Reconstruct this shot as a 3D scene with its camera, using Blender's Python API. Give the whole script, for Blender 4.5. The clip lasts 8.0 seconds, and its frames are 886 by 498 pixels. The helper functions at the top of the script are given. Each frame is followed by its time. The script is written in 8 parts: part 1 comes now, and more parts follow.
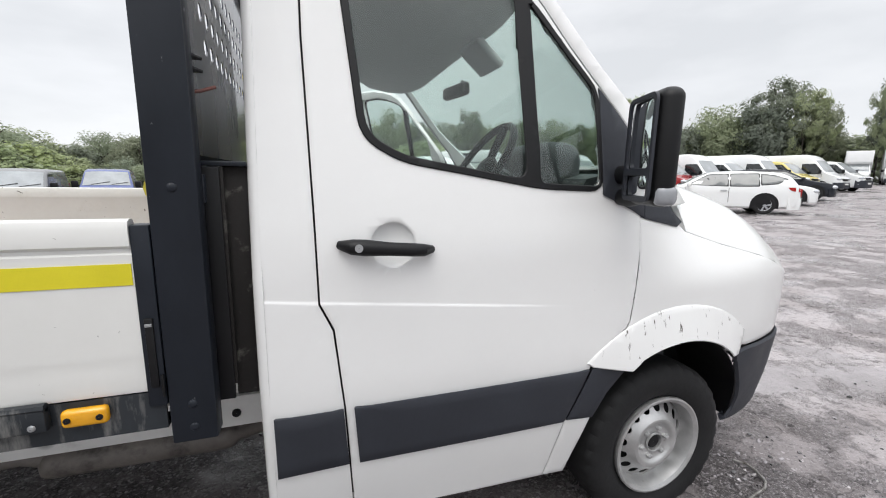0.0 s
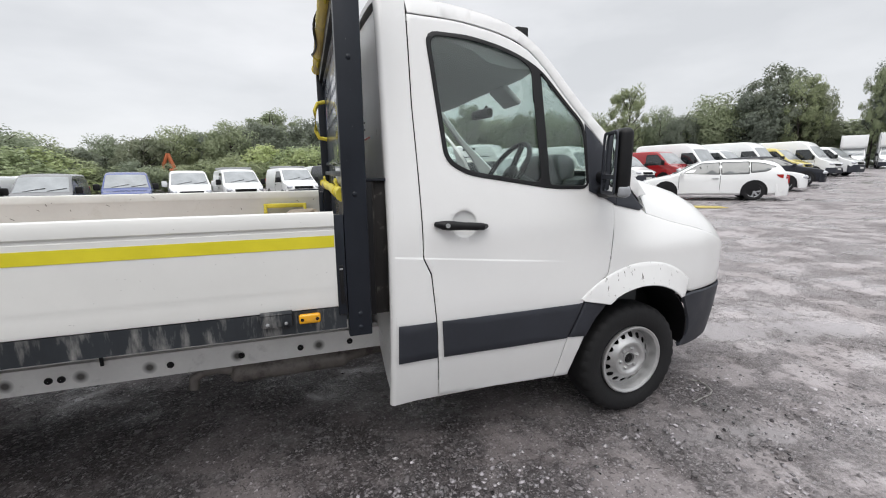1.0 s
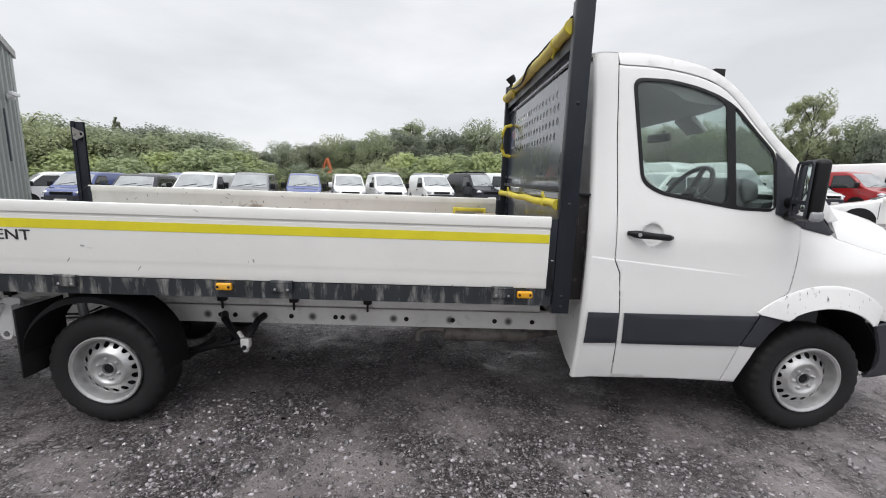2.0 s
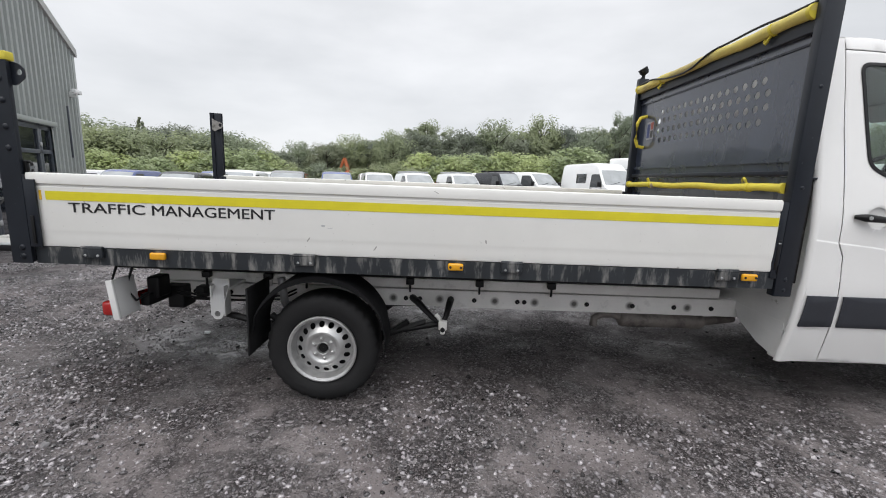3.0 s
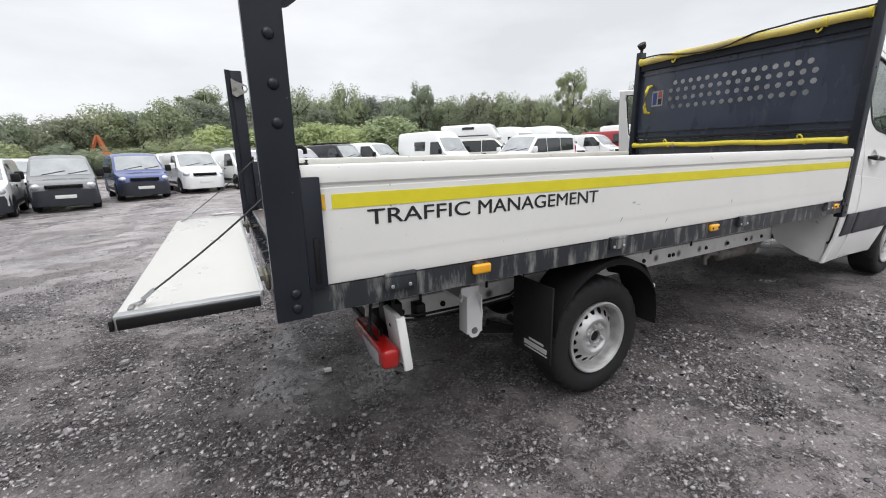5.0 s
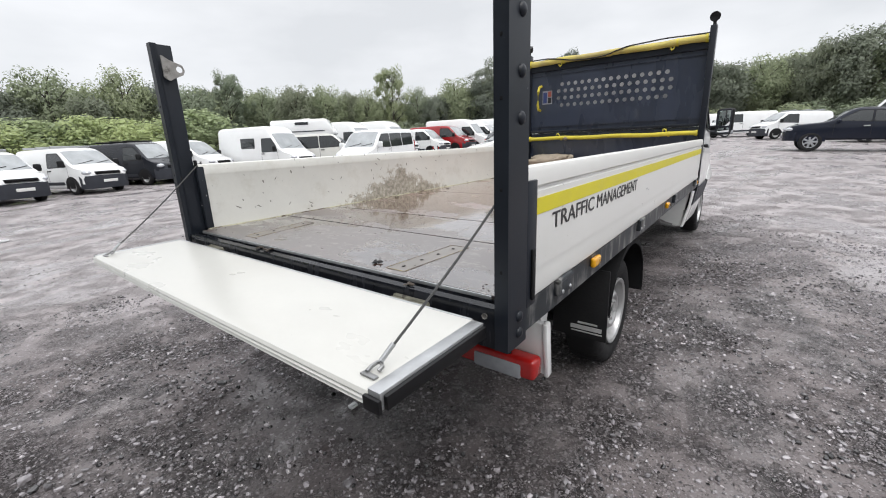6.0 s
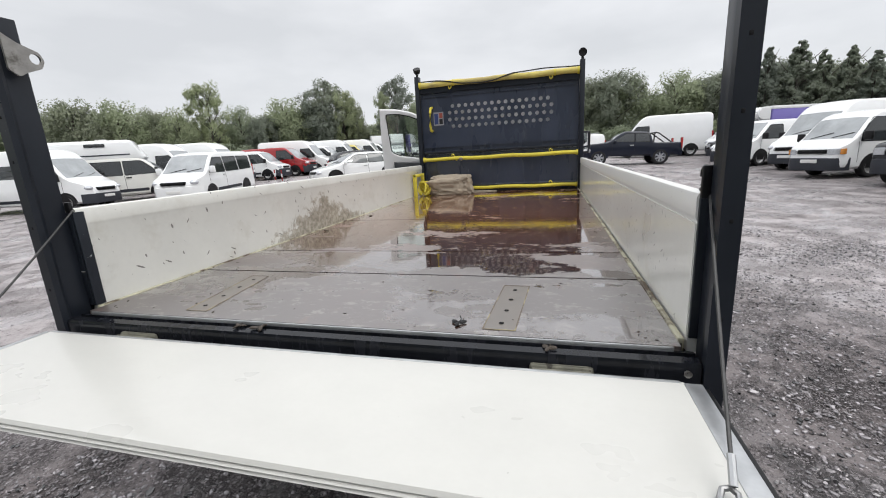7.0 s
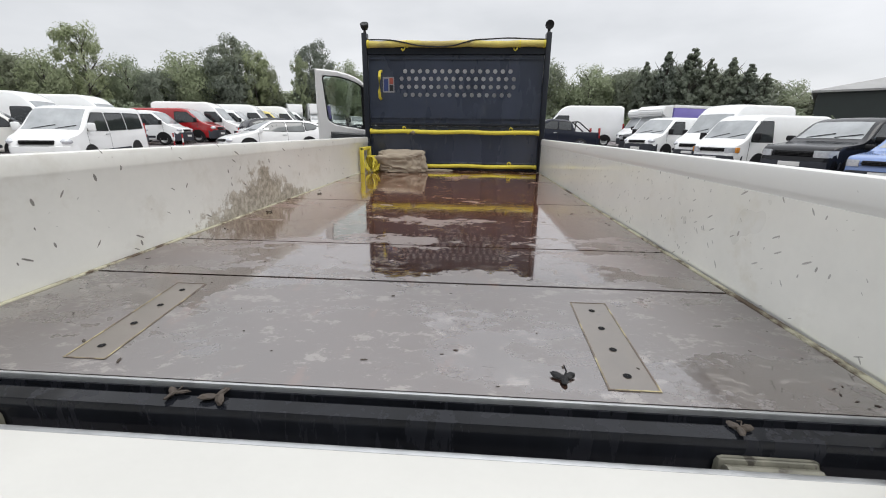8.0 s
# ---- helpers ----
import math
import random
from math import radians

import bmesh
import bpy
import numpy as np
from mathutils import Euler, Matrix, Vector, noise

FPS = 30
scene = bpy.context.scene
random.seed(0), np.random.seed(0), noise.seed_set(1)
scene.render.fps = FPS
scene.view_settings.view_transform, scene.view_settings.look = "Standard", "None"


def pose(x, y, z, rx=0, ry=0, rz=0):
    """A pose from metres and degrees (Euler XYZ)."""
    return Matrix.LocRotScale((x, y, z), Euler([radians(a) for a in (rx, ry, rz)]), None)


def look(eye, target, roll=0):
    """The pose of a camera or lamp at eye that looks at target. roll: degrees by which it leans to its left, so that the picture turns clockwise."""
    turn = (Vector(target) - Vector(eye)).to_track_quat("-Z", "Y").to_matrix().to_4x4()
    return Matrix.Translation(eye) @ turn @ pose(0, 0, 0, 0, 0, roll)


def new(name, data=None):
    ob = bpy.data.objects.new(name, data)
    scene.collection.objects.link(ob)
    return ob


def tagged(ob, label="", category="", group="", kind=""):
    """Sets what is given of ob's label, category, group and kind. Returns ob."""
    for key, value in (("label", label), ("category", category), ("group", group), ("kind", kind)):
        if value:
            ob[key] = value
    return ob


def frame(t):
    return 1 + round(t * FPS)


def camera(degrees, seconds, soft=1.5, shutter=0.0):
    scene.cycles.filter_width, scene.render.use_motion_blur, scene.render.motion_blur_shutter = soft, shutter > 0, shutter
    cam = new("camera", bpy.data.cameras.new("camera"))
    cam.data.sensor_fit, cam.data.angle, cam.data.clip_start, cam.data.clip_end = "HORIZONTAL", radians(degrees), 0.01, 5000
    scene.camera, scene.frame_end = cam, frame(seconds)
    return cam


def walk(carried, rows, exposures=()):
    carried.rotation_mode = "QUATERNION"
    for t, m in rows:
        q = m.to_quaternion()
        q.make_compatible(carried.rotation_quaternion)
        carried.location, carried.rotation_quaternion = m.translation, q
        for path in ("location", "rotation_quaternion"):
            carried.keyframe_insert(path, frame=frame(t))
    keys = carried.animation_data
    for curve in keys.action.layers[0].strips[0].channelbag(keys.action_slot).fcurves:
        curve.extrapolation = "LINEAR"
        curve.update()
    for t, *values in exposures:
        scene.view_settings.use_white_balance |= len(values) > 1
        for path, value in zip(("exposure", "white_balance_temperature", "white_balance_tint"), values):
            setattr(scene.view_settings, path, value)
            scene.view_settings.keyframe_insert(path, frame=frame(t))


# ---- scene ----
cam = camera(95.1, 8.0, soft=1.05)
PATH = [
    (0, (0.143, 0.142, 1.452), (0.766, 2.01, 1.104), 1.0),
    (0.5, (-0.024, -0.228, 1.476), (0.69, 1.604, 1.108), -1.1),
    (1, (-0.329, -0.527, 1.511), (0.29, 1.337, 1.133), -0.4),
    (1.5, (-0.51, -0.837, 1.551), (-0.19, 1.101, 1.176), 1.1),
    (2, (-0.881, -1.014, 1.537), (-0.828, 0.956, 1.195), 2.0),
    (2.2, (-1.105, -1.064, 1.493), (-1.117, 0.908, 1.158), 2.5),
    (3.3, (-2.495, -1.053, 1.394), (-2.436, 0.915, 1.044), 1.6),
    (3.5, (-2.738, -1.032, 1.418), (-2.606, 0.93, 1.049), 1.2),
    (4, (-3.419, -0.774, 1.325), (-3.07, 1.152, 0.911), 0.6),
    (4.5, (-4.05, -0.525, 1.347), (-3.439, 1.326, 0.899), -0.1),
    (4.7, (-4.277, -0.405, 1.382), (-3.549, 1.402, 0.93), -0.5),
    (5.8, (-5.311, 0.528, 1.383), (-3.904, 1.853, 0.869), -2.0),
    (6, (-5.415, 0.682, 1.424), (-3.889, 1.87, 0.913), -2.2),
    (6.5, (-5.522, 1.176, 1.414), (-3.767, 2.004, 0.931), -2.8),
    (7, (-5.467, 1.555, 1.467), (-3.588, 2.071, 1.016), -3.2),
    (7.5, (-5.315, 1.849, 1.521), (-3.382, 2.126, 1.093), -3.2),
    (8, (-5.058, 2.005, 1.424), (-3.141, 2.133, 0.866), 0.7),
]
walk(cam, [(t, look(eye, target, roll)) for t, eye, target, roll in PATH],
     exposures=[(0, 0.2), (0.4, 0.12), (1, 0.06), (2.2, 0.1), (3.5, 0.1), (4.5, 0.2), (6, 0.2), (6.5, 0.15), (7.5, 0.04), (8, 0.04)])

# ---- sky and sun: bright overcast ----
world = bpy.data.worlds.new("overcast_sky")
scene.world = world
world.use_nodes = True
wt = world.node_tree
wt.nodes.clear()
w_out = wt.nodes.new("ShaderNodeOutputWorld")
w_bg = wt.nodes.new("ShaderNodeBackground")
w_sky = wt.nodes.new("ShaderNodeTexSky")
w_sky.sky_type, w_sky.sun_disc = "NISHITA", False
w_sky.sun_elevation, w_sky.sun_rotation = radians(55), radians(150)
w_dim = wt.nodes.new("ShaderNodeMix")
w_dim.data_type, w_dim.blend_type = "RGBA", "MULTIPLY"
w_dim.inputs[0].default_value = 1.0
w_dim.inputs[7].default_value = (0.1, 0.1, 0.1, 1)
w_co = wt.nodes.new("ShaderNodeTexCoord")
w_map = wt.nodes.new("ShaderNodeMapping")
w_map.inputs["Scale"].default_value = (1.6, 1.6, 4.5)
w_noise = wt.nodes.new("ShaderNodeTexNoise")
w_noise.inputs["Scale"].default_value, w_noise.inputs["Detail"].default_value = 1.5, 5
w_ramp = wt.nodes.new("ShaderNodeValToRGB")
w_ramp.color_ramp.elements[0].position, w_ramp.color_ramp.elements[0].color = 0.32, (0.66, 0.675, 0.70, 1)
w_ramp.color_ramp.elements[1].position, w_ramp.color_ramp.elements[1].color = 0.68, (0.85, 0.86, 0.885, 1)
w_mix = wt.nodes.new("ShaderNodeMix")
w_mix.data_type = "RGBA"
w_mix.inputs[0].default_value = 0.93
wt.links.new(w_co.outputs["Generated"], w_map.inputs["Vector"])
wt.links.new(w_map.outputs["Vector"], w_noise.inputs["Vector"])
wt.links.new(w_noise.outputs["Fac"], w_ramp.inputs["Fac"])
wt.links.new(w_sky.outputs["Color"], w_dim.inputs[6])
wt.links.new(w_dim.outputs[2], w_mix.inputs[6])
w_sep = wt.nodes.new("ShaderNodeSeparateXYZ")
wt.links.new(w_co.outputs["Generated"], w_sep.inputs[0])
w_grad = wt.nodes.new("ShaderNodeMapRange")
for i, v in enumerate((0.35, 1.0, 1.06, 2.6)):
    w_grad.inputs[i + 1].default_value = v
wt.links.new(w_sep.outputs["Z"], w_grad.inputs[0])
w_lum = wt.nodes.new("ShaderNodeMix")
w_lum.data_type, w_lum.blend_type = "RGBA", "MULTIPLY"
w_lum.inputs[0].default_value = 1.0
wt.links.new(w_ramp.outputs["Color"], w_lum.inputs[6])
wt.links.new(w_grad.outputs[0], w_lum.inputs[7])
wt.links.new(w_lum.outputs[2], w_mix.inputs[7])
wt.links.new(w_mix.outputs[2], w_bg.inputs["Color"])
w_bg.inputs["Strength"].default_value = 1.0
wt.links.new(w_bg.outputs["Background"], w_out.inputs["Surface"])
sun = new("sun", bpy.data.lights.new("sun", "SUN"))
sun.data.energy, sun.data.angle, sun.data.color = 1.25, radians(40), (1.0, 0.97, 0.93)
sun.matrix_world = look((-20, -30, 60), (0, 2, 0))


# ---- materials ----
def material(name, color, rough=0.5, metal=0.0, var=0.12, scale=6.0, fine=60.0, bump=0.0, coat=0.0,
             spot=None, spot_scale=30.0, spot_at=0.66, spot_rough=None, spot_soft=0.04, spot_most=1.0, stretch=(1, 1, 1), rand=0.0, spec=0.5, island=False):
    """A surface with variation at two scales; spot: colour of stains or chips that break through above spot_at."""
    m = bpy.data.materials.new(name)
    m.use_nodes = True
    nt = m.node_tree
    b = nt.nodes["Principled BSDF"]
    co = nt.nodes.new("ShaderNodeTexCoord")
    mp = nt.nodes.new("ShaderNodeMapping")
    mp.inputs["Scale"].default_value = stretch
    nt.links.new(co.outputs["Object"], mp.inputs["Vector"])

    def noise_tex(sc, detail=4.0, rgh=0.6):
        n = nt.nodes.new("ShaderNodeTexNoise")
        n.inputs["Scale"].default_value, n.inputs["Detail"].default_value, n.inputs["Roughness"].default_value = sc, detail, rgh
        nt.links.new(mp.outputs["Vector"], n.inputs["Vector"])
        return n.outputs["Fac"]

    def ramp(fac, lo, hi, a, c):
        r = nt.nodes.new("ShaderNodeMapRange")
        r.inputs[1].default_value, r.inputs[2].default_value, r.inputs[3].default_value, r.inputs[4].default_value = lo, hi, a, c
        nt.links.new(fac, r.inputs[0])
        return r.outputs[0]

    def mix(fac, a, c, mode="MIX"):
        x = nt.nodes.new("ShaderNodeMix")
        x.data_type, x.blend_type = "RGBA", mode
        for sock, v in ((x.inputs[0], fac), (x.inputs[6], a), (x.inputs[7], c)):
            if isinstance(v, (int, float)):
                sock.default_value = v
            elif isinstance(v, tuple):
                sock.default_value = (*v, 1)
            else:
                nt.links.new(v, sock)
        return x.outputs[2]

    big, small = noise_tex(scale), noise_tex(fine)
    dark = tuple(c * (1 - var) for c in color)
    light = tuple(min(1, c * (1 + var)) for c in color)
    col = mix(ramp(big, 0.3, 0.7, 0, 1), dark, light)
    col = mix(ramp(small, 0.3, 0.7, 0, var * 1.5), col, tuple(c * 0.75 for c in color))
    if rand:
        info = nt.nodes.new("ShaderNodeNewGeometry" if island else "ShaderNodeObjectInfo")
        val = info.outputs["Random Per Island" if island else "Random"]
        grey = nt.nodes.new("ShaderNodeCombineColor")
        for s in grey.inputs:
            nt.links.new(ramp(val, 0, 1, 1 - rand, 1 + rand), s)
        col = mix(1.0, col, grey.outputs[0], "MULTIPLY")
    rg = ramp(big, 0.25, 0.75, max(0.02, rough * 0.8), min(1, rough * 1.2))
    if spot:
        cover = ramp(noise_tex(spot_scale, 6, 0.65), spot_at, spot_at + spot_soft, 0, spot_most)
        col = mix(cover, col, spot)
        if spot_rough is not None:
            f = nt.nodes.new("ShaderNodeMix")
            nt.links.new(cover, f.inputs[0])
            nt.links.new(rg, f.inputs[2])
            f.inputs[3].default_value = spot_rough
            rg = f.outputs[0]
    nt.links.new(col, b.inputs["Base Color"])
    nt.links.new(rg, b.inputs["Roughness"])
    b.inputs["Metallic"].default_value = metal
    b.inputs["Coat Weight"].default_value = coat
    b.inputs["Specular IOR Level"].default_value = spec
    if bump:
        bp = nt.nodes.new("ShaderNodeBump")
        bp.inputs["Strength"].default_value, bp.inputs["Distance"].default_value = min(1, bump), 0.01
        nt.links.new(small, bp.inputs["Height"])
        nt.links.new(bp.outputs["Normal"], b.inputs["Normal"])
    return m


def glass(name, tint=(0.86, 0.91, 0.89), rough=0.0):
    """Thin window glass: mostly clear, with mirror-like gloss that rises at grazing angles."""
    m = bpy.data.materials.new(name)
    m.use_nodes = True
    nt = m.node_tree
    nt.nodes.clear()
    out = nt.nodes.new("ShaderNodeOutputMaterial")
    tr = nt.nodes.new("ShaderNodeBsdfTransparent")
    tr.inputs["Color"].default_value = (*tint, 1)
    gl = nt.nodes.new("ShaderNodeBsdfGlossy")
    gl.inputs["Roughness"].default_value = rough
    lw = nt.nodes.new("ShaderNodeLayerWeight")
    lw.inputs["Blend"].default_value = 0.5
    steep = nt.nodes.new("ShaderNodeMath")
    steep.operation = "POWER"
    steep.inputs[1].default_value = 4.5
    nt.links.new(lw.outputs["Facing"], steep.inputs[0])
    fr = nt.nodes.new("ShaderNodeMapRange")
    for i, v in enumerate((0.0, 1.0, 0.05, 0.9)):
        fr.inputs[i + 1].default_value = v
    nt.links.new(steep.outputs[0], fr.inputs[0])
    mx = nt.nodes.new("ShaderNodeMixShader")
    nt.links.new(fr.outputs[0], mx.inputs[0])
    nt.links.new(tr.outputs[0], mx.inputs[1])
    nt.links.new(gl.outputs[0], mx.inputs[2])
    nt.links.new(mx.outputs[0], out.inputs["Surface"])
    return m


WHITE = material("white_paint", (0.76, 0.76, 0.755), 0.22, var=0.02, scale=2.0, coat=0.3, spot=(0.45, 0.42, 0.38), spot_scale=55, spot_at=0.735)
SIDE = material("dropside_paint", (0.715, 0.712, 0.69), 0.35, var=0.03, scale=2.5, coat=0.1, spot=(0.32, 0.29, 0.25), spot_scale=38, spot_at=0.725)
CREAM = material("chassis_cream", (0.80, 0.79, 0.765), 0.5, var=0.12, scale=4.0, spot=(0.07, 0.062, 0.055), spot_scale=5, spot_at=0.56, spot_soft=0.22, spot_most=0.8)
ANTHRACITE = material("anthracite_steel", (0.013, 0.016, 0.0225), 0.36, spec=0.3, var=0.18, scale=5.0, spot=(0.45, 0.46, 0.47), spot_scale=26, spot_at=0.705, stretch=(1.5, 1.5, 0.8))
RAVE = material("worn_side_rave", (0.024, 0.028, 0.033), 0.45, spec=0.35, var=0.3, scale=5.0, spot=(0.42, 0.41, 0.39), spot_scale=15, spot_at=0.51, spot_soft=0.25, spot_most=0.85, stretch=(1, 1, 0.22))
TRIM = material("dark_plastic", (0.030, 0.033, 0.042), 0.55, spec=0.35, var=0.15, scale=5.0, bump=0.05)
BLACK = material("black_plastic", (0.007, 0.007, 0.008), 0.45, spec=0.3, var=0.2, scale=8)
RUBBER = material("tyre_rubber", (0.014, 0.014, 0.015), 0.7, var=0.3, scale=10, bump=0.15, spec=0.3)
SILVER = material("silver_wheel", (0.50, 0.50, 0.50), 0.33, metal=0.65, var=0.14, scale=14, spot=(0.22, 0.20, 0.18), spot_scale=26, spot_at=0.62, spot_soft=0.12, spot_most=0.6)
GALV = material("galvanised", (0.45, 0.46, 0.47), 0.42, metal=0.7, var=0.15, scale=18)
STEEL = material("dull_steel", (0.30, 0.30, 0.30), 0.4, metal=0.8, var=0.2, scale=20)
YELLOW = material("yellow_foam", (0.62, 0.52, 0.05), 0.6, var=0.14, scale=6, spot=(0.16, 0.13, 0.06), spot_scale=14, spot_at=0.66)
STRIPE = material("yellow_reflective", (0.66, 0.58, 0.02), 0.45, var=0.06, scale=8, fine=260, bump=0.1, spot=(0.16, 0.14, 0.10), spot_scale=17, spot_at=0.735)
ORANGE = material("faded_amber_tape", (0.70, 0.42, 0.03), 0.45, var=0.08)
AMBER = material("amber_lens", (0.74, 0.35, 0.01), 0.2, var=0.1, scale=20, coat=0.5)
RED = material("red_lens", (0.34, 0.011, 0.010), 0.15, var=0.1, scale=20, coat=0.5)
CLEAR = material("frosted_lens", (0.30, 0.31, 0.33), 0.12, var=0.1, scale=30, coat=0.4)
PATCHED = material("bare_patch", (0.11, 0.088, 0.068), 0.4, coat=1.0, var=0.2, scale=14, spot=(0.06, 0.045, 0.036), spot_scale=20, spot_at=0.6, spot_soft=0.1)
for sock, v in (("Coat IOR", 2.0), ("Coat Roughness", 0.35)):
    PATCHED.node_tree.nodes["Principled BSDF"].inputs[sock].default_value = v
SACK = material("beige_sackcloth", (0.30, 0.25, 0.19), 0.8, var=0.2, scale=9, fine=200, bump=0.3)
HEADLINING = material("grey_headlining", (0.60, 0.61, 0.61), 0.85, var=0.06, scale=20)
CABTRIM = material("grey_cab_trim", (0.055, 0.06, 0.063), 0.6, var=0.12, scale=12, bump=0.05)
SEATCLOTH = material("dark_seat_cloth", (0.045, 0.045, 0.05), 0.85, var=0.2, scale=30, bump=0.1)
LETTER = material("black_vinyl", (0.012, 0.012, 0.014), 0.4, var=0.1)
GLASS = glass("window_glass")
MIRROR = material("mirror_glass", (0.85, 0.87, 0.88), 0.03, metal=1.0, var=0.01)
ROPE = material("wire_rope", (0.07, 0.07, 0.07), 0.5, metal=0.5, var=0.3, scale=120)


# ---- building helpers ----
YC = 2.225


def smooth(u):
    u = min(1.0, max(0.0, u))
    return u * u * (3 - 2 * u)


def interp(pts):
    """A smooth monotone curve through (u, v) pairs."""
    us, vs = [p[0] for p in pts], [p[1] for p in pts]
    n = len(us)
    d = [(vs[i + 1] - vs[i]) / (us[i + 1] - us[i]) for i in range(n - 1)]
    m = [d[0]] + [0 if d[i - 1] * d[i] <= 0 else 2 * d[i - 1] * d[i] / (d[i - 1] + d[i]) for i in range(1, n - 1)] + [d[-1]]

    def f(u):
        if u <= us[0]:
            return vs[0]
        if u >= us[-1]:
            return vs[-1]
        i = max(k for k in range(n - 1) if us[k] <= u)
        h = us[i + 1] - us[i]
        t = (u - us[i]) / h
        return (vs[i] * (2 * t**3 - 3 * t**2 + 1) + m[i] * h * (t**3 - 2 * t**2 + t)
                + vs[i + 1] * (3 * t**2 - 2 * t**3) + m[i + 1] * h * (t**3 - t**2))
    return f


def finish(bm, name, mat, angle=35):
    bmesh.ops.recalc_face_normals(bm, faces=bm.faces)
    me = bpy.data.meshes.new(name)
    bm.to_mesh(me)
    bm.free()
    for p in me.polygons:
        p.use_smooth = True
    me.set_sharp_from_angle(angle=radians(angle))
    if mat:
        me.materials.append(mat)
    return me


def part(name, bm, mat, parent=None, label="", angle=35):
    """Links a bmesh (or a ready mesh) as one mesh object under a thing or a part."""
    me = finish(bm, name, mat, angle) if isinstance(bm, bmesh.types.BMesh) else bm
    ob = new(name, me)
    ob.parent = parent
    return tagged(ob, label)


def thing(name, label, category, m=None, group="", kind=""):
    ob = new(name)
    ob.empty_display_size = 0.2
    if m is not None:
        ob.matrix_basis = m
    return tagged(ob, label, category, group, kind)


def box(bm, x0, x1, y0, y1, z0, z1, bev=0.0, seg=2, m=None):
    x0, x1, y0, y1, z0, z1 = min(x0, x1), max(x0, x1), min(y0, y1), max(y0, y1), min(z0, z1), max(z0, z1)
    r = bmesh.ops.create_cube(bm, size=1.0)
    vs = r["verts"]
    for v in vs:
        v.co = Vector(((x0 + x1) / 2 + v.co.x * (x1 - x0), (y0 + y1) / 2 + v.co.y * (y1 - y0), (z0 + z1) / 2 + v.co.z * (z1 - z0)))
    if bev:
        es = list({e for v in vs for e in v.link_edges})
        rb = bmesh.ops.bevel(bm, geom=es, offset=bev, segments=seg, affect="EDGES", profile=0.5)
        vs = list({v for f in rb["faces"] for v in f.verts} | {v for v in vs if v.is_valid})
    if m is not None:
        bmesh.ops.transform(bm, matrix=m, verts=vs)
    return bm


def boxed(*a, **k):
    return box(bmesh.new(), *a, **k)


def tube(bm, pts, r, sides=10, taper=None, closed=False):
    """A round bar along a line of points."""
    pts = [Vector(p) for p in pts]
    rings = []
    up = Vector((0, 0, 1))
    for i, p in enumerate(pts):
        a = pts[max(0, i - 1)] if not closed else pts[i - 1]
        b = pts[min(len(pts) - 1, i + 1)] if not closed else pts[(i + 1) % len(pts)]
        t = (b - a).normalized()
        u = t.cross(up)
        if u.length < 0.05:
            u = t.cross(Vector((1, 0, 0)))
        u.normalize()
        v = u.cross(t)
        rr = r if taper is None else r * taper[i]
        rings.append([bm.verts.new(p + rr * (math.cos(2 * math.pi * k / sides) * u + math.sin(2 * math.pi * k / sides) * v)) for k in range(sides)])
    pairs = list(zip(rings, rings[1:]))
    if closed:
        pairs.append((rings[-1], rings[0]))
    for p, q in pairs:
        for k in range(sides):
            bm.faces.new((p[k], p[(k + 1) % sides], q[(k + 1) % sides], q[k]))
    if not closed:
        bm.faces.new(rings[0][::-1])
        bm.faces.new(rings[-1])
    return bm


def lathe(bm, prof, axis_m, seg=40, closed=False):
    """Turns (radius, along) pairs round the local y axis of axis_m."""
    rings = []
    for r, a in prof:
        rings.append([bm.verts.new(axis_m @ Vector((r * math.cos(2 * math.pi * k / seg), a, r * math.sin(2 * math.pi * k / seg)))) for k in range(seg)])
    for p, q in zip(rings, rings[1:]):
        for k in range(seg):
            bm.faces.new((p[k], p[(k + 1) % seg], q[(k + 1) % seg], q[k]))
    if closed:
        bm.faces.new(rings[0][::-1])
        bm.faces.new(rings[-1])
    return bm


def extrude_profile(bm, prof, x0, x1):
    """A closed (y, z) outline drawn out along x."""
    a = [bm.verts.new((x0, y, z)) for y, z in prof]
    b = [bm.verts.new((x1, y, z)) for y, z in prof]
    n = len(prof)
    for i in range(n):
        bm.faces.new((a[i], a[(i + 1) % n], b[(i + 1) % n], b[i]))
    bm.faces.new(a[::-1])
    bm.faces.new(b)
    return bm


def offset_loop(loop, d):
    """A closed outline moved d inwards (negative: outwards)."""
    n = len(loop)
    area = sum(loop[i - 1][0] * loop[i][1] - loop[i][0] * loop[i - 1][1] for i in range(n))
    sg = 1 if area > 0 else -1
    out = []
    for i in range(n):
        p, a, b = Vector(loop[i]), Vector(loop[i - 1]), Vector(loop[(i + 1) % n])
        e1, e2 = (p - a).normalized(), (b - p).normalized()
        n1, n2 = Vector((-e1.y, e1.x)) * sg, Vector((-e2.y, e2.x)) * sg
        m = (n1 + n2) / max(0.5, 1 + n1.dot(n2))
        out.append((p.x + m.x * d, p.y + m.y * d))
    return out


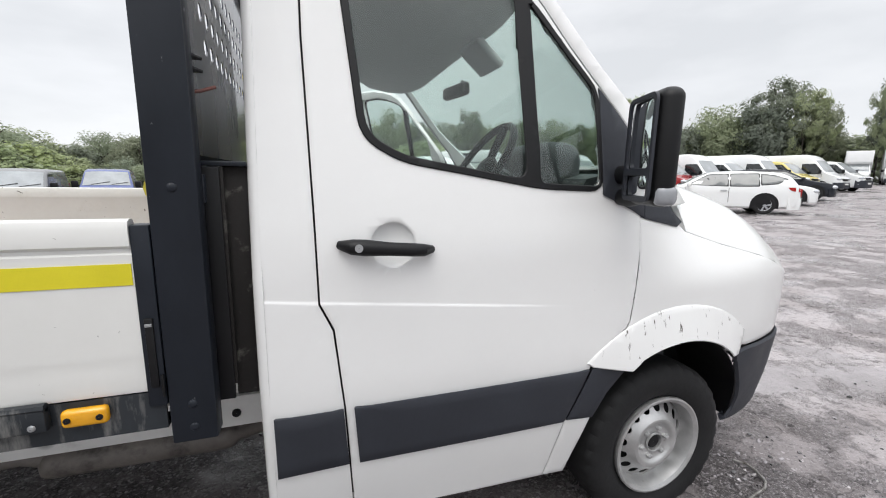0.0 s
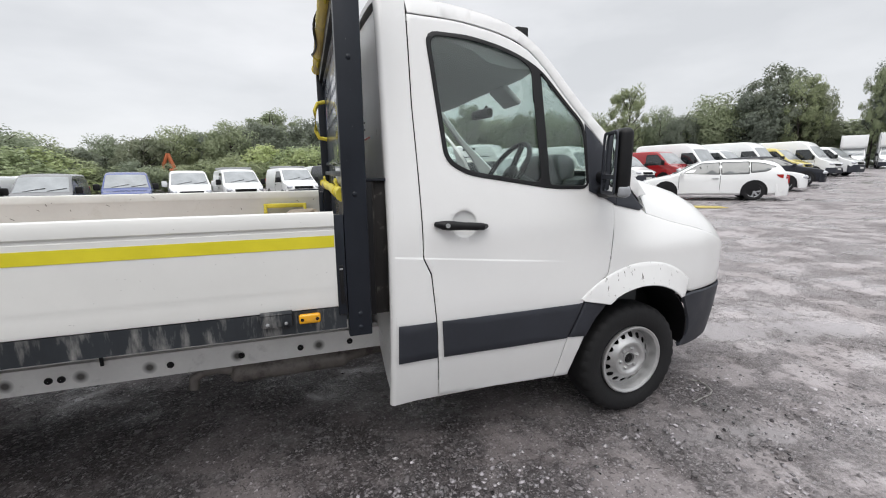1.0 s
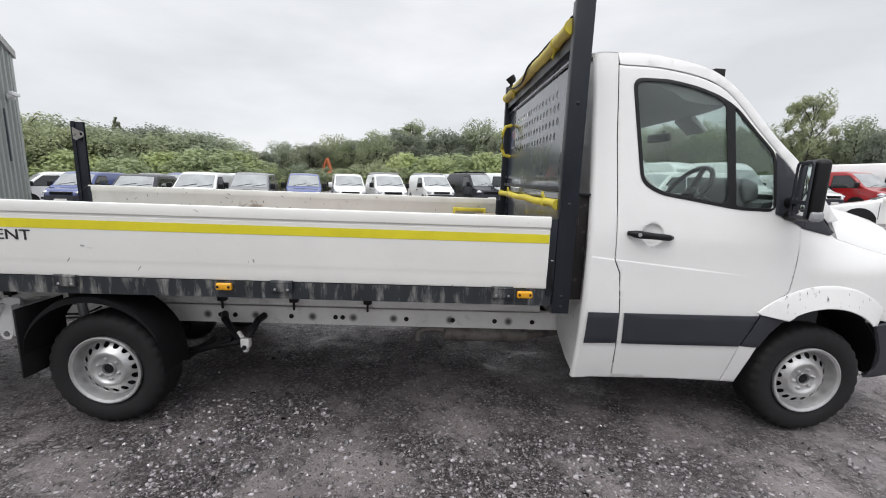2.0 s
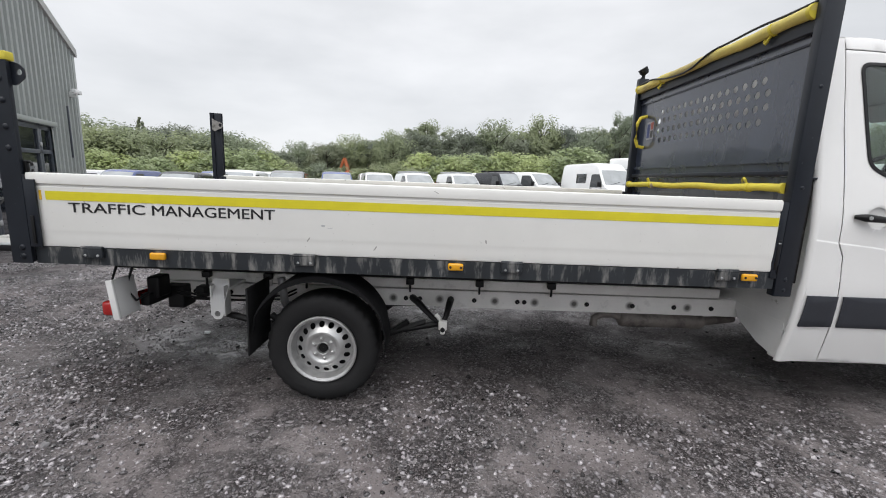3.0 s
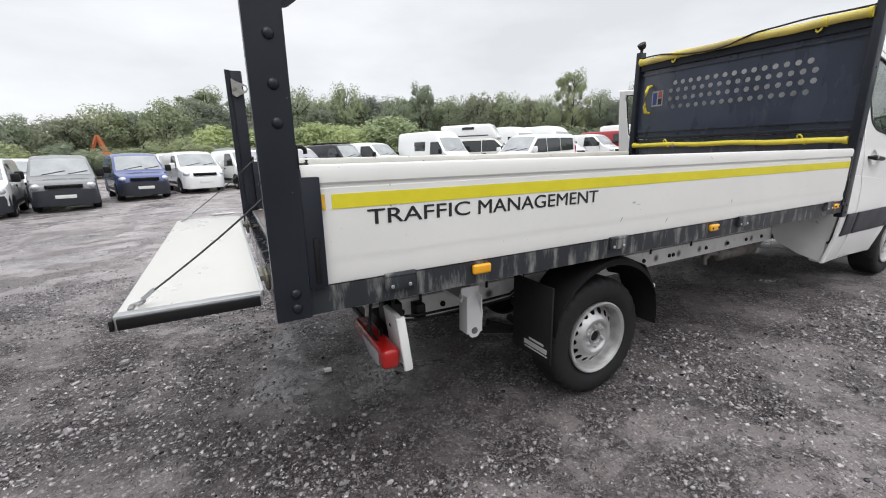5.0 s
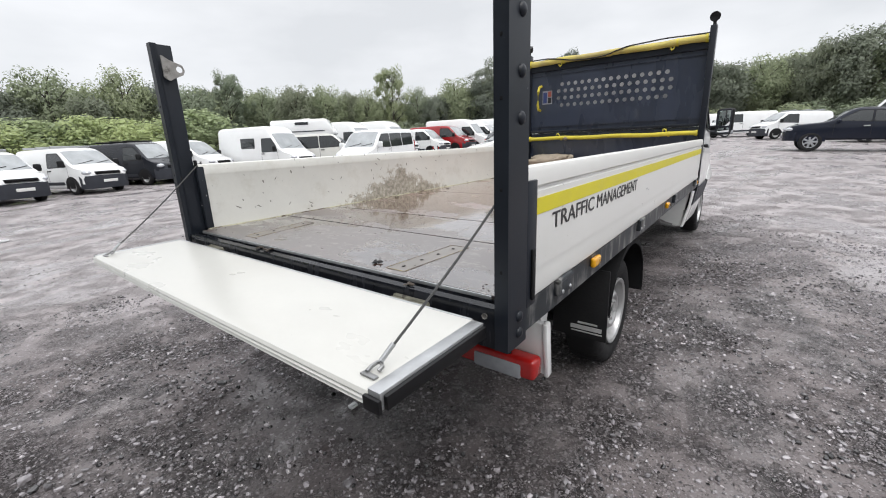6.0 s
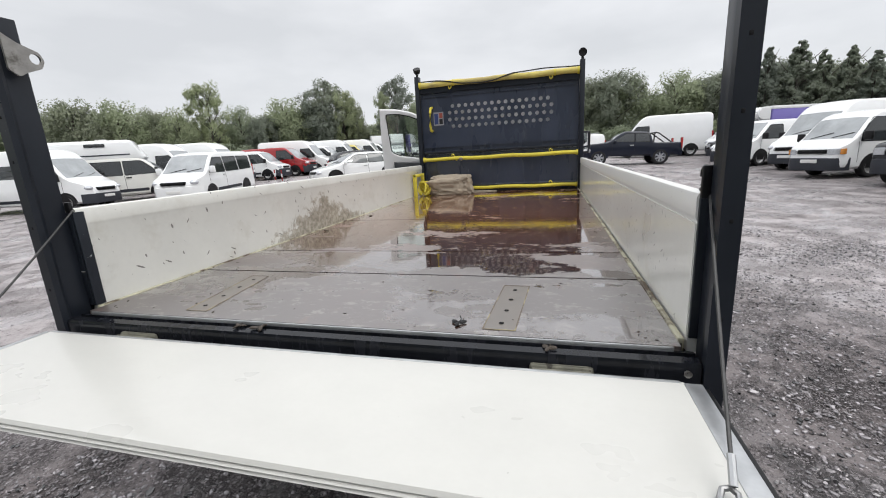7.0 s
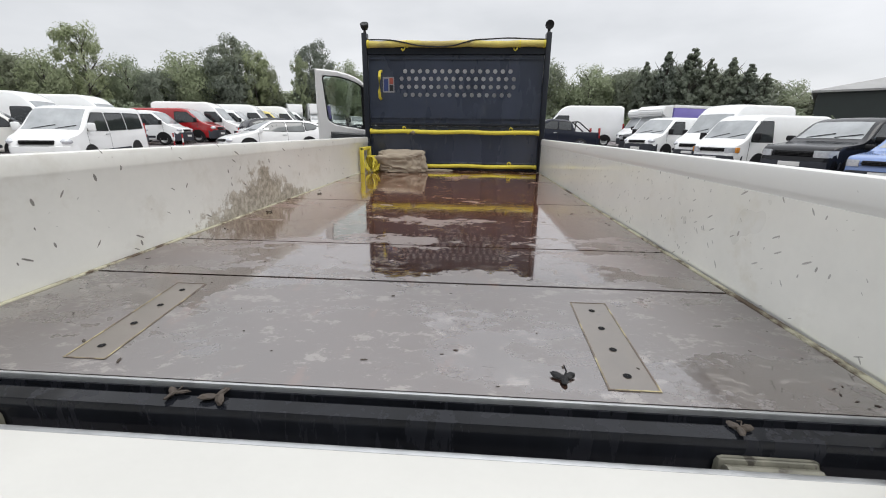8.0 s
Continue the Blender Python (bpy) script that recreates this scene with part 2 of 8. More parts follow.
def flat(outline, holes=(), step=0.0, rim=0.0, clean=False):
    """Fills a 2D outline with holes as a flat bmesh in (u, v, 0), cut into steps; rim: a narrow ring along every edge.
    Returns the bmesh and the verts of its outer edges."""
    bm = bmesh.new()
    fill = []
    for k, loop in enumerate((outline, *holes)):
        inner = offset_loop(loop, rim if k == 0 else -rim) if rim else loop
        vs = [bm.verts.new((u, v, 0)) for u, v in inner]
        fill += [bm.edges.new((a, b)) for a, b in zip(vs, vs[1:] + vs[:1])]
        if rim:
            ws = [bm.verts.new((u, v, 0)) for u, v in loop]
            for i in range(len(vs)):
                bm.faces.new((vs[i - 1], vs[i], ws[i], ws[i - 1]))
    bmesh.ops.triangle_fill(bm, use_beauty=True, use_dissolve=False, edges=fill)
    if step:
        us, vv = [p[0] for p in outline], [p[1] for p in outline]
        for lo, hi, nrm in ((min(us), max(us), (1, 0, 0)), (min(vv), max(vv), (0, 1, 0))):
            n = int((hi - lo) / step)
            for i in range(1, n + 1):
                c = lo + (hi - lo) * i / (n + 1)
                bmesh.ops.bisect_plane(bm, geom=bm.verts[:] + bm.edges[:] + bm.faces[:], dist=1e-5, plane_co=Vector(nrm) * c, plane_no=nrm)
    if clean and step:
        rims = {v for e in bm.edges if e.is_boundary for v in e.verts}
        slant = [e for e in bm.edges if not e.is_boundary and len(e.link_faces) == 2
                 and min(abs(e.verts[0].co.x - e.verts[1].co.x), abs(e.verts[0].co.y - e.verts[1].co.y)) > 1e-5
                 and not any(any(v in rims for v in f.verts) for f in e.link_faces)]
        bmesh.ops.dissolve_edges(bm, edges=slant, use_verts=True, use_face_split=False)
    edge = {v for e in bm.edges if e.is_boundary for v in e.verts}
    return bm, edge


def circle(u, v, r, n=16):
    return [(u + r * math.cos(2 * math.pi * k / n), v + r * math.sin(2 * math.pi * k / n)) for k in range(n)]


def solid(bm, thick, way=None):
    """Gives a sheet its thickness, on the side away from its normals; way: where the front faces."""
    bmesh.ops.recalc_face_normals(bm, faces=bm.faces)
    if way is not None and sum(f.normal.dot(way) * f.calc_area() for f in bm.faces) < 0:
        bmesh.ops.reverse_faces(bm, faces=bm.faces)
    bm.normal_update()
    faces = bm.faces[:]
    rim = [(e, e.link_faces[0]) for e in bm.edges if e.is_boundary]
    back = {v: bm.verts.new(v.co - v.normal * thick) for v in bm.verts[:]}
    for f in faces:
        bm.faces.new([back[v] for v in reversed(f.verts)])
    for e, _ in rim:
        a, b = e.verts
        bm.faces.new((a, b, back[b], back[a]))
    return bm


def rounded(pts, r=0.03, n=4):
    """Rounds the corners of a closed outline."""
    out = []
    k = len(pts)
    for i in range(k):
        p, a, b = Vector(pts[i]), Vector(pts[i - 1]), Vector(pts[(i + 1) % k])
        d1, d2 = (a - p), (b - p)
        q = min(r, d1.length * 0.45, d2.length * 0.45)
        s, e = p + d1.normalized() * q, p + d2.normalized() * q
        for j in range(n + 1):
            t = j / n
            w = (1 - t) ** 2 * s + 2 * t * (1 - t) * p + t * t * e
            out.append((w.x, w.y))
    return out


# ---- ground ----
def ground_z(x, y):
    """The yard: level under the truck, rising gently towards +x."""
    xx = max(-45.0, min(62.0, x))
    near, far = 0.009 * x, 0.027 * xx * (1 - 0.3 * smooth((3 - y) / 9) * smooth(xx / 10)) - 0.05
    s = smooth((math.hypot(x + 1, y - 2.2) - 4) / 9)
    return near * (1 - s) + far * s if s < 1 else far


def spaced(near, far, step):
    out, v = [0.0], 0.0
    while v < far:
        v += step if v < near else step * (v / near) ** 1.5
        out.append(v)
    return sorted({-a for a in out} | set(out))


def ground_material():
    m = bpy.data.materials.new("wet_gravel")
    m.use_nodes = True
    nt = m.node_tree
    b = nt.nodes["Principled BSDF"]
    co = nt.nodes.new("ShaderNodeTexCoord").outputs["Object"]

    def node(kind, links=(), **vals):
        n = nt.nodes.new(kind)
        for k, v in vals.items():
            n.inputs[k].default_value = v
        for k, v in links:
            nt.links.new(v, n.inputs[k])
        return n

    def rng(fac, lo, hi, a, c):
        r = nt.nodes.new("ShaderNodeMapRange")
        for i, v in enumerate((lo, hi, a, c)):
            r.inputs[i + 1].default_value = v
        nt.links.new(fac, r.inputs[0])
        return r.outputs[0]

    def mix(fac, a, c):
        x = nt.nodes.new("ShaderNodeMix")
        x.data_type = "RGBA"
        for sock, v in ((x.inputs[0], fac), (x.inputs[6], a), (x.inputs[7], c)):
            if isinstance(v, float):
                sock.default_value = v
            elif isinstance(v, tuple):
                sock.default_value = (*v, 1)
            else:
                nt.links.new(v, sock)
        return x.outputs[2]

    warp = node("ShaderNodeTexNoise", [("Vector", co)], Scale=38.0, Detail=2.0)
    wv = nt.nodes.new("ShaderNodeVectorMath")
    wv.operation = "MULTIPLY_ADD"
    nt.links.new(warp.outputs["Color"], wv.inputs[0])
    wv.inputs[1].default_value = (0.022, 0.022, 0.022)
    nt.links.new(co, wv.inputs[2])
    co2 = wv.outputs[0]

    def cells(scale):
        """Angular stones: a mask with dark joints, and two random values for each stone."""
        c = node("ShaderNodeTexVoronoi", [("Vector", co2)], Scale=scale)
        e = nt.nodes.new("ShaderNodeTexVoronoi")
        e.feature = "DISTANCE_TO_EDGE"
        e.inputs["Scale"].default_value = scale
        nt.links.new(co2, e.inputs["Vector"])
        sp = nt.nodes.new("ShaderNodeSeparateColor")
        nt.links.new(c.outputs["Color"], sp.inputs[0])
        return rng(e.outputs["Distance"], 0.04, 0.16, 0, 1), sp.outputs[0], sp.outputs[1]

    def times(a, c):
        x = nt.nodes.new("ShaderNodeMath")
        x.operation = "MULTIPLY"
        for sock, v in zip(x.inputs, (a, c)):
            if isinstance(v, float):
                sock.default_value = v
            else:
                nt.links.new(v, sock)
        return x.outputs[0]

    m1, a1, b1 = cells(30.0)
    m2, a2, b2 = cells(62.0)
    m3, a3, b3 = cells(125.0)
    sand = node("ShaderNodeTexNoise", [("Vector", co)], Scale=170.0, Detail=3.0).outputs["Fac"]
    broad = node("ShaderNodeTexNoise", [("Vector", co)], Scale=0.35, Detail=6.0, Roughness=0.62).outputs["Fac"]
    mid = node("ShaderNodeTexNoise", [("Vector", co)], Scale=1.7, Detail=6.0, Roughness=0.62).outputs["Fac"]
    wetmap = nt.nodes.new("ShaderNodeMapping")
    wetmap.inputs["Scale"].default_value = (0.7, 1.0, 1)
    nt.links.new(co, wetmap.inputs["Vector"])
    wet = node("ShaderNodeTexNoise", [("Vector", wetmap.outputs[0])], Scale=0.8, Detail=9.0, Roughness=0.72).outputs["Fac"]
    patch = node("ShaderNodeTexNoise", [("Vector", co)], Scale=1.9, Detail=8.0, Roughness=0.68).outputs["Fac"]
    # three sizes of stone with dark gaps, and smooth brownish silt that fills the gaps in patches
    stone = mix(rng(a1, 0.2, 1.0, 0, 1), (0.08, 0.072, 0.073), (0.42, 0.395, 0.40))
    small = mix(rng(a2, 0.2, 1.0, 0, 1), (0.06, 0.053, 0.054), (0.44, 0.412, 0.418))
    tiny = mix(rng(a3, 0.2, 1.0, 0, 1), (0.05, 0.044, 0.044), (0.34, 0.315, 0.318))
    grit = mix(m3, (0.018, 0.016, 0.016), tiny)
    big_mask = times(m1, rng(b1, 0.80, 0.82, 0, 1))
    small_mask = times(m2, rng(b2, 0.40, 0.42, 0, 1))
    gravel = mix(big_mask, mix(small_mask, grit, small), stone)
    silt = mix(rng(mid, 0.35, 0.65, 0, 1), (0.135, 0.119, 0.118), (0.245, 0.222, 0.220))
    silt = mix(rng(sand, 0.3, 0.7, 0, 0.5), silt, (0.07, 0.06, 0.058))
    silt = mix(times(m3, rng(b3, 0.70, 0.72, 0, 1)), silt, tiny)
    silt = mix(times(m2, rng(b2, 0.86, 0.88, 0, 1)), silt, small)
    stony = rng(patch, 0.45, 0.56, 1.0, 0.0)
    mud = rng(patch, 0.48, 0.62, 0.0, 1.0)
    col = mix(stony, silt, gravel)
    # beyond the truck's nose the yard is worn to pale compacted grit
    sx = nt.nodes.new("ShaderNodeSeparateXYZ")
    nt.links.new(co, sx.inputs[0])
    def plus(a, c, kind="ADD"):
        x = nt.nodes.new("ShaderNodeMath")
        x.operation = kind
        for sock, v in zip(x.inputs, (a, c)):
            if isinstance(v, (int, float)):
                sock.default_value = v
            else:
                nt.links.new(v, sock)
        return x.outputs[0]

    aside = plus(plus(plus(sx.outputs[1], -1.5), 0.0, "ABSOLUTE"), 2.0, "MULTIPLY")
    edge = plus(plus(sx.outputs[0], aside), rng(broad, 0.3, 0.7, -1.6, 1.6))
    worn = times(rng(edge, 0.9, 4.6, 0, 0.88), rng(plus(sx.outputs[1], rng(broad, 0.3, 0.7, -1.0, 1.0)), -7.0, -3.0, 0.25, 1.0))
    grey = mix(rng(sand, 0.3, 0.7, 0, 1), (0.36, 0.335, 0.335), (0.52, 0.49, 0.492))
    grey = mix(rng(mid, 0.44, 0.64, 0.0, 0.5), grey, (0.19, 0.165, 0.155))
    grey = mix(times(small_mask, 0.35), grey, small)
    grey = mix(times(big_mask, rng(mid, 0.45, 0.55, 0.15, 0.8)), grey, stone)
    col = mix(worn, col, grey)
    # ground colour is darkened along the truck's middle line for the shade beneath it
    off_middle = plus(plus(plus(sx.outputs[1], -2.2), 0.0, "ABSOLUTE"), rng(mid, 0.3, 0.7, -0.45, 0.45))
    under_shade = times(times(rng(off_middle, 0.5, 1.4, 0.45, 0.0), rng(sx.outputs[0], 0.6, 3.0, 1.0, 0.0)), rng(sx.outputs[0], -8.0, -5.5, 0.2, 1.0))
    col = mix(under_shade, col, mix(times(small_mask, 0.45), mix(rng(sand, 0.3, 0.7, 0, 1), (0.022, 0.019, 0.019), (0.058, 0.050, 0.050)), small))
    puddle = rng(plus(wet, rng(worn, 0, 1, -0.01, 0.075)), 0.565, 0.62, 0, 1)
    col = mix(times(puddle, 0.55), col, mix(worn, (0.10, 0.092, 0.092), (0.30, 0.28, 0.285)))
    tint = nt.nodes.new("ShaderNodeMix")
    tint.data_type, tint.blend_type = "RGBA", "MULTIPLY"
    tint.inputs[0].default_value = 1.0
    tint.inputs[7].default_value = (1.0, 0.99, 1.0, 1)
    nt.links.new(col, tint.inputs[6])
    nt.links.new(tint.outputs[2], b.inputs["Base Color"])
    nt.links.new(rng(wet, 0.50, 0.60, 0.20, 0.6), b.inputs["Specular IOR Level"])
    damp = times(rng(wet, 0.44, 0.60, 0.85, 0.30), rng(mud, 0, 1, 1.0, 0.85))
    pr = nt.nodes.new("ShaderNodeMix")
    nt.links.new(puddle, pr.inputs[0])
    nt.links.new(damp, pr.inputs[2])
    pr.inputs[3].default_value = 0.10
    nt.links.new(pr.outputs[0], b.inputs["Roughness"])
    rough_h = plus(times(small_mask, rng(a2, 0, 1, 0.35, 1.0)), times(m3, rng(a3, 0, 1, 0.1, 0.4)))
    rough_h = plus(times(stony, rough_h), times(big_mask, rng(stony, 0, 1, 0.3, 1.3)))
    hm = times(rough_h, rng(puddle, 0, 1, 1.0, 0.12))
    bp = nt.nodes.new("ShaderNodeBump")
    bp.inputs["Strength"].default_value, bp.inputs["Distance"].default_value = 1.0, 0.014
    nt.links.new(hm, bp.inputs["Height"])
    nt.links.new(bp.outputs["Normal"], b.inputs["Normal"])
    return m


def build_ground():
    xs, ys = spaced(16, 700, 0.28), spaced(16, 700, 0.28)
    verts = [(x, y, ground_z(x, y) + (0.012 * noise.noise((x * 0.9, y * 0.9, 0)) + 0.008 * noise.noise((x * 2.7, y * 2.7, 5))
              if abs(x) < 40 and abs(y) < 40 else 0)) for x in xs for y in ys]
    n = len(ys)
    faces = [(i * n + j, (i + 1) * n + j, (i + 1) * n + j + 1, i * n + j + 1) for i in range(len(xs) - 1) for j in range(n - 1)]
    me = bpy.data.meshes.new("ground")
    me.from_pydata(verts, [], faces)
    for p in me.polygons:
        p.use_smooth = True
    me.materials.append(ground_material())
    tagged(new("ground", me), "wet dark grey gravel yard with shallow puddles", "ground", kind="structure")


build_ground()


def loose_stones():
    """Loose stones on the yard, where the camera walks."""
    rng = np.random.default_rng(4)
    chips, rocks = [], []
    for k in range(6):
        v = np.array([(1, 0, 0), (0, 1, 0), (-1, 0, 0), (0, -1, 0), (0, 0, 1), (0, 0, -1)], float) + rng.uniform(-0.4, 0.4, (6, 3))
        chips.append((v, np.array([(0, 1, 4), (1, 2, 4), (2, 3, 4), (3, 0, 4), (1, 0, 5), (2, 1, 5), (3, 2, 5), (0, 3, 5)])))
    for k in range(5):
        bm = bmesh.new()
        bmesh.ops.create_icosphere(bm, subdivisions=1, radius=1.0)
        for v in bm.verts:
            v.co *= 0.7 + 0.6 * rng.random()
        bm.verts.index_update()
        rocks.append((np.array([v.co[:] for v in bm.verts]), np.array([[v.index for v in f.verts] for f in bm.faces])))
        bm.free()
    V, F, base = [], [], 0
    for i in range(165000):
        if i % 7 < 3:
            x, y = rng.uniform(-8.0, 3.2), rng.uniform(-2.6, 1.6)
        elif i % 7 < 6:
            x, y = rng.uniform(-9.0, -3.6), rng.uniform(-2.0, 6.0)
        else:
            x, y = rng.uniform(-9.5, 7.0), -3.0 + 12 * rng.random() ** 1.4
        keep = noise.noise((x * 0.7, y * 0.7, 3)) + 0.6 * noise.noise((x * 2.1, y * 2.1, 9)) + 0.15
        if -4.3 < x < 2 and y > 1.2:
            keep -= 0.45
        if x > -0.5:
            keep -= 0.22 * min(3.0, x + 0.5)
        if keep < rng.uniform(-0.55, 0.40):
            continue
        s = 0.0038 + 0.0092 * rng.random() ** 2.6
        if rng.random() < 0.012:
            s *= 1.8
        rv, rf = chips[i % 6] if s < 0.0095 else rocks[i % 5]
        a = rng.uniform(0, 6.28)
        rot = np.array([[math.cos(a), -math.sin(a), 0], [math.sin(a), math.cos(a), 0], [0, 0, 1]])
        v = (rv * np.array([s * rng.uniform(0.9, 1.6), s, s * rng.uniform(0.5, 0.95)])) @ rot.T + np.array([x, y, ground_z(x, y) + s * 0.25])
        V.append(v)
        F.append(rf + base)
        base += len(rv)
    me = bpy.data.meshes.new("loose_stones")
    me.from_pydata(np.concatenate(V).tolist(), [], np.concatenate(F).tolist())
    me.materials.append(material("loose_stone", (0.20, 0.186, 0.194), 0.17, var=0.25, scale=20, rand=1.0, island=True, spec=0.9))
    tagged(new("loose_stones", me), "scattered small grey stones lying on the gravel", "stones", kind="stuff")


loose_stones()

# ---- the truck ----
truck = thing("dropside_truck", "white dropside pickup truck with anthracite bed frame and lowered tailgate", "truck")

# cab side surface: half width over height and along the plan line
V_HALF = interp([(0.28, 0.895), (0.36, 0.915), (0.62, 0.972), (0.9, 1.0), (1.2, 1.0), (1.35, 0.985), (1.8, 0.908), (2.2, 0.833), (2.36, 0.79)])
PLAN = [(-1.0, 1.0), (0.9, 1.0), (1.5, 0.985), (1.9, 0.945), (2.1, 0.895), (2.25, 0.83), (2.36, 0.74), (2.44, 0.62), (2.50, 0.45), (2.53, 0.22), (2.54, 0.0)]
_s = [-1.0]
for (xa, ha), (xb, hb) in zip(PLAN, PLAN[1:]):
    _s.append(_s[-1] + math.hypot(xb - xa, hb - ha))
PLAN_X = interp([(s, p[0]) for s, p in zip(_s, PLAN)])
PLAN_H = interp([(s, p[1]) for s, p in zip(_s, PLAN)])
S_END = _s[-1]


def half_width(s, z):
    w = V_HALF(z) * PLAN_H(s) - 0.12 * smooth((s - 1.1) / 0.6) * smooth((z - 1.05) / 0.3) * min(1, PLAN_H(s) * 1.3)
    if s < 1.0:
        w += 0.0032 * smooth((1.136 - 0.095 * s - z) / 0.007) * smooth((1.0 - s) / 0.4)
    return w


def on_side(s, z, out=0.0, side=-1):
    return Vector((PLAN_X(s), YC + side * (half_width(s, z) + out), z))


def side_panel(name, outline, parent, mat=WHITE, holes=(), step=0.05, thick=0.02, out=0.0, side=-1, label="", rim=0.004, drop=0.003):
    """A body panel that follows the cab's side; its edges are turned in a little."""
    bm, edge = flat(offset_loop(outline, -0.0018) if rim else outline, holes, step, rim, clean=step < 0.04)
    if name in ("cab_door", "rear_quarter"):
        for off in (-0.004, 0.0, 0.003, 0.006, 0.010):
            bmesh.ops.bisect_plane(bm, geom=bm.verts[:] + bm.edges[:] + bm.faces[:], dist=1e-5, plane_co=(0, 1.130 + off, 0), plane_no=(0.095, 1, 0))
        edge = {v for e in bm.edges if e.is_boundary for v in e.verts}
    for v in bm.verts:
        v.co = on_side(v.co.x, v.co.y, (out(v.co.x, v.co.y) if callable(out) else out) - (drop if v in edge else 0), side)
    solid(bm, thick, Vector((0, side, 0)))
    return part(name, bm, mat, parent, label, angle=40)


SPLASHED = material("splashed_white_paint", (0.76, 0.76, 0.755), 0.25, var=0.03, scale=2.0, coat=0.3, spot=(0.10, 0.09, 0.08), spot_scale=20, spot_at=0.63, stretch=(2.6, 1, 0.8))
ROOF = [(0.0, 2.265), (0.06, 2.275), (0.26, 2.275), (0.48, 2.25), (0.63, 2.215), (0.71, 2.18), (0.79, 2.125), (0.88, 2.035), (0.98, 1.92), (1.09, 1.80), (1.22, 1.685), (1.55, 1.37)]
DOOR_TOP = [(0.145, 2.2), (0.34, 2.193), (0.51, 2.17), (0.65, 2.135), (0.75, 2.085), (0.84, 2.0), (0.94, 1.88), (1.05, 1.76), (1.17, 1.63)]
ROOF_Z = interp(ROOF)
ROOF_LINE = [(x, ROOF_Z(x)) for x in [0.138 + (1.55 - 0.138) * i / 44 for i in range(45)]]
_dt = interp(DOOR_TOP)
DOOR_TOP = [(x, _dt(x)) for x in [0.145 + (1.17 - 0.145) * i / 30 for i in range(31)]]
DOOR = DOOR_TOP + [(1.24, 1.50), (1.235, 1.32), (1.225, 1.17), (1.207, 0.965), (1.195, 0.944), (1.118, 0.872), (1.056, 0.810), (0.982, 0.602), (0.944, 0.348), (0.6, 0.362), (0.252, 0.375),
                   (0.225, 0.8), (0.20, 1.04), (0.165, 1.115), (0.16, 1.34), (0.145, 1.8)]
WINDOW = rounded([(0.232, 2.125), (0.43, 2.122), (0.59, 2.09), (0.715, 2.045), (0.765, 2.0), (0.79, 1.438), (0.39, 1.502), (0.29, 1.56)], 0.06)
QUARTER = rounded([(0.803, 1.995), (0.94, 1.845), (1.045, 1.735), (1.055, 1.425), (0.822, 1.433)], 0.03)


OPENING = rounded([(0.232, 2.125), (0.43, 2.122), (0.59, 2.09), (0.715, 2.045), (0.815, 1.985), (0.94, 1.845), (1.045, 1.735), (1.055, 1.425), (0.835, 1.432), (0.39, 1.502), (0.29, 1.56)], 0.05)


def grow(loop, d):
    return offset_loop(loop, -d)


def build_door(side, label):
    """A cab door with its glass, seals, handle and lower trim; built shut, in place."""
    door = side_panel("cab_door", DOOR, truck, holes=(OPENING, circle(0.362, 1.266, 0.062, 28)), step=0.024, thick=0.03, side=side, label=label)
    side_panel("window_seal", grow(OPENING, 0.010), door, BLACK, holes=(grow(WINDOW, -0.010), grow(QUARTER, -0.008)), step=0.03, thick=0.016, out=0.006, side=side, rim=0.003, label="black rubber window seal and divider")
    side_panel("window_pane", grow(WINDOW, -0.004), door, GLASS, step=0.06, thick=0.004, out=-0.002, side=side, rim=0).visible_shadow = False
    side_panel("quarter_pane", grow(QUARTER, -0.003), door, GLASS, step=0.06, thick=0.004, out=-0.002, side=side, rim=0).visible_shadow = False
    side_panel("mirror_sail", [(1.055, 1.745), (1.165, 1.632), (1.25, 1.515), (1.245, 1.33), (1.06, 1.405)], door, TRIM, thick=0.01, out=0.008, side=side, label="black plastic mirror sail")
    side_panel("rub_strip", [(0.247, 0.803), (1.046, 0.803), (0.974, 0.606), (0.262, 0.61)], door, TRIM, thick=0.012, out=0.012, side=side, label="dark grey plastic rub strip")
    bowl = lambda s, z: -0.003 - 0.024 * max(0.0, 1 - (math.hypot(s - 0.362, z - 1.266) / 0.064) ** 2) ** 0.6
    side_panel("handle_recess", circle(0.362, 1.266, 0.064, 28), door, step=0.012, thick=0.004, out=bowl, side=side, rim=0)
    h = bmesh.new()
    pts = [on_side(0.215 + 0.255 * i / 8, 1.272 - 0.02 * i / 8, 0.028 + 0.008 * math.sin(math.pi * i / 8) - (0.022 if i in (0, 8) else 0), side) for i in range(9)]
    tube(h, pts, 0.0185, 12, [0.6, 1.12, 1.2, 1.1, 1, 1, 1, 0.95, 0.6])
    part("door_handle", h, BLACK, door, "black plastic pull handle")
    lock = bmesh.new()
    c = on_side(0.262, 1.269, 0.056, side)
    lathe(lock, [(0.001, 0), (0.0105, 0), (0.0105, 0.014 * -side), (0.001, 0.014 * -side)], Matrix.Translation(c), 14)
    part("lock_barrel", lock, GALV, door)
    inner = [(p[0] + 0.02, p[1]) for p in ((0.3, 1.4), (1.1, 1.36), (1.12, 0.95), (0.98, 0.42), (0.32, 0.44))]
    side_panel("door_card", inner, door, CABTRIM, thick=0.03, out=-0.045, side=side, rim=0.01, drop=0.01)
    return door


near_door = build_door(-1, "white closed driver's door with water spots")
far_door = build_door(1, "white passenger door standing wide open")
hinge = Vector((1.225, YC + 0.985, 0))
far_door.matrix_basis = Matrix.Translation(hinge) @ Matrix.Rotation(radians(-64), 4, "Z") @ Matrix.Translation(-hinge)

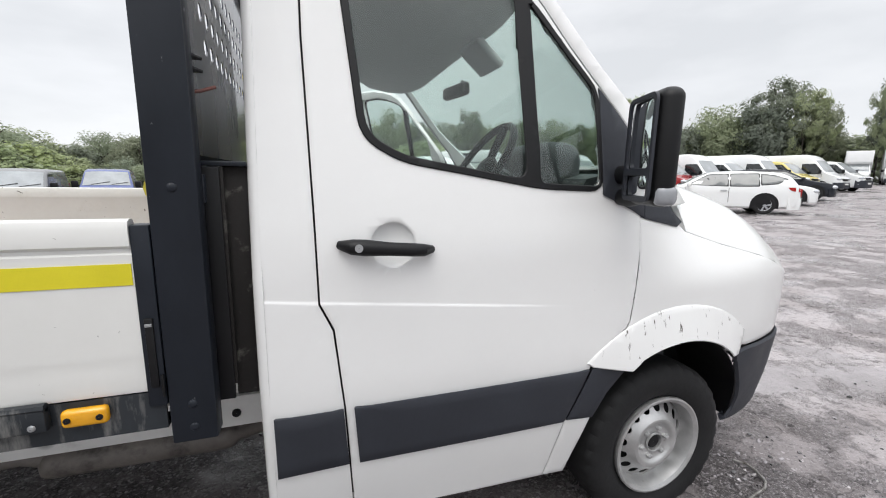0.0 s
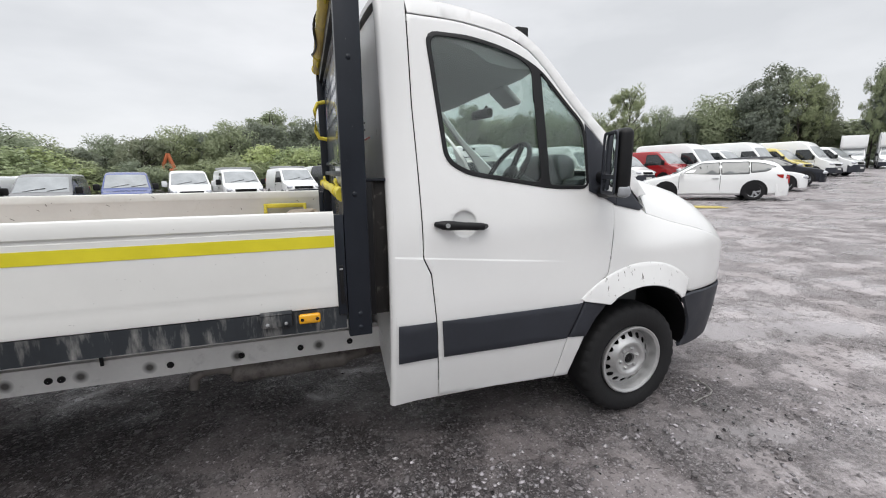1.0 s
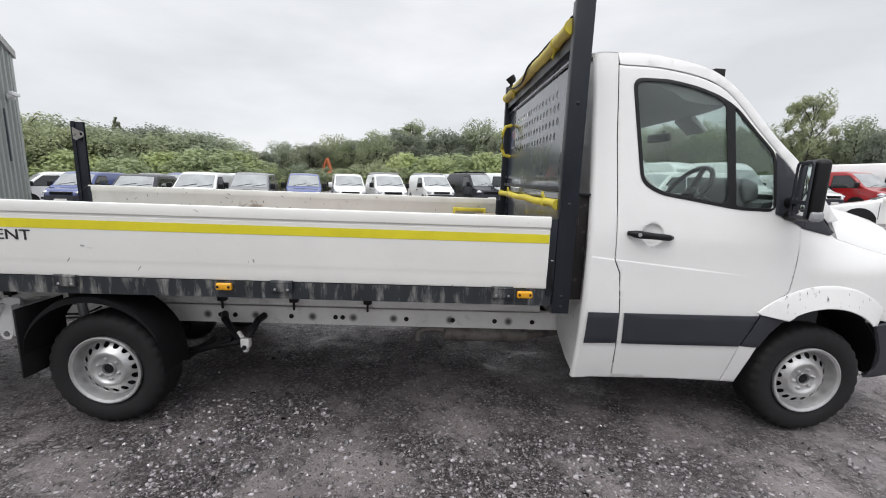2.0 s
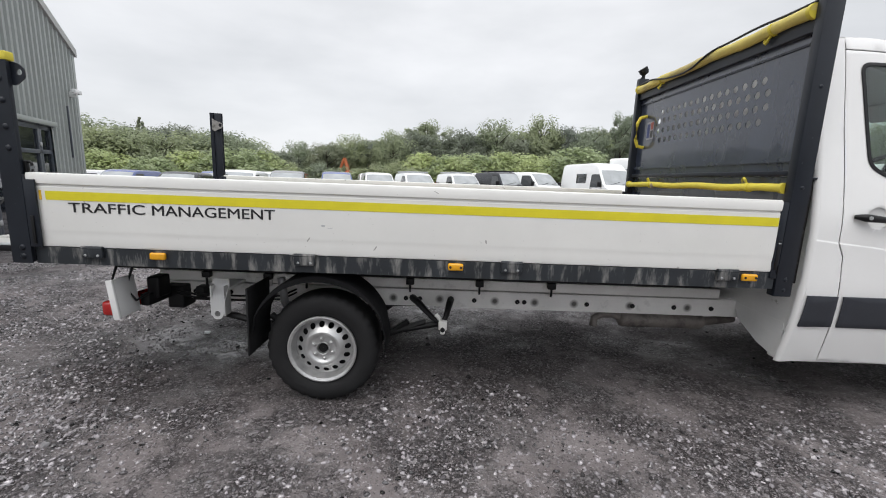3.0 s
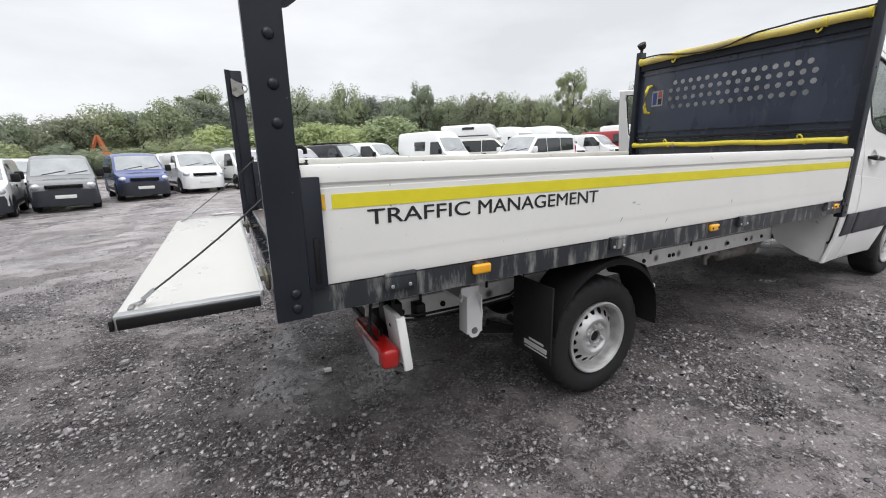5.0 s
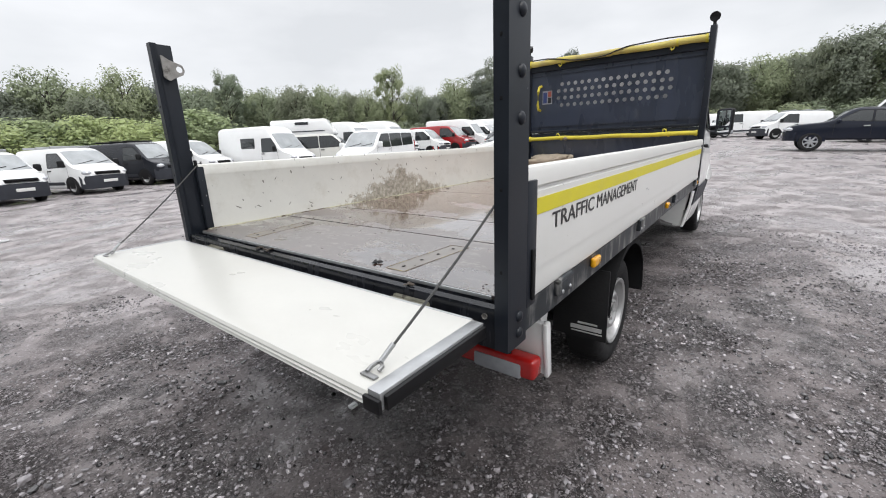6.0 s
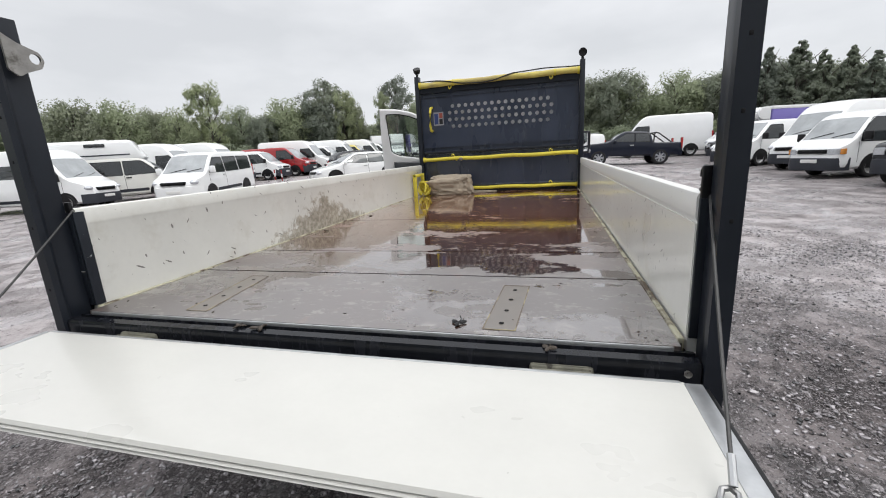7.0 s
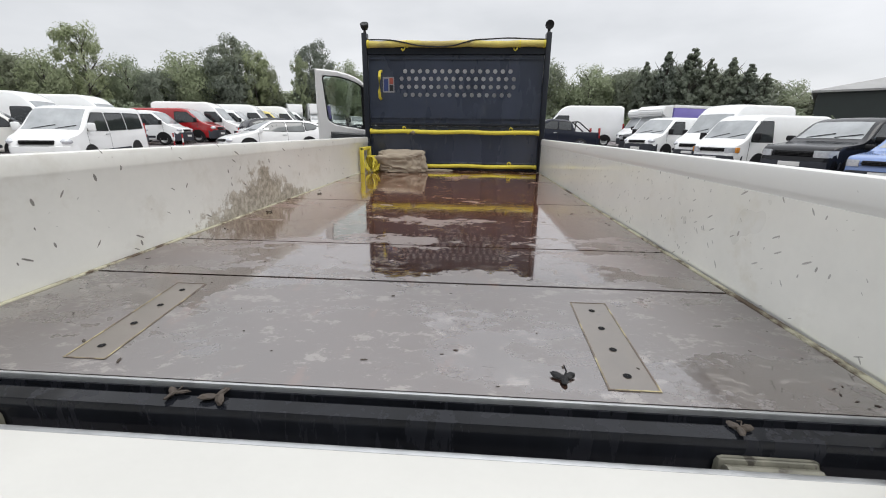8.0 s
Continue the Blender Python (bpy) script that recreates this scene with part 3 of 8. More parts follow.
BON_E = interp([(1.53, 1.262), (1.6, 1.242), (1.72, 1.207), (2.0, 1.14), (2.2, 1.07), (2.36, 1.0), (2.48, 0.93)])
BON_C = interp([(1.53, 0.262), (1.9, 0.250), (2.2, 0.195), (2.36, 0.125), (2.48, 0.03)])


def s_of_x(x):
    lo, hi = -1.0, S_END
    for _ in range(40):
        mid = (lo + hi) / 2
        lo, hi = (mid, hi) if PLAN_X(mid) < x else (lo, mid)
    return lo


for sd in (-1, 1):
    side_panel("rear_quarter", [(0.026, 2.275), (0.138, 2.275), (0.138, 1.8), (0.153, 1.34), (0.158, 1.112), (0.193, 1.036), (0.218, 0.8), (0.246, 0.37), (0.026, 0.352), (0.026, 0.6)],
               truck, side=sd, step=0.06, label="white rear pillar panel of the cab", rim=0)
    rc = bmesh.new()
    rows = []
    for z in (0.352, 0.6, 0.9, 1.1, 1.118, 1.2, 1.5, 1.8, 2.1, 2.2, 2.262):
        rows.append([rc.verts.new((0.026 - 0.026 * math.sin(q), YC + sd * (half_width(0.026, z) - 0.026 * (1 - math.cos(q))), z)) for q in [math.pi / 2 * i / 7 for i in range(8)]])
    for p, q in zip(rows, rows[1:]):
        for i in range(7):
            rc.faces.new((p[i], p[i + 1], q[i + 1], q[i]))
    for nm, gap in (("rear_jamb", [(0.10, 2.2), (0.2, 2.2), (0.2, 1.8), (0.21, 1.34), (0.25, 0.8), (0.29, 0.38), (0.2, 0.36), (0.16, 0.8), (0.12, 1.1), (0.10, 1.8)]),
                    ("front_jamb", [(1.19, 1.34), (1.28, 1.33), (1.27, 0.96), (1.16, 0.96)])):
        side_panel(nm, gap, truck, BLACK, side=sd, step=0.1, thick=0.006, out=-0.034, rim=0)
    part("rear_corner", solid(rc, 0.015, Vector((-1, sd, 0))), WHITE, truck, "white rounded rear corner of the cab")
    side_panel("roof_rail", ROOF_LINE + [(1.46, 1.36), (1.255, 1.51)] + [(p[0] + 0.004, p[1] + 0.008) for p in DOOR_TOP[::-1]], truck, side=sd, step=0.08, label="white roof rail and windscreen pillar")
    arch = [(1.46 + 0.54 * math.cos(radians(q)), 0.39 + 0.54 * math.sin(radians(q))) for q in range(125, 41, -6)]
    flare = [(1.46 + 0.606 * math.cos(radians(q)), 0.39 + 0.606 * math.sin(radians(q))) for q in range(134, 44, -5)]
    side_panel("arch_flare", flare + [(1.80, 0.757)] + [(1.46 + 0.477 * math.cos(radians(q)), 0.39 + 0.477 * math.sin(radians(q))) for q in range(50, 120, 5)] + [(1.216, 0.785), (1.062, 0.812)],
               truck, SPLASHED, side=sd, step=0.03, thick=0.03, out=lambda s, z: 0.005 + 0.034 * min(1.0, max(0.0, (0.606 - math.hypot(s - 1.46, z - 0.39)) / 0.13)), rim=0.004, drop=0.004, label="white raised wheel arch lip with splashes")
    side_panel("front_wing", [(1.232, 1.325), (1.47, 1.305), (1.515, 1.262)] + [(s_of_x(x), BON_E(x) - 0.004) for x in (1.6, 1.72, 1.86, 2.0, 2.1, 2.2, 2.3, 2.38, 2.44, 2.48)] + [(S_END - 0.02, 0.93), (S_END - 0.02, 0.775), (2.5, 0.775), (2.2, 0.772), (1.9, 0.77)]
               + arch[::-1] + [(1.207, 0.95), (1.214, 0.965), (1.232, 1.16)], truck, side=sd, step=0.024, label="white front wing with scuffed wheel arch")
    side_panel("step_panel", [(0.950, 0.348), (1.038, 0.342), (1.062, 0.45), (1.096, 0.592), (0.988, 0.602)], truck, side=sd, step=0.03, thick=0.02, label="white sill end panel")
    side_panel("arch_trim", [(0.990, 0.608), (1.100, 0.598), (1.145, 0.695), (1.212, 0.780), (1.064, 0.804)], truck, TRIM, side=sd, step=0.05, thick=0.02, out=0.008)
    side_panel("corner_trim", [(0.035, 0.803), (0.214, 0.803), (0.228, 0.612), (0.035, 0.607)], truck, TRIM, side=sd, thick=0.012, out=0.012)
    bump_arch = [(1.806, 0.752), (1.85, 0.68), (1.915, 0.57), (1.945, 0.50), (1.948, 0.44), (1.91, 0.374)]
    side_panel("bumper", bump_arch + [(2.0, 0.368), (2.12, 0.372), (2.25, 0.39), (2.45, 0.43), (2.7, 0.45), (S_END - 0.02, 0.45), (S_END - 0.02, 0.765), (2.5, 0.765), (2.2, 0.762), (1.90, 0.766)], truck, TRIM, side=sd, step=0.03, out=0.016, rim=0.01, drop=0.01, thick=0.03, label="dark grey plastic bumper")
    side_panel("pillar_base_trim", [(1.252, 1.50), (1.44, 1.345), (1.50, 1.30), (1.46, 1.285), (1.25, 1.325)], truck, TRIM, side=sd, thick=0.01, out=0.008)
    # wheel arch liner
    ln = bmesh.new()
    rows = []
    for q in range(0, 172, 8):
        ca, sa = math.cos(radians(q)), math.sin(radians(q))
        lx, lz = 1.46 + 0.484 * ca, 0.39 + 0.484 * sa
        rows.append([ln.verts.new((lx, YC + sd * yy, lz)) for yy in (half_width(lx, lz) + (0.004 if q < 40 else -0.004), 0.62)])
    for p, q in zip(rows, rows[1:]):
        ln.faces.new((p[0], p[1], q[1], q[0]))
    ln.faces.new([r[1] for r in rows])
    part("arch_liner", solid(ln, 0.006), BLACK, truck)


def top_sheet(name, x_list, edge, crown, mat, parent, power=2.4, n=26, thick=0.02, label="", bow=0.0, reach=1.0):
    """A roof-like sheet: edge(x) gives half width and height at the sides, crown(x) the rise at the middle."""
    bm = bmesh.new()
    rows = []
    for x in x_list:
        h, z = edge(x)
        row = []
        for j in range(n + 1):
            u = -1 + 2 * j / n
            u = math.sin(u * math.pi / 2)
            row.append(bm.verts.new((x + bow * (1 - u * u), YC + u * h * reach, z + crown(x) * (1 - abs(u) ** power))))
        rows.append(row)
    for p, q in zip(rows, rows[1:]):
        for j in range(n):
            bm.faces.new((p[j], p[j + 1], q[j + 1], q[j]))
    solid(bm, thick, Vector((0, 0, 1)))
    return part(name, bm, mat, parent, label)


top_sheet("cab_roof", [0.79 * i / 30 for i in range(31)], lambda x: (half_width(x, ROOF_Z(x)), ROOF_Z(x)), lambda x: 0.075 - 0.02 * smooth((x - 0.5) / 0.3), WHITE, truck, bow=0.0, label="white cab roof panel")
top_sheet("windscreen", [0.79 + 0.76 * i / 18 for i in range(19)], lambda x: (half_width(x, ROOF_Z(x)) - 0.02, ROOF_Z(x) - 0.01), lambda x: 0.055, GLASS, truck, thick=0.005, bow=0.10).visible_shadow = False
top_sheet("bonnet", [1.53, 1.6, 1.7, 1.82, 1.95, 2.08, 2.2, 2.3, 2.38, 2.44, 2.48], lambda x: (half_width(s_of_x(x), BON_E(x)) - 0.004, BON_E(x)), BON_C, WHITE, truck, power=7.0, label="white sloping bonnet")
lamp = boxed(0.72, 0.79, 1.44, 1.52, 2.14, 2.222, 0.01)
part("roof_lamp", lamp, BLACK, truck)

# cab back wall, floor and inside
wall = bmesh.new()
prof = [(half_width(0, z), z) for z in (0.55, 0.7, 0.9, 1.2, 1.5, 1.8, 2.1, 2.24)]
loop = [(-h + 0.05, z) for h, z in prof] + [(0.0, 2.33)] + [(h - 0.05, z) for h, z in prof[::-1]]
wb, _ = flat(loop)
for v in wb.verts:
    v.co = Vector((0.022, YC + v.co.x, v.co.y))
part("cab_back", solid(wb, 0.03, Vector((-1, 0, 0))), material("dusty_cab_back", (0.82, 0.82, 0.81), 0.4, var=0.06, scale=4, spot=(0.45, 0.44, 0.41), spot_scale=6, spot_at=0.66), truck, "dusty white back wall of the cab")
for sd in (-1, 1):
    lw, _ = flat(rounded([(0.90, 0.356), (0.72, 0.40), (0.52, 0.50), (0.48, 0.60), (0.90, 0.60)], 0.02, 3))
    for v in lw.verts:
        v.co = Vector((0.020, YC + sd * v.co.x, v.co.y))
    part("cab_back_foot", solid(lw, 0.02, Vector((-1, 0, 0))), bpy.data.materials["dusty_cab_back"], truck, "dusty white lower back corner of the cab")
part("cab_floor", boxed(0.05, 1.45, YC - 0.86, YC + 0.86, 0.50, 0.56), CABTRIM, truck)
part("sill", boxed(0.03, 1.03, YC - 0.905, YC - 0.80, 0.35, 0.50, 0.01), CREAM, truck)
part("sill", boxed(0.03, 1.03, YC + 0.80, YC + 0.905, 0.35, 0.50, 0.01), CREAM, truck)
# headlining with the overhead shelf that comes down to the top of the windscreen
hl = bmesh.new()
prof = [(0.05, 2.21), (0.05, 2.185), (0.22, 2.165), (0.36, 2.115), (0.48, 2.05), (0.60, 2.005), (0.72, 1.985), (0.82, 1.985), (0.865, 2.0), (0.855, 2.03), (0.78, 2.10), (0.70, 2.15), (0.60, 2.19), (0.45, 2.21)]
rows = []
for j in range(17):
    u = -1 + j / 8
    e = abs(u) ** 6
    rows.append([hl.verts.new((x - 0.04 * e * (x > 0.5), YC + 0.80 * u, min(z + 0.02 * (1 - u * u) + 0.03 * e * (z < 2.1), ROOF_Z(x) + 0.01))) for x, z in prof])
for p, q in zip(rows, rows[1:]):
    for j in range(len(prof)):
        hl.faces.new((p[j], p[(j + 1) % len(prof)], q[(j + 1) % len(prof)], q[j]))
hl.faces.new(rows[0][::-1])
hl.faces.new(rows[-1])
part("headlining", hl, HEADLINING, truck, "grey moulded headlining with overhead shelf", angle=50)
part("engine_bay", boxed(1.3, 2.3, YC - 0.55, YC + 0.55, 0.42, 0.98, 0.03), BLACK, truck)


def seat(y0, w, label):
    s = part("cab_seat", boxed(0.25, 0.72, y0 - w / 2, y0 + w / 2, 0.88, 1.02, 0.05, 3), SEATCLOTH, truck, label)
    b = bmesh.new()
    box(b, -0.06, 0.06, -w / 2, w / 2, 0, 0.62, 0.05, 3, Matrix.Translation((0.25, y0, 1.0)) @ Matrix.Rotation(radians(-12), 4, "Y"))
    part("backrest", b, SEATCLOTH, s)
    part("seat_base", boxed(0.28, 0.66, y0 - w / 2 + 0.06, y0 + w / 2 - 0.06, 0.56, 0.88, 0.02), BLACK, s)
    hr = bmesh.new()
    box(hr, 0.09, 0.18, y0 - 0.13, y0 + 0.13, 1.66, 1.86, 0.04, 3)
    part("headrest", hr, SEATCLOTH, s)


seat(YC - 0.47, 0.5, "dark cloth driver's seat")
seat(YC + 0.35, 0.86, "dark cloth double passenger seat")
dash = bmesh.new()
prof = [(1.08, 0.98), (1.06, 1.15), (1.08, 1.38), (1.13, 1.455), (1.22, 1.475), (1.34, 1.465), (1.46, 1.40), (1.55, 1.32), (1.62, 1.25), (1.60, 0.7), (1.25, 0.7)]
a = [dash.verts.new((x, YC - 0.80, z)) for x, z in prof]
b = [dash.verts.new((x, YC + 0.80, z)) for x, z in prof]
for i in range(len(prof)):
    dash.faces.new((a[i], a[(i + 1) % len(prof)], b[(i + 1) % len(prof)], b[i]))
dash.faces.new(a[::-1])
dash.faces.new(b)
dashboard = part("dashboard", dash, CABTRIM, truck, "grey plastic dashboard")
part("binnacle", boxed(1.03, 1.235, YC - 0.66, YC - 0.26, 1.36, 1.605, 0.075, 4), CABTRIM, dashboard)
wheel_m = Matrix.Translation((0.845, YC - 0.46, 1.505)) @ Matrix.Rotation(radians(-56), 4, "Y")
sw = bmesh.new()
tube(sw, [wheel_m @ Vector((0.2 * math.cos(q), 0.2 * math.sin(q), 0)) for q in [2 * math.pi * i / 28 for i in range(28)]], 0.016, 8, closed=True)
steer = part("steering_wheel", sw, BLACK, truck)
hub = bmesh.new()
for q in (0, 140, 220):
    tube(hub, [wheel_m @ Vector((0, 0, -0.03)), wheel_m @ Vector((0.195 * math.cos(radians(q)), 0.195 * math.sin(radians(q)), 0))], 0.018, 8)
bmesh.ops.create_uvsphere(hub, u_segments=14, v_segments=8, radius=0.065, matrix=wheel_m @ Matrix.Translation((0, 0, -0.03)) @ Matrix.Diagonal((1, 1, 0.5, 1)))
part("wheel_hub", hub, BLACK, steer)
col = tube(bmesh.new(), [wheel_m @ Vector((0, 0, -0.04)), (1.13, YC - 0.46, 1.36)], 0.045, 10)
part("steering_column", col, CABTRIM, steer)
mir = bmesh.new()
box(mir, -0.03, 0.02, -0.12, 0.12, -0.035, 0.035, 0.02, 3, Matrix.Translation((0.955, YC + 0.16, 1.925)) @ Matrix.Rotation(radians(10), 4, "Z"))
tube(mir, [(0.965, YC + 0.16, 1.93), (0.99, YC + 0.16, 1.985)], 0.010, 8)
part("rear_view_mirror", mir, BLACK, truck)
vz = bmesh.new()
box(vz, 0, 0.15, -0.10, 0.10, -0.018, 0.018, 0.016, 3, Matrix.Translation((0.80, YC - 0.40, 2.0)) @ Matrix.Rotation(radians(40), 4, "Y"))
part("sun_visor", vz, material("visor_vinyl", (0.62, 0.62, 0.62), 0.6, var=0.06), truck, "small pale grey sun visor")


def door_mirror(side, parent, m=None):
    """Tall black door mirror: arm, shell, glass, lower wide-angle glass and clear indicator."""
    arm = bmesh.new()
    y0 = YC + side * 0.97
    tube(arm, [(1.14, y0 - side * 0.06, 1.47), (1.125, YC + side * 1.03, 1.47), (1.118, YC + side * 1.09, 1.49)], 0.031, 12)
    tube(arm, [(1.14, y0 - side * 0.06, 1.40), (1.125, YC + side * 1.03, 1.395), (1.118, YC + side * 1.09, 1.41)], 0.027, 12)
    shell = bmesh.new()
    mm = Matrix.Translation((1.098, YC + side * 1.125, 0)) @ Matrix.Rotation(radians(20 * side), 4, "Z")
    box(shell, -0.030, 0.040, -0.096, 0.096, 1.380, 1.702, 0.030, 5, mm)
    mo = part("door_mirror", shell, BLACK, parent, "tall black door mirror")
    part("mirror_arm", arm, BLACK, mo)
    rimb, _ = flat(rounded([(-0.087, 1.392), (0.087, 1.392), (0.087, 1.690), (-0.087, 1.690)], 0.03, 5), [rounded([(-0.073, 1.486), (0.073, 1.486), (0.073, 1.678), (-0.073, 1.678)], 0.02, 4), rounded([(-0.073, 1.406), (0.073, 1.406), (0.073, 1.468), (-0.073, 1.468)], 0.014, 4)])
    for v in rimb.verts:
        v.co = mm @ Vector((-0.034, v.co.x, v.co.y))
    part("mirror_rim", solid(rimb, 0.008), TRIM, mo)
    part("mirror_glass", boxed(-0.0335, -0.029, -0.073, 0.073, 1.486, 1.678, 0.002, m=mm), MIRROR, mo)
    part("wide_angle_glass", boxed(-0.0335, -0.029, -0.073, 0.073, 1.406, 1.468, 0.002, m=mm), MIRROR, mo)
    part("indicator_lens", boxed(-0.022, 0.040, min(side * 0.060, side * 0.100), max(side * 0.060, side * 0.100), 1.384, 1.440, 0.018, 3, m=mm), CLEAR, mo)
    return mo


door_mirror(-1, truck)
part("far_mirror_arm", tube(bmesh.new(), [(1.13, YC + 0.92, 1.47), (1.13, YC + 1.06, 1.47)], 0.03, 8), BLACK, truck)


# ---- wheels ----
def rim_mesh():
    """Steel rim: a dished disc with a ring of round holes, outer lip and hub bore."""
    bm = bmesh.new()
    dish = interp([(0.036, 0.000), (0.06, 0.001), (0.076, 0.004), (0.086, 0.012), (0.096, 0.018), (0.106, 0.018), (0.118, 0.010), (0.132, -0.002), (0.150, -0.016), (0.168, -0.028), (0.178, -0.032)])
    seg, n = 96, 16

    def at(r, q):
        return bm.verts.new((r * math.cos(q), -dish(r), r * math.sin(q)))

    for radii in ([0.036, 0.05, 0.06, 0.074, 0.080, 0.085, 0.090, 0.096, 0.102, 0.108, 0.114, 0.12, 0.126, 0.132], [0.168, 0.178]):
        rings = [[at(r, 2 * math.pi * k / seg) for k in range(seg)] for r in radii]
        for p, q in zip(rings, rings[1:]):
            for k in range(seg):
                bm.faces.new((p[k], p[(k + 1) % seg], q[(k + 1) % seg], q[k]))
    for h in range(n):
        q0 = 2 * math.pi * h / n
        dq = 2 * math.pi / seg
        loop = [(0.132, q0 + dq * k) for k in range(7)] + [(0.150, q0 + dq * 6)] + [(0.168, q0 + dq * k) for k in range(6, -1, -1)] + [(0.150, q0)]
        mid = (0.150 * math.cos(q0 + 3 * dq), 0.150 * math.sin(q0 + 3 * dq))
        outer, inner, deep = [], [], []
        for r, q in loop:
            outer.append(at(r, q))
            d = Vector((r * math.cos(q) - mid[0], r * math.sin(q) - mid[1])).normalized() * 0.0178
            rr, qq = math.hypot(mid[0] + d.x, mid[1] + d.y), math.atan2(mid[1] + d.y, mid[0] + d.x)
            inner.append(at(rr, qq))
            deep.append(bm.verts.new(inner[-1].co + Vector((0, 0.003, 0))))
        for a, b in ((outer, inner), (inner, deep)):
            for k in range(16):
                bm.faces.new((a[k - 1], a[k], b[k], b[k - 1]))
    bmesh.ops.remove_doubles(bm, verts=bm.verts[:], dist=1e-4)
    lathe(bm, [(0.178, 0.036), (0.180, 0.026), (0.184, 0.0), (0.188, -0.016), (0.192, -0.028), (0.206, -0.036), (0.213, -0.034), (0.214, -0.022), (0.204, -0.018), (0.200, 0.02), (0.195, 0.14)], Matrix(), 64)
    lathe(bm, [(0.042, -0.004), (0.040, -0.012), (0.036, -0.010), (0.034, 0.012), (0.001, 0.016)], Matrix(), 24)
    for k in range(6):
        q = 2 * math.pi * (k + 0.5) / 6
        lathe(bm, [(0.0135, -0.015), (0.0135, -0.022), (0.0105, -0.023), (0.0095, -0.031), (0.006, -0.033), (0.001, -0.033)], Matrix.Translation((0.063 * math.cos(q), 0.016, 0.063 * math.sin(q))), 6)
    return finish(bm, "rim", SILVER, 30)


def tyre_mesh():
    bm = bmesh.new()
    n = 96
    prof = [(0.205, 0.012), (0.212, -0.012), (0.235, -0.026), (0.27, -0.036), (0.305, -0.036), (0.330, -0.028), (0.345, -0.014), (0.352, 0.004), (0.354, 0.05), (0.353, 0.10), (0.352, 0.15), (0.349, 0.18), (0.33, 0.205), (0.28, 0.23), (0.22, 0.21), (0.2, 0.19)]
    prof = [(r * 0.99 if r > 0.22 else r, a * 0.86 if a > 0 else a) for r, a in prof]
    rings = []
    for i, (r, a) in enumerate(prof):
        ring = []
        for k in range(n):
            q = 2 * math.pi * k / n
            rr = r
            if i in (5, 6, 7) and k % 3 == 0:
                rr -= 0.008
            if i in (8, 9, 10) and (k + i) % 4 == 0:
                rr -= 0.004
            ring.append(bm.verts.new((rr * math.cos(q), a, rr * math.sin(q))))
        rings.append(ring)
    for p, q in zip(rings, rings[1:]):
        for k in range(n):
            bm.faces.new((p[k], p[(k + 1) % n], q[(k + 1) % n], q[k]))
    return finish(bm, "tyre", RUBBER, 25)


RIM, TYRE = rim_mesh(), tyre_mesh()
DISC = finish(lathe(bmesh.new(), [(0.001, 0.046), (0.176, 0.046), (0.176, 0.08), (0.001, 0.08)], Matrix(), 24), "brake_drum", BLACK)

HUB_CAP = finish(lathe(bmesh.new(), [(0.001, -0.004), (0.012, -0.005), (0.026, -0.004), (0.029, 0.0), (0.0295, 0.012)], Matrix(), 20), "hub_cap", BLACK)


def wheel(x, y, z, side, turn=0.0):
    w = part("wheel", DISC, None, truck, "silver steel wheel with black tyre")
    w.matrix_basis = pose(x, y, z, 0, 0, 0 if side < 0 else 180) @ Matrix.Rotation(turn, 4, "Y")
    part("tyre", TYRE, None, w)
    part("rim", RIM, None, w)
    part("hub_cap", HUB_CAP, None, w)


wheel(1.49, 1.328, 0.368, -1, 0.3)
wheel(-2.826, 1.335, 0.328, -1, 0.9)
wheel(1.49, 3.122, 0.368, 1, 0.1)
wheel(-2.826, 3.115, 0.328, 1, 1.4)

# ---- chassis ----


def oversprayed():
    """Cream chassis paint with soft dark blots of wax, sprayed on here and there along the rail."""
    m = material("waxed_chassis_cream", (0.82, 0.81, 0.79), 0.45, var=0.08, scale=4.0, spot=(0.10, 0.09, 0.08), spot_scale=6, spot_at=0.60, spot_soft=0.25, spot_most=0.6)
    nt = m.node_tree
    b = nt.nodes["Principled BSDF"]
    col = b.inputs["Base Color"].links[0].from_socket
    sx = nt.nodes.new("ShaderNodeSeparateXYZ")
    nt.links.new(nt.nodes.new("ShaderNodeTexCoord").outputs["Object"], sx.inputs[0])
    vor = nt.nodes.new("ShaderNodeTexVoronoi")
    vor.voronoi_dimensions = "1D"
    vor.inputs["Scale"].default_value, vor.inputs["Randomness"].default_value = 2.6, 1.0
    nt.links.new(sx.outputs[0], vor.inputs["W"])

    def op(kind, a, c):
        x = nt.nodes.new("ShaderNodeMath")
        x.operation = kind
        for sock, v in zip(x.inputs, (a, c)):
            if isinstance(v, (int, float)):
                sock.default_value = v
            else:
                nt.links.new(v, sock)
        return x.outputs[0]

    dx = op("MULTIPLY", vor.outputs["Distance"], 0.385)
    dz = op("SUBTRACT", sx.outputs[2], 0.545)
    d = op("SQRT", op("ADD", op("MULTIPLY", dx, dx), op("MULTIPLY", dz, dz)), 0.0)
    soft = nt.nodes.new("ShaderNodeMapRange")
    for i, v in enumerate((0.012, 0.036, 0.92, 0.0)):
        soft.inputs[i + 1].default_value = v
    nt.links.new(d, soft.inputs[0])
    x = nt.nodes.new("ShaderNodeMix")
    x.data_type = "RGBA"
    nt.links.new(soft.outputs[0], x.inputs[0])
    nt.links.new(col, x.inputs[6])
    x.inputs[7].default_value = (0.035, 0.030, 0.027, 1)
    nt.links.new(x.outputs[2], b.inputs["Base Color"])
    return m


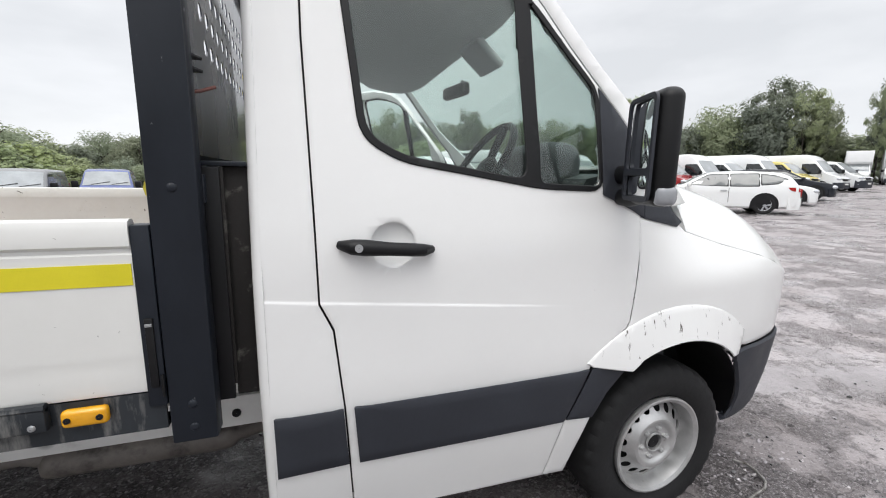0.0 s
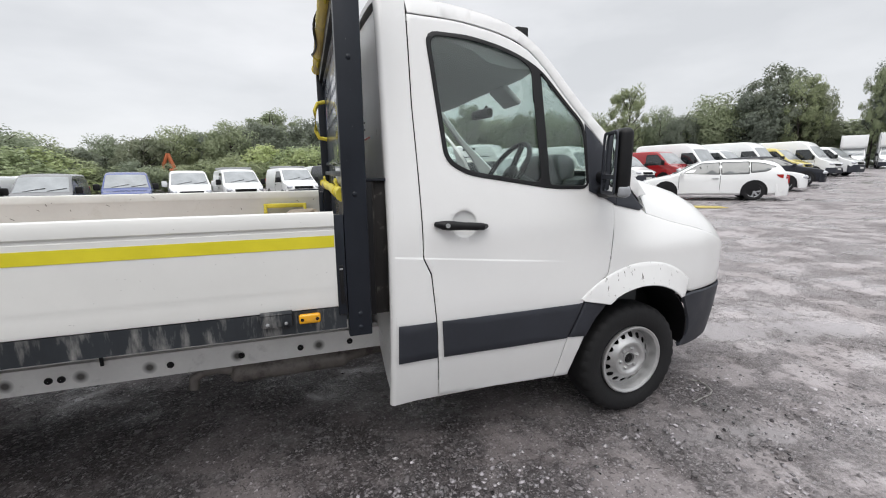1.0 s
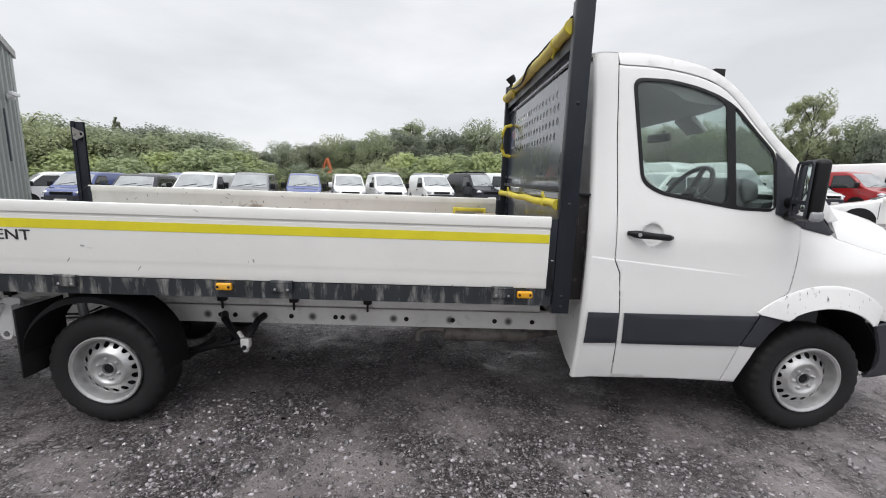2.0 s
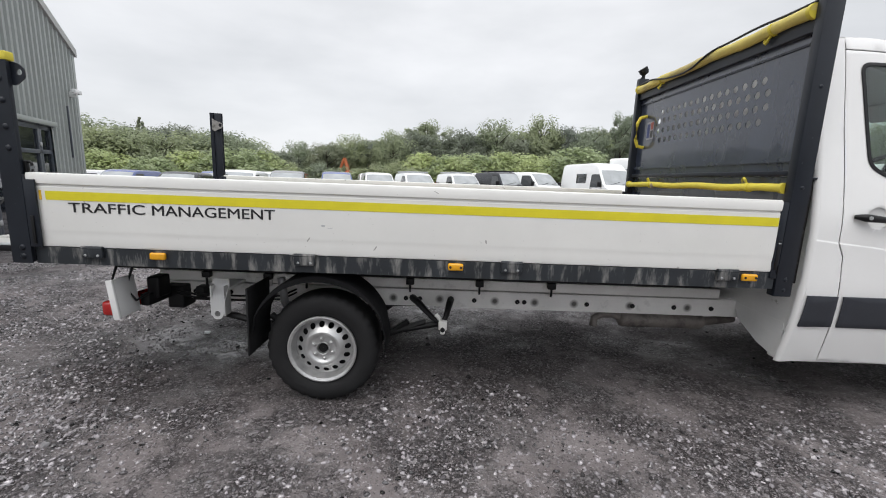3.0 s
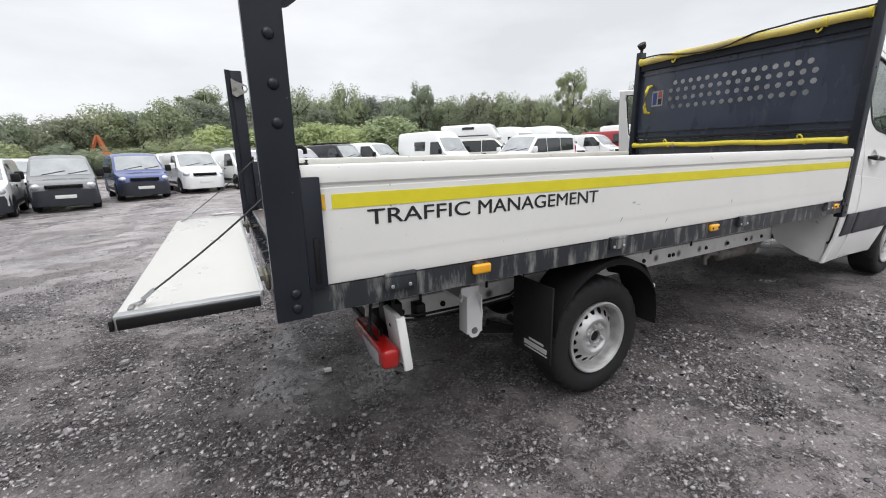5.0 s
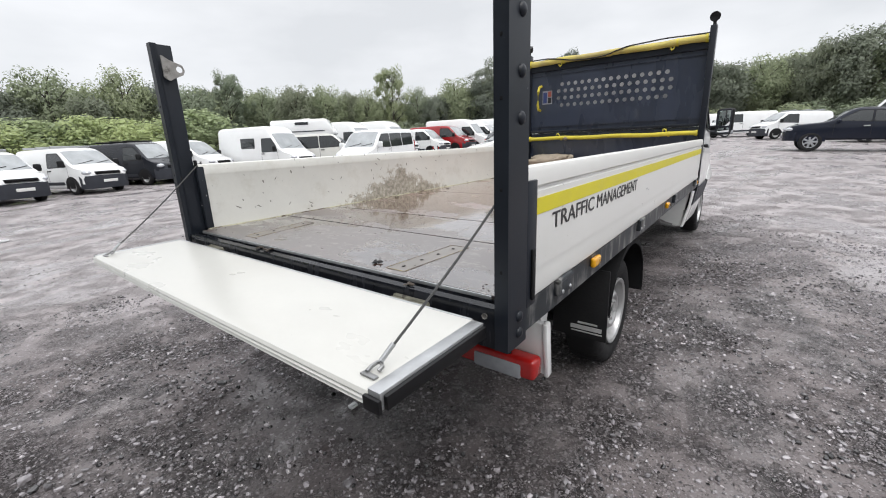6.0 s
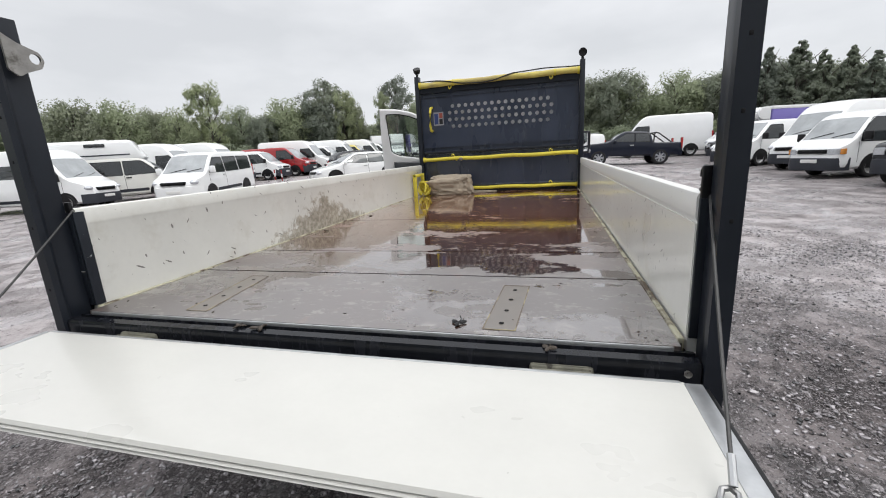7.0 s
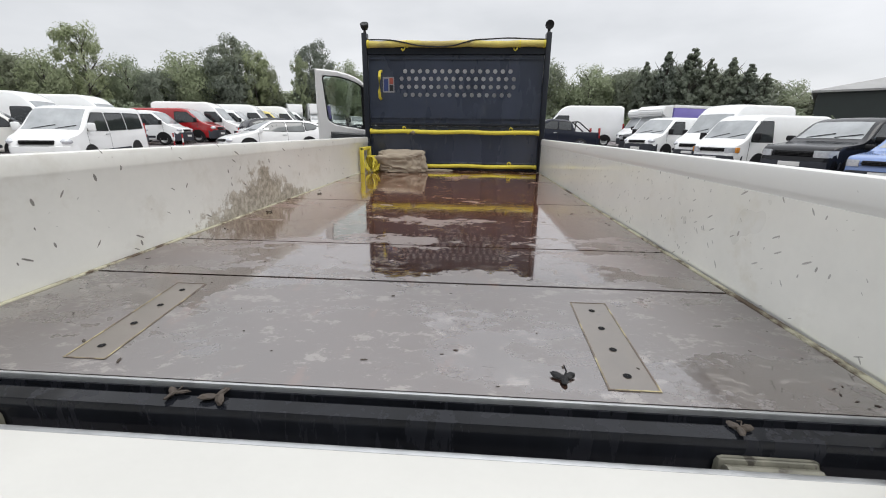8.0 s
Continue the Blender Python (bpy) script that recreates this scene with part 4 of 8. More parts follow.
WAXED = oversprayed()
for y0 in (1.745, 2.625):
    d = 1 if y0 < YC else -1
    cr = extrude_profile(bmesh.new(), [(y0, 0.49), (y0, 0.612), (y0 + d * 0.07, 0.612), (y0 + d * 0.07, 0.604), (y0 + d * 0.008, 0.604), (y0 + d * 0.008, 0.498), (y0 + d * 0.07, 0.498), (y0 + d * 0.07, 0.49)], -4.05, 0.25)
    rail = part("chassis_rail", cr, WAXED, truck, "cream painted chassis rail with dark overspray")
    part("subframe_rail", boxed(-4.1, -0.1, min(y0 + d * 0.002, y0 + d * 0.06), max(y0 + d * 0.002, y0 + d * 0.06), 0.622, 0.690, 0.004), WAXED, rail)
    if d > 0:
        for x in (-3.95, -3.85, -3.6, -2.35, -2.25, -1.86, -1.55, -1.5, -1.05, -0.72, -0.42, -0.15):
            hb = lathe(bmesh.new(), [(0.001, -0.010), (0.014, -0.010), (0.017, -0.004), (0.017, 0.0)], Matrix.Translation((x, y0, 0.545)), 10)
            part("bolt", hb, BLACK, rail)
# black strips stand for the shade in the gap between bed and subframe
for y0, y1 in ((1.675, 1.72), (2.73, 2.775)):
    part("bed_runner", boxed(-4.35, -0.22, y0, y1, 0.712, 0.842, 0.004), BLACK, truck, "black strip for the shaded gap under the bed")
for i in range(9):
    x = -4.15 + i * 0.49
    part("cross_bearer", boxed(x, x + 0.06, 1.5, 2.95, 0.765, 0.842, 0.005), BLACK, truck)
axle = tube(bmesh.new(), [(-2.826, 1.375, 0.328), (-2.826, 3.075, 0.328)], 0.055, 12)
bmesh.ops.create_uvsphere(axle, u_segments=14, v_segments=10, radius=0.17, matrix=Matrix.Translation((-2.826, YC, 0.328)))
part("rear_axle", axle, BLACK, truck)
for y0 in (1.585, 2.865):
    sp = bmesh.new()
    for k in range(3):
        tube(sp, [(-3.55 + 0.15 * k, y0, 0.44 + 0.004 * k), (-3.1, y0, 0.335 - 0.02 * k), (-2.826, y0, 0.30 - 0.02 * k), (-2.5, y0, 0.34 - 0.02 * k), (-2.08 - 0.12 * k, y0, 0.43)], 0.022, 6)
    part("leaf_spring", sp, BLACK, truck)
# spring hangers, shock absorbers and pipes
hg, _ = flat(rounded([(-3.605, 0.70), (-3.495, 0.70), (-3.495, 0.62), (-3.515, 0.47), (-3.535, 0.438), (-3.575, 0.438), (-3.595, 0.47), (-3.60, 0.60)], 0.012, 3), [circle(-3.555, 0.475, 0.019, 14)], 0.05)
for v in hg.verts:
    v.co = Vector((v.co.x, 1.478 + 0.05 * smooth((v.co.y - 0.55) / 0.12), v.co.y))
solid(hg, 0.012, Vector((0, -1, 0)))
box(hg, -3.60, -3.59, 1.48, 1.56, 0.46, 0.66, 0.003)
box(hg, -3.515, -3.505, 1.48, 1.56, 0.46, 0.66, 0.003)
box(hg, -3.61, -3.49, 1.525, 1.745, 0.625, 0.645, 0.004)
part("spring_hanger", hg, WHITE, truck, "white painted rear spring hanger")
part("hanger_bolt", lathe(bmesh.new(), [(0.001, -0.010), (0.016, -0.010), (0.018, 0.0), (0.018, 0.03)], Matrix.Translation((-3.555, 1.482, 0.475)), 8), STEEL, truck, "dull steel shackle bolt")
sa = tube(bmesh.new(), [(-3.18, 1.60, 0.70), (-3.16, 1.60, 0.52)], 0.026, 12)
tube(sa, [(-3.16, 1.60, 0.53), (-3.13, 1.60, 0.34)], 0.019, 10)
part("shock_absorber", sa, GALV, truck, "grey shock absorber")
for z, dz in ((0.548, 0.0), (0.525, 0.008)):
    part("brake_pipe", tube(bmesh.new(), [(-3.93, 1.66, z + 0.02), (-3.8, 1.655, z), (-3.5, 1.65, z - dz), (-3.2, 1.65, z + 0.01), (-3.1, 1.66, z + 0.06)], 0.007, 6), BLACK, truck)
part("pipe_bracket", boxed(-3.80, -3.745, 1.66, 1.74, 0.515, 0.60, 0.006), BLACK, truck)
part("valve_box", boxed(-4.0, -3.885, 1.66, 1.80, 0.44, 0.60, 0.014, 3), BLACK, truck, "black plastic valve box")
part("fuse_box", boxed(-4.02, -3.94, 1.50, 1.62, 0.56, 0.70, 0.012, 3), BLACK, truck)
part("wedge_bracket", boxed(-3.42, -3.30, 1.735, 1.745, 0.60, 0.66, 0.006), CREAM, truck)
for x in (-3.75, -3.32, -3.05, -2.32, -1.83, -1.32):
    cl = boxed(x - 0.028, x + 0.028, 1.700, 1.744, 0.655, 0.700, 0.005)
    tube(cl, [(x, 1.715, 0.60), (x, 1.715, 0.705)], 0.008, 6)
    part("body_clamp", cl, BLACK, truck)
part("cross_member", boxed(-3.10, -3.02, 1.75, 2.62, 0.50, 0.60, 0.01), BLACK, truck)
part("spare_wheel_carrier", boxed(-4.0, -3.4, 1.9, 2.55, 0.42, 0.46, 0.02), BLACK, truck)
hg = bmesh.new()
arms = tube(bmesh.new(), [(-2.30, 1.70, 0.565), (-2.26, 1.62, 0.56), (-2.15, 1.54, 0.475), (-2.10, 1.53, 0.45)], 0.02, 8, [1.25, 1.2, 0.9, 0.8])
tube(arms, [(-2.03, 1.70, 0.56), (-2.04, 1.62, 0.555), (-2.065, 1.54, 0.48), (-2.08, 1.53, 0.45)], 0.02, 8, [1.25, 1.2, 0.9, 0.8])
part("spring_fork", arms, BLACK, truck, "black forked spring mounting")
box(hg, -2.112, -2.053, 1.50, 1.55, 0.40, 0.47, 0.012)
tube(hg, [(-2.10, 1.515, 0.475), (-2.13, 1.53, 0.505)], 0.014, 6)
box(hg, -2.098, -2.066, 1.505, 1.54, 0.372, 0.41, 0.008)
fh = part("front_spring_hanger", hg, CREAM, truck, "cream forked front spring hanger")
part("pivot_bolt", lathe(bmesh.new(), [(0.001, -0.01), (0.016, -0.01), (0.016, 0.0)], Matrix.Translation((-2.083, 1.5, 0.41)), 8), BLACK, fh)
ex = bmesh.new()
tube(ex, [(0.10, 1.86, 0.44), (-0.16, 1.80, 0.43), (-0.18, 1.80, 0.43), (-0.20, 1.80, 0.43), (-0.75, 1.80, 0.43), (-0.77, 1.80, 0.43), (-0.785, 1.80, 0.435)], 0.057, 18, [0.5, 0.55, 0.94, 1, 1, 0.9, 0.5])
tube(ex, [(-0.77, 1.80, 0.44), (-0.84, 1.80, 0.463), (-0.92, 1.798, 0.458), (-0.965, 1.795, 0.43), (-0.972, 1.79, 0.372)], 0.027, 12)
part("exhaust", ex, material("rusty_exhaust", (0.20, 0.18, 0.165), 0.6, metal=0.3, var=0.4, scale=7, spot=(0.02, 0.018, 0.017), spot_scale=6, spot_at=0.50, spot_soft=0.15, spot_most=0.9), truck, "brown rusted exhaust silencer")
part("fuel_tank", boxed(-1.9, -0.75, 2.7, 3.05, 0.36, 0.64, 0.04, 3), BLACK, truck)
prop = tube(bmesh.new(), [(-2.7, YC, 0.36), (0.6, YC, 0.52)], 0.045, 10)
part("prop_shaft", prop, BLACK, truck)

# mudguards and flaps
MATT = material("matt_black", (0.008, 0.008, 0.009), 0.75, spec=0.2, var=0.2, scale=8)
for y0, y1 in ((1.235, 1.47), (2.98, 3.215)):
    mg = bmesh.new()
    rows = []
    for q in range(-4, 178, 7):
        rr = 0.425 if 20 < q < 160 else 0.415
        c, s = math.cos(radians(q)), math.sin(radians(q))
        rows.append([mg.verts.new((-2.826 + rr * c * 0.97, yy, 0.385 + (rr + dz) * s)) for yy, dz in ((y0, -0.035), (y0, 0.0), (y0 + 0.02, 0.01), (y1, 0.01))])
    for p, q in zip(rows, rows[1:]):
        for j in range(3):
            mg.faces.new((p[j], p[j + 1], q[j + 1], q[j]))
    g = part("mudguard", solid(mg, 0.008, Vector((0, 0, 1))), MATT, truck, "black plastic mudguard")
    part("mud_flap", boxed(-3.252, -3.240, y0 + (0.005 if y0 < 2 else -0.08), y1 + (0.08 if y0 < 2 else -0.005), 0.30, 0.72, 0.004), RUBBER, g, "black rubber mud flap")
for i, (a, b, z, tall) in enumerate(((1.29, 1.40, 0.388, 0.010), (1.265, 1.44, 0.352, 0.024), (1.262, 1.435, 0.336, 0.006))):
    part("flap_marking", boxed(-3.2565, -3.2525, a, b, z, z + tall), material("flap_print", (0.45, 0.45, 0.45), 0.6), truck)

# rear lamps on a white plate
for sd in (-1, 1):
    cy = YC + sd * 0.885
    lean = Matrix.Translation((-4.05, cy, 0.73)) @ Matrix.Rotation(radians(-7), 4, "Y") @ Matrix.Translation((4.05, -cy, -0.73))
    lb = box(bmesh.new(), -4.062, -4.038, cy - 0.09, cy + 0.09, 0.50, 0.735, 0.006, 2, lean)
    plate = part("lamp_plate", lb, WHITE, truck, "white rear lamp bracket plate")
    part("lamp_edge", box(bmesh.new(), -4.072, -4.032, cy + sd * 0.086 - 0.011, cy + sd * 0.086 + 0.011, 0.495, 0.74, 0.008, 2, lean), WHITE, plate)
    rl = part("rear_lamp", boxed(-4.13, -4.052, cy - 0.34 if sd > 0 else cy - 0.075, cy + 0.075 if sd > 0 else cy + 0.34, 0.51, 0.60, 0.02, 3), RED, truck, "red rear lamp cluster")
    part("reversing_lens", boxed(-4.136, -4.09, cy - 0.2 if sd > 0 else cy - 0.02, cy + 0.02 if sd > 0 else cy + 0.2, 0.508, 0.575, 0.012), CLEAR, rl)
bar = boxed(-4.03, -3.97, 1.45, 3.0, 0.52, 0.60, 0.01)
part("rear_bar", bar, BLACK, truck)
for x, z in ((-4.12, 0.66), (-4.02, 0.66)):
    part("lamp_cable", tube(bmesh.new(), [(x, 1.40, z + 0.13), (x - 0.03, 1.37, z), (x + 0.02, 1.38, z - 0.08), (x + 0.05, 1.45, z - 0.05)], 0.009, 6), BLACK, truck)

# ---- bed ----
def floor_material():
    """Wet brown phenolic board: mirror-like film of water, dull scuffs towards the tail."""
    m = material("wet_phenolic_floor", (0.040, 0.020, 0.015), 0.16, var=0.3, scale=1.3, fine=45)
    nt = m.node_tree
    b = nt.nodes["Principled BSDF"]
    b.inputs["Coat Weight"].default_value, b.inputs["Coat Roughness"].default_value, b.inputs["Coat IOR"].default_value = 1.0, 0.035, 2.25
    b.inputs["Specular IOR Level"].default_value, b.inputs["IOR"].default_value = 0.8, 1.75
    col = b.inputs["Base Color"].links[0].from_socket
    co = nt.nodes.new("ShaderNodeTexCoord").outputs["Object"]

    def n(scale, vec=(1, 1, 1), detail=6.0, rough=0.65):
        mp = nt.nodes.new("ShaderNodeMapping")
        mp.inputs["Scale"].default_value = vec
        nt.links.new(co, mp.inputs["Vector"])
        t = nt.nodes.new("ShaderNodeTexNoise")
        t.inputs["Scale"].default_value, t.inputs["Detail"].default_value, t.inputs["Roughness"].default_value = scale, detail, rough
        nt.links.new(mp.outputs[0], t.inputs["Vector"])
        return t.outputs["Fac"]

    def rng(fac, lo, hi, a, c):
        r = nt.nodes.new("ShaderNodeMapRange")
        for i, v in enumerate((lo, hi, a, c)):
            r.inputs[i + 1].default_value = v
        nt.links.new(fac, r.inputs[0])
        return r.outputs[0]

    def mix(fac, a, c):
        x = nt.nodes.new("ShaderNodeMix")
        x.data_type = "RGBA"
        nt.links.new(fac, x.inputs[0])
        for sock, v in ((x.inputs[6], a), (x.inputs[7], c)):
            if isinstance(v, tuple):
                sock.default_value = (*v, 1)
            else:
                nt.links.new(v, sock)
        return x.outputs[2]

    sx = nt.nodes.new("ShaderNodeSeparateXYZ")
    nt.links.new(co, sx.inputs[0])
    tail = rng(sx.outputs[0], -3.2, -4.3, 0.0, 1.0)
    col = mix(rng(sx.outputs[0], -3.9, -2.3, 0.0, 0.85), col, (0.20, 0.078, 0.038))
    worn = nt.nodes.new("ShaderNodeMath")
    worn.operation = "MULTIPLY"
    nt.links.new(rng(n(2.2), 0.42, 0.70, 0.05, 0.75), worn.inputs[0])
    nt.links.new(rng(tail, 0, 1, 0.12, 1.0), worn.inputs[1])
    col2 = mix(worn.outputs[0], col, (0.040, 0.026, 0.021))
    scuff = nt.nodes.new("ShaderNodeMath")
    scuff.operation = "MULTIPLY"
    nt.links.new(rng(n(21, (1, 0.6, 1), 8.0, 0.74), 0.555, 0.60, 0, 1), scuff.inputs[0])
    nt.links.new(rng(tail, 0, 1, 0.06, 0.6), scuff.inputs[1])
    col3 = mix(scuff.outputs[0], col2, (0.24, 0.21, 0.19))
    rust = rng(n(5.5, (1, 2.2, 1)), 0.60, 0.68, 0, 0.6)
    col4 = mix(rust, col3, (0.11, 0.042, 0.022))
    nt.links.new(col4, b.inputs["Base Color"])
    # the film of water breaks up in patches, and is thinner towards the tail
    dry = nt.nodes.new("ShaderNodeMath")
    dry.operation = "ADD"
    nt.links.new(n(2.4, (1.7, 0.7, 1), 6.0, 0.62), dry.inputs[0])
    nt.links.new(rng(sx.outputs[0], -2.9, -4.05, -0.10, 0.10), dry.inputs[1])
    shore = nt.nodes.new("ShaderNodeMath")
    shore.operation = "ADD"
    nt.links.new(dry.outputs[0], shore.inputs[0])
    nt.links.new(rng(n(19, (1, 0.7, 1), 6.0, 0.7), 0.3, 0.7, -0.09, 0.09), shore.inputs[1])
    nt.links.new(rng(shore.outputs[0], 0.49, 0.56, 0.012, 0.47), b.inputs["Coat Roughness"])
    nt.links.new(rng(shore.outputs[0], 0.49, 0.56, 0.06, 0.50), b.inputs["Roughness"])
    nt.links.new(rng(shore.outputs[0], 0.50, 0.62, 1.0, 0.92), b.inputs["Coat Weight"])
    bp = nt.nodes.new("ShaderNodeBump")
    bp.inputs["Strength"].default_value, bp.inputs["Distance"].default_value = 0.07, 0.006
    nt.links.new(n(14, (1, 0.8, 1), 6.0), bp.inputs["Height"])
    nt.links.new(bp.outputs["Normal"], b.inputs["Normal"])
    # the water stands in low ripples across the bed and wrinkles over chipped spots
    rip = nt.nodes.new("ShaderNodeBump")
    rip.inputs["Strength"].default_value, rip.inputs["Distance"].default_value = 0.09, 0.004
    nt.links.new(n(16, (1.6, 0.35, 1), 3.0, 0.5), rip.inputs["Height"])
    chip = nt.nodes.new("ShaderNodeBump")
    chip.inputs["Strength"].default_value, chip.inputs["Distance"].default_value = 0.45, 0.002
    flaked = nt.nodes.new("ShaderNodeMath")
    flaked.operation = "MULTIPLY"
    nt.links.new(rng(n(30, (1, 0.55, 1), 5.0, 0.7), 0.55, 0.60, 0, 1), flaked.inputs[0])
    nt.links.new(rng(n(3.1), 0.50, 0.60, 0, 1), flaked.inputs[1])
    nt.links.new(flaked.outputs[0], chip.inputs["Height"])
    nt.links.new(rip.outputs["Normal"], chip.inputs["Normal"])
    nt.links.new(chip.outputs["Normal"], b.inputs["Coat Normal"])
    return m


PLY = floor_material()


def nicked(m, amount=0.2, dark=(0.05, 0.042, 0.03), turned=(0.5, 2.2, 1.35), size=1.0):
    """Adds short dark scratches and knocks at several slants to a panel's paint."""
    nt = m.node_tree
    b = nt.nodes["Principled BSDF"]
    for k, ang in enumerate(turned):
        col = b.inputs["Base Color"].links[0].from_socket
        mp = nt.nodes.new("ShaderNodeMapping")
        mp.vector_type = "TEXTURE"
        mp.inputs["Rotation"].default_value = (0, ang, 0)
        mp.inputs["Scale"].default_value = ((0.12 - 0.025 * k) * size, 5.0, (0.020 + 0.010 * (k == 2)) * size)
        mp.inputs["Location"].default_value = (0.37 * k, 0, 0.21 * k)
        nt.links.new(nt.nodes.new("ShaderNodeTexCoord").outputs["Object"], mp.inputs["Vector"])
        v = nt.nodes.new("ShaderNodeTexVoronoi")
        v.inputs["Scale"].default_value = 1.0
        nt.links.new(mp.outputs[0], v.inputs["Vector"])
        sp = nt.nodes.new("ShaderNodeSeparateColor")
        nt.links.new(v.outputs["Color"], sp.inputs[0])
        few = nt.nodes.new("ShaderNodeMapRange")
        for i, q in enumerate((1 - amount, 1.0, 0.03, 0.19)):
            few.inputs[i + 1].default_value = q
        nt.links.new(sp.outputs[0], few.inputs[0])
        less = nt.nodes.new("ShaderNodeMath")
        less.operation = "LESS_THAN"
        nt.links.new(v.outputs["Distance"], less.inputs[0])
        nt.links.new(few.outputs[0], less.inputs[1])
        fade = nt.nodes.new("ShaderNodeMath")
        fade.operation = "MULTIPLY"
        nt.links.new(less.outputs[0], fade.inputs[0])
        depth = nt.nodes.new("ShaderNodeMapRange")
        depth.inputs[3].default_value = 0.4
        nt.links.new(sp.outputs[1], depth.inputs[0])
        nt.links.new(depth.outputs[0], fade.inputs[1])
        x = nt.nodes.new("ShaderNodeMix")
        x.data_type = "RGBA"
        nt.links.new(fade.outputs[0], x.inputs[0])
        nt.links.new(col, x.inputs[6])
        x.inputs[7].default_value = (*dark, 1)
        nt.links.new(x.outputs[2], b.inputs["Base Color"])
    return m


def mud_splashed(base_name, peak_x):
    """The scratched inner paint with dried mud splashed up from the floor round one place."""
    m = nicked(material(base_name, (0.67, 0.665, 0.625), 0.34, coat=0.4, var=0.08, scale=2.0, fine=40, spot=(0.42, 0.38, 0.30), spot_scale=5, spot_at=0.56, spot_soft=0.2, spot_most=0.35))
    nt = m.node_tree
    b = nt.nodes["Principled BSDF"]
    col = b.inputs["Base Color"].links[0].from_socket
    co = nt.nodes.new("ShaderNodeTexCoord").outputs["Object"]
    sx = nt.nodes.new("ShaderNodeSeparateXYZ")
    nt.links.new(co, sx.inputs[0])

    def op(kind, a, c=None):
        x = nt.nodes.new("ShaderNodeMath")
        x.operation = kind
        for sock, v in zip(x.inputs, (a, c)):
            if isinstance(v, (int, float)):
                sock.default_value = v
            elif v is not None:
                nt.links.new(v, sock)
        return x.outputs[0]

    def speckle(scale, detail):
        t = nt.nodes.new("ShaderNodeTexNoise")
        t.inputs["Scale"].default_value, t.inputs["Detail"].default_value, t.inputs["Roughness"].default_value = scale, detail, 0.75
        nt.links.new(co, t.inputs["Vector"])
        return t.outputs["Fac"]

    # a heap's print: steep on one side, trailing off along the floor on the other
    past = op("SUBTRACT", sx.outputs[0], peak_x)
    far = op("ADD", op("MULTIPLY", op("MAXIMUM", past, 0.0), 0.55), op("MULTIPLY", op("MAXIMUM", op("MULTIPLY", past, -1.0), 0.0), 0.68))
    lift = op("MULTIPLY", op("SUBTRACT", sx.outputs[2], 0.97), op("ADD", op("MULTIPLY", op("MAXIMUM", past, 0.0), 3.0), 1.6))
    lvl = op("SUBTRACT", op("SUBTRACT", 1.22, far), lift)
    cover = nt.nodes.new("ShaderNodeMapRange")
    for i, v in enumerate((0.46, 0.50, 0.0, 0.92)):
        cover.inputs[i + 1].default_value = v
    nt.links.new(op("MULTIPLY", lvl, op("ADD", op("MULTIPLY", op("ADD", speckle(6.5, 10), speckle(17, 10)), 0.62), -0.02)), cover.inputs[0])
    tone = nt.nodes.new("ShaderNodeMix")
    tone.data_type = "RGBA"
    nt.links.new(op("MULTIPLY", op("SUBTRACT", speckle(34, 6), 0.36), 3.4), tone.inputs[0])
    tone.inputs[6].default_value, tone.inputs[7].default_value = (0.15, 0.13, 0.095, 1), (0.50, 0.46, 0.385, 1)
    x = nt.nodes.new("ShaderNodeMix")
    x.data_type = "RGBA"
    nt.links.new(cover.outputs[0], x.inputs[0])
    nt.links.new(col, x.inputs[6])
    nt.links.new(tone.outputs[2], x.inputs[7])
    nt.links.new(x.outputs[2], b.inputs["Base Color"])
    return m


INSIDE_FAR = mud_splashed("mud_splashed_side", -2.72)
INSIDE = nicked(material("scratched_dropside", (0.82, 0.815, 0.765), 0.32, coat=0.6, var=0.08, scale=2.0, fine=40, spot=(0.50, 0.44, 0.30), spot_scale=5, spot_at=0.58, spot_soft=0.2, spot_most=0.35), 0.45, size=0.72)
nicked(SIDE, 0.02)
part("side_rave", extrude_profile(bmesh.new(), [(1.198, 0.842), (1.198, 0.938), (1.232, 0.938), (1.232, 0.968), (1.26, 0.968), (1.26, 0.93), (1.206, 0.93), (1.206, 0.85), (1.26, 0.85), (1.26, 0.842)], -4.40, -0.2), RAVE, truck, "scuffed anthracite side rave")
part("side_rave", extrude_profile(bmesh.new(), [(3.252, 0.842), (3.252, 0.938), (3.218, 0.938), (3.218, 0.968), (3.19, 0.968), (3.19, 0.842)], -4.40, -0.2), RAVE, truck, "scuffed anthracite side rave")
for a, b in ((-4.438, -3.902), (-3.890, -3.486), (-3.475, -2.426), (-2.415, -1.222), (-1.211, -0.13)):
    part("floor_board", boxed(a, b, 1.244, 3.208, 0.955, 0.977), PLY, truck, "wet brown phenolic plywood floor board")
part("floor_support", boxed(-4.43, -0.14, 1.27, 3.18, 0.925, 0.944), BLACK, truck)
CAULK = material("dirty_cream_sealant", (0.44, 0.42, 0.31), 0.55, var=0.3, scale=9, bump=0.3, spot=(0.075, 0.052, 0.032), spot_scale=11, spot_at=0.50, spot_soft=0.10, stretch=(0.6, 1, 1))
for ya, yb in ((1.226, 1.2435), (3.2085, 3.2255)):
    part("floor_edge", boxed(-4.40, -0.2, ya, yb, 0.935, 0.9815, 0.004), CAULK, truck, "dirty cream sealant along the floor")


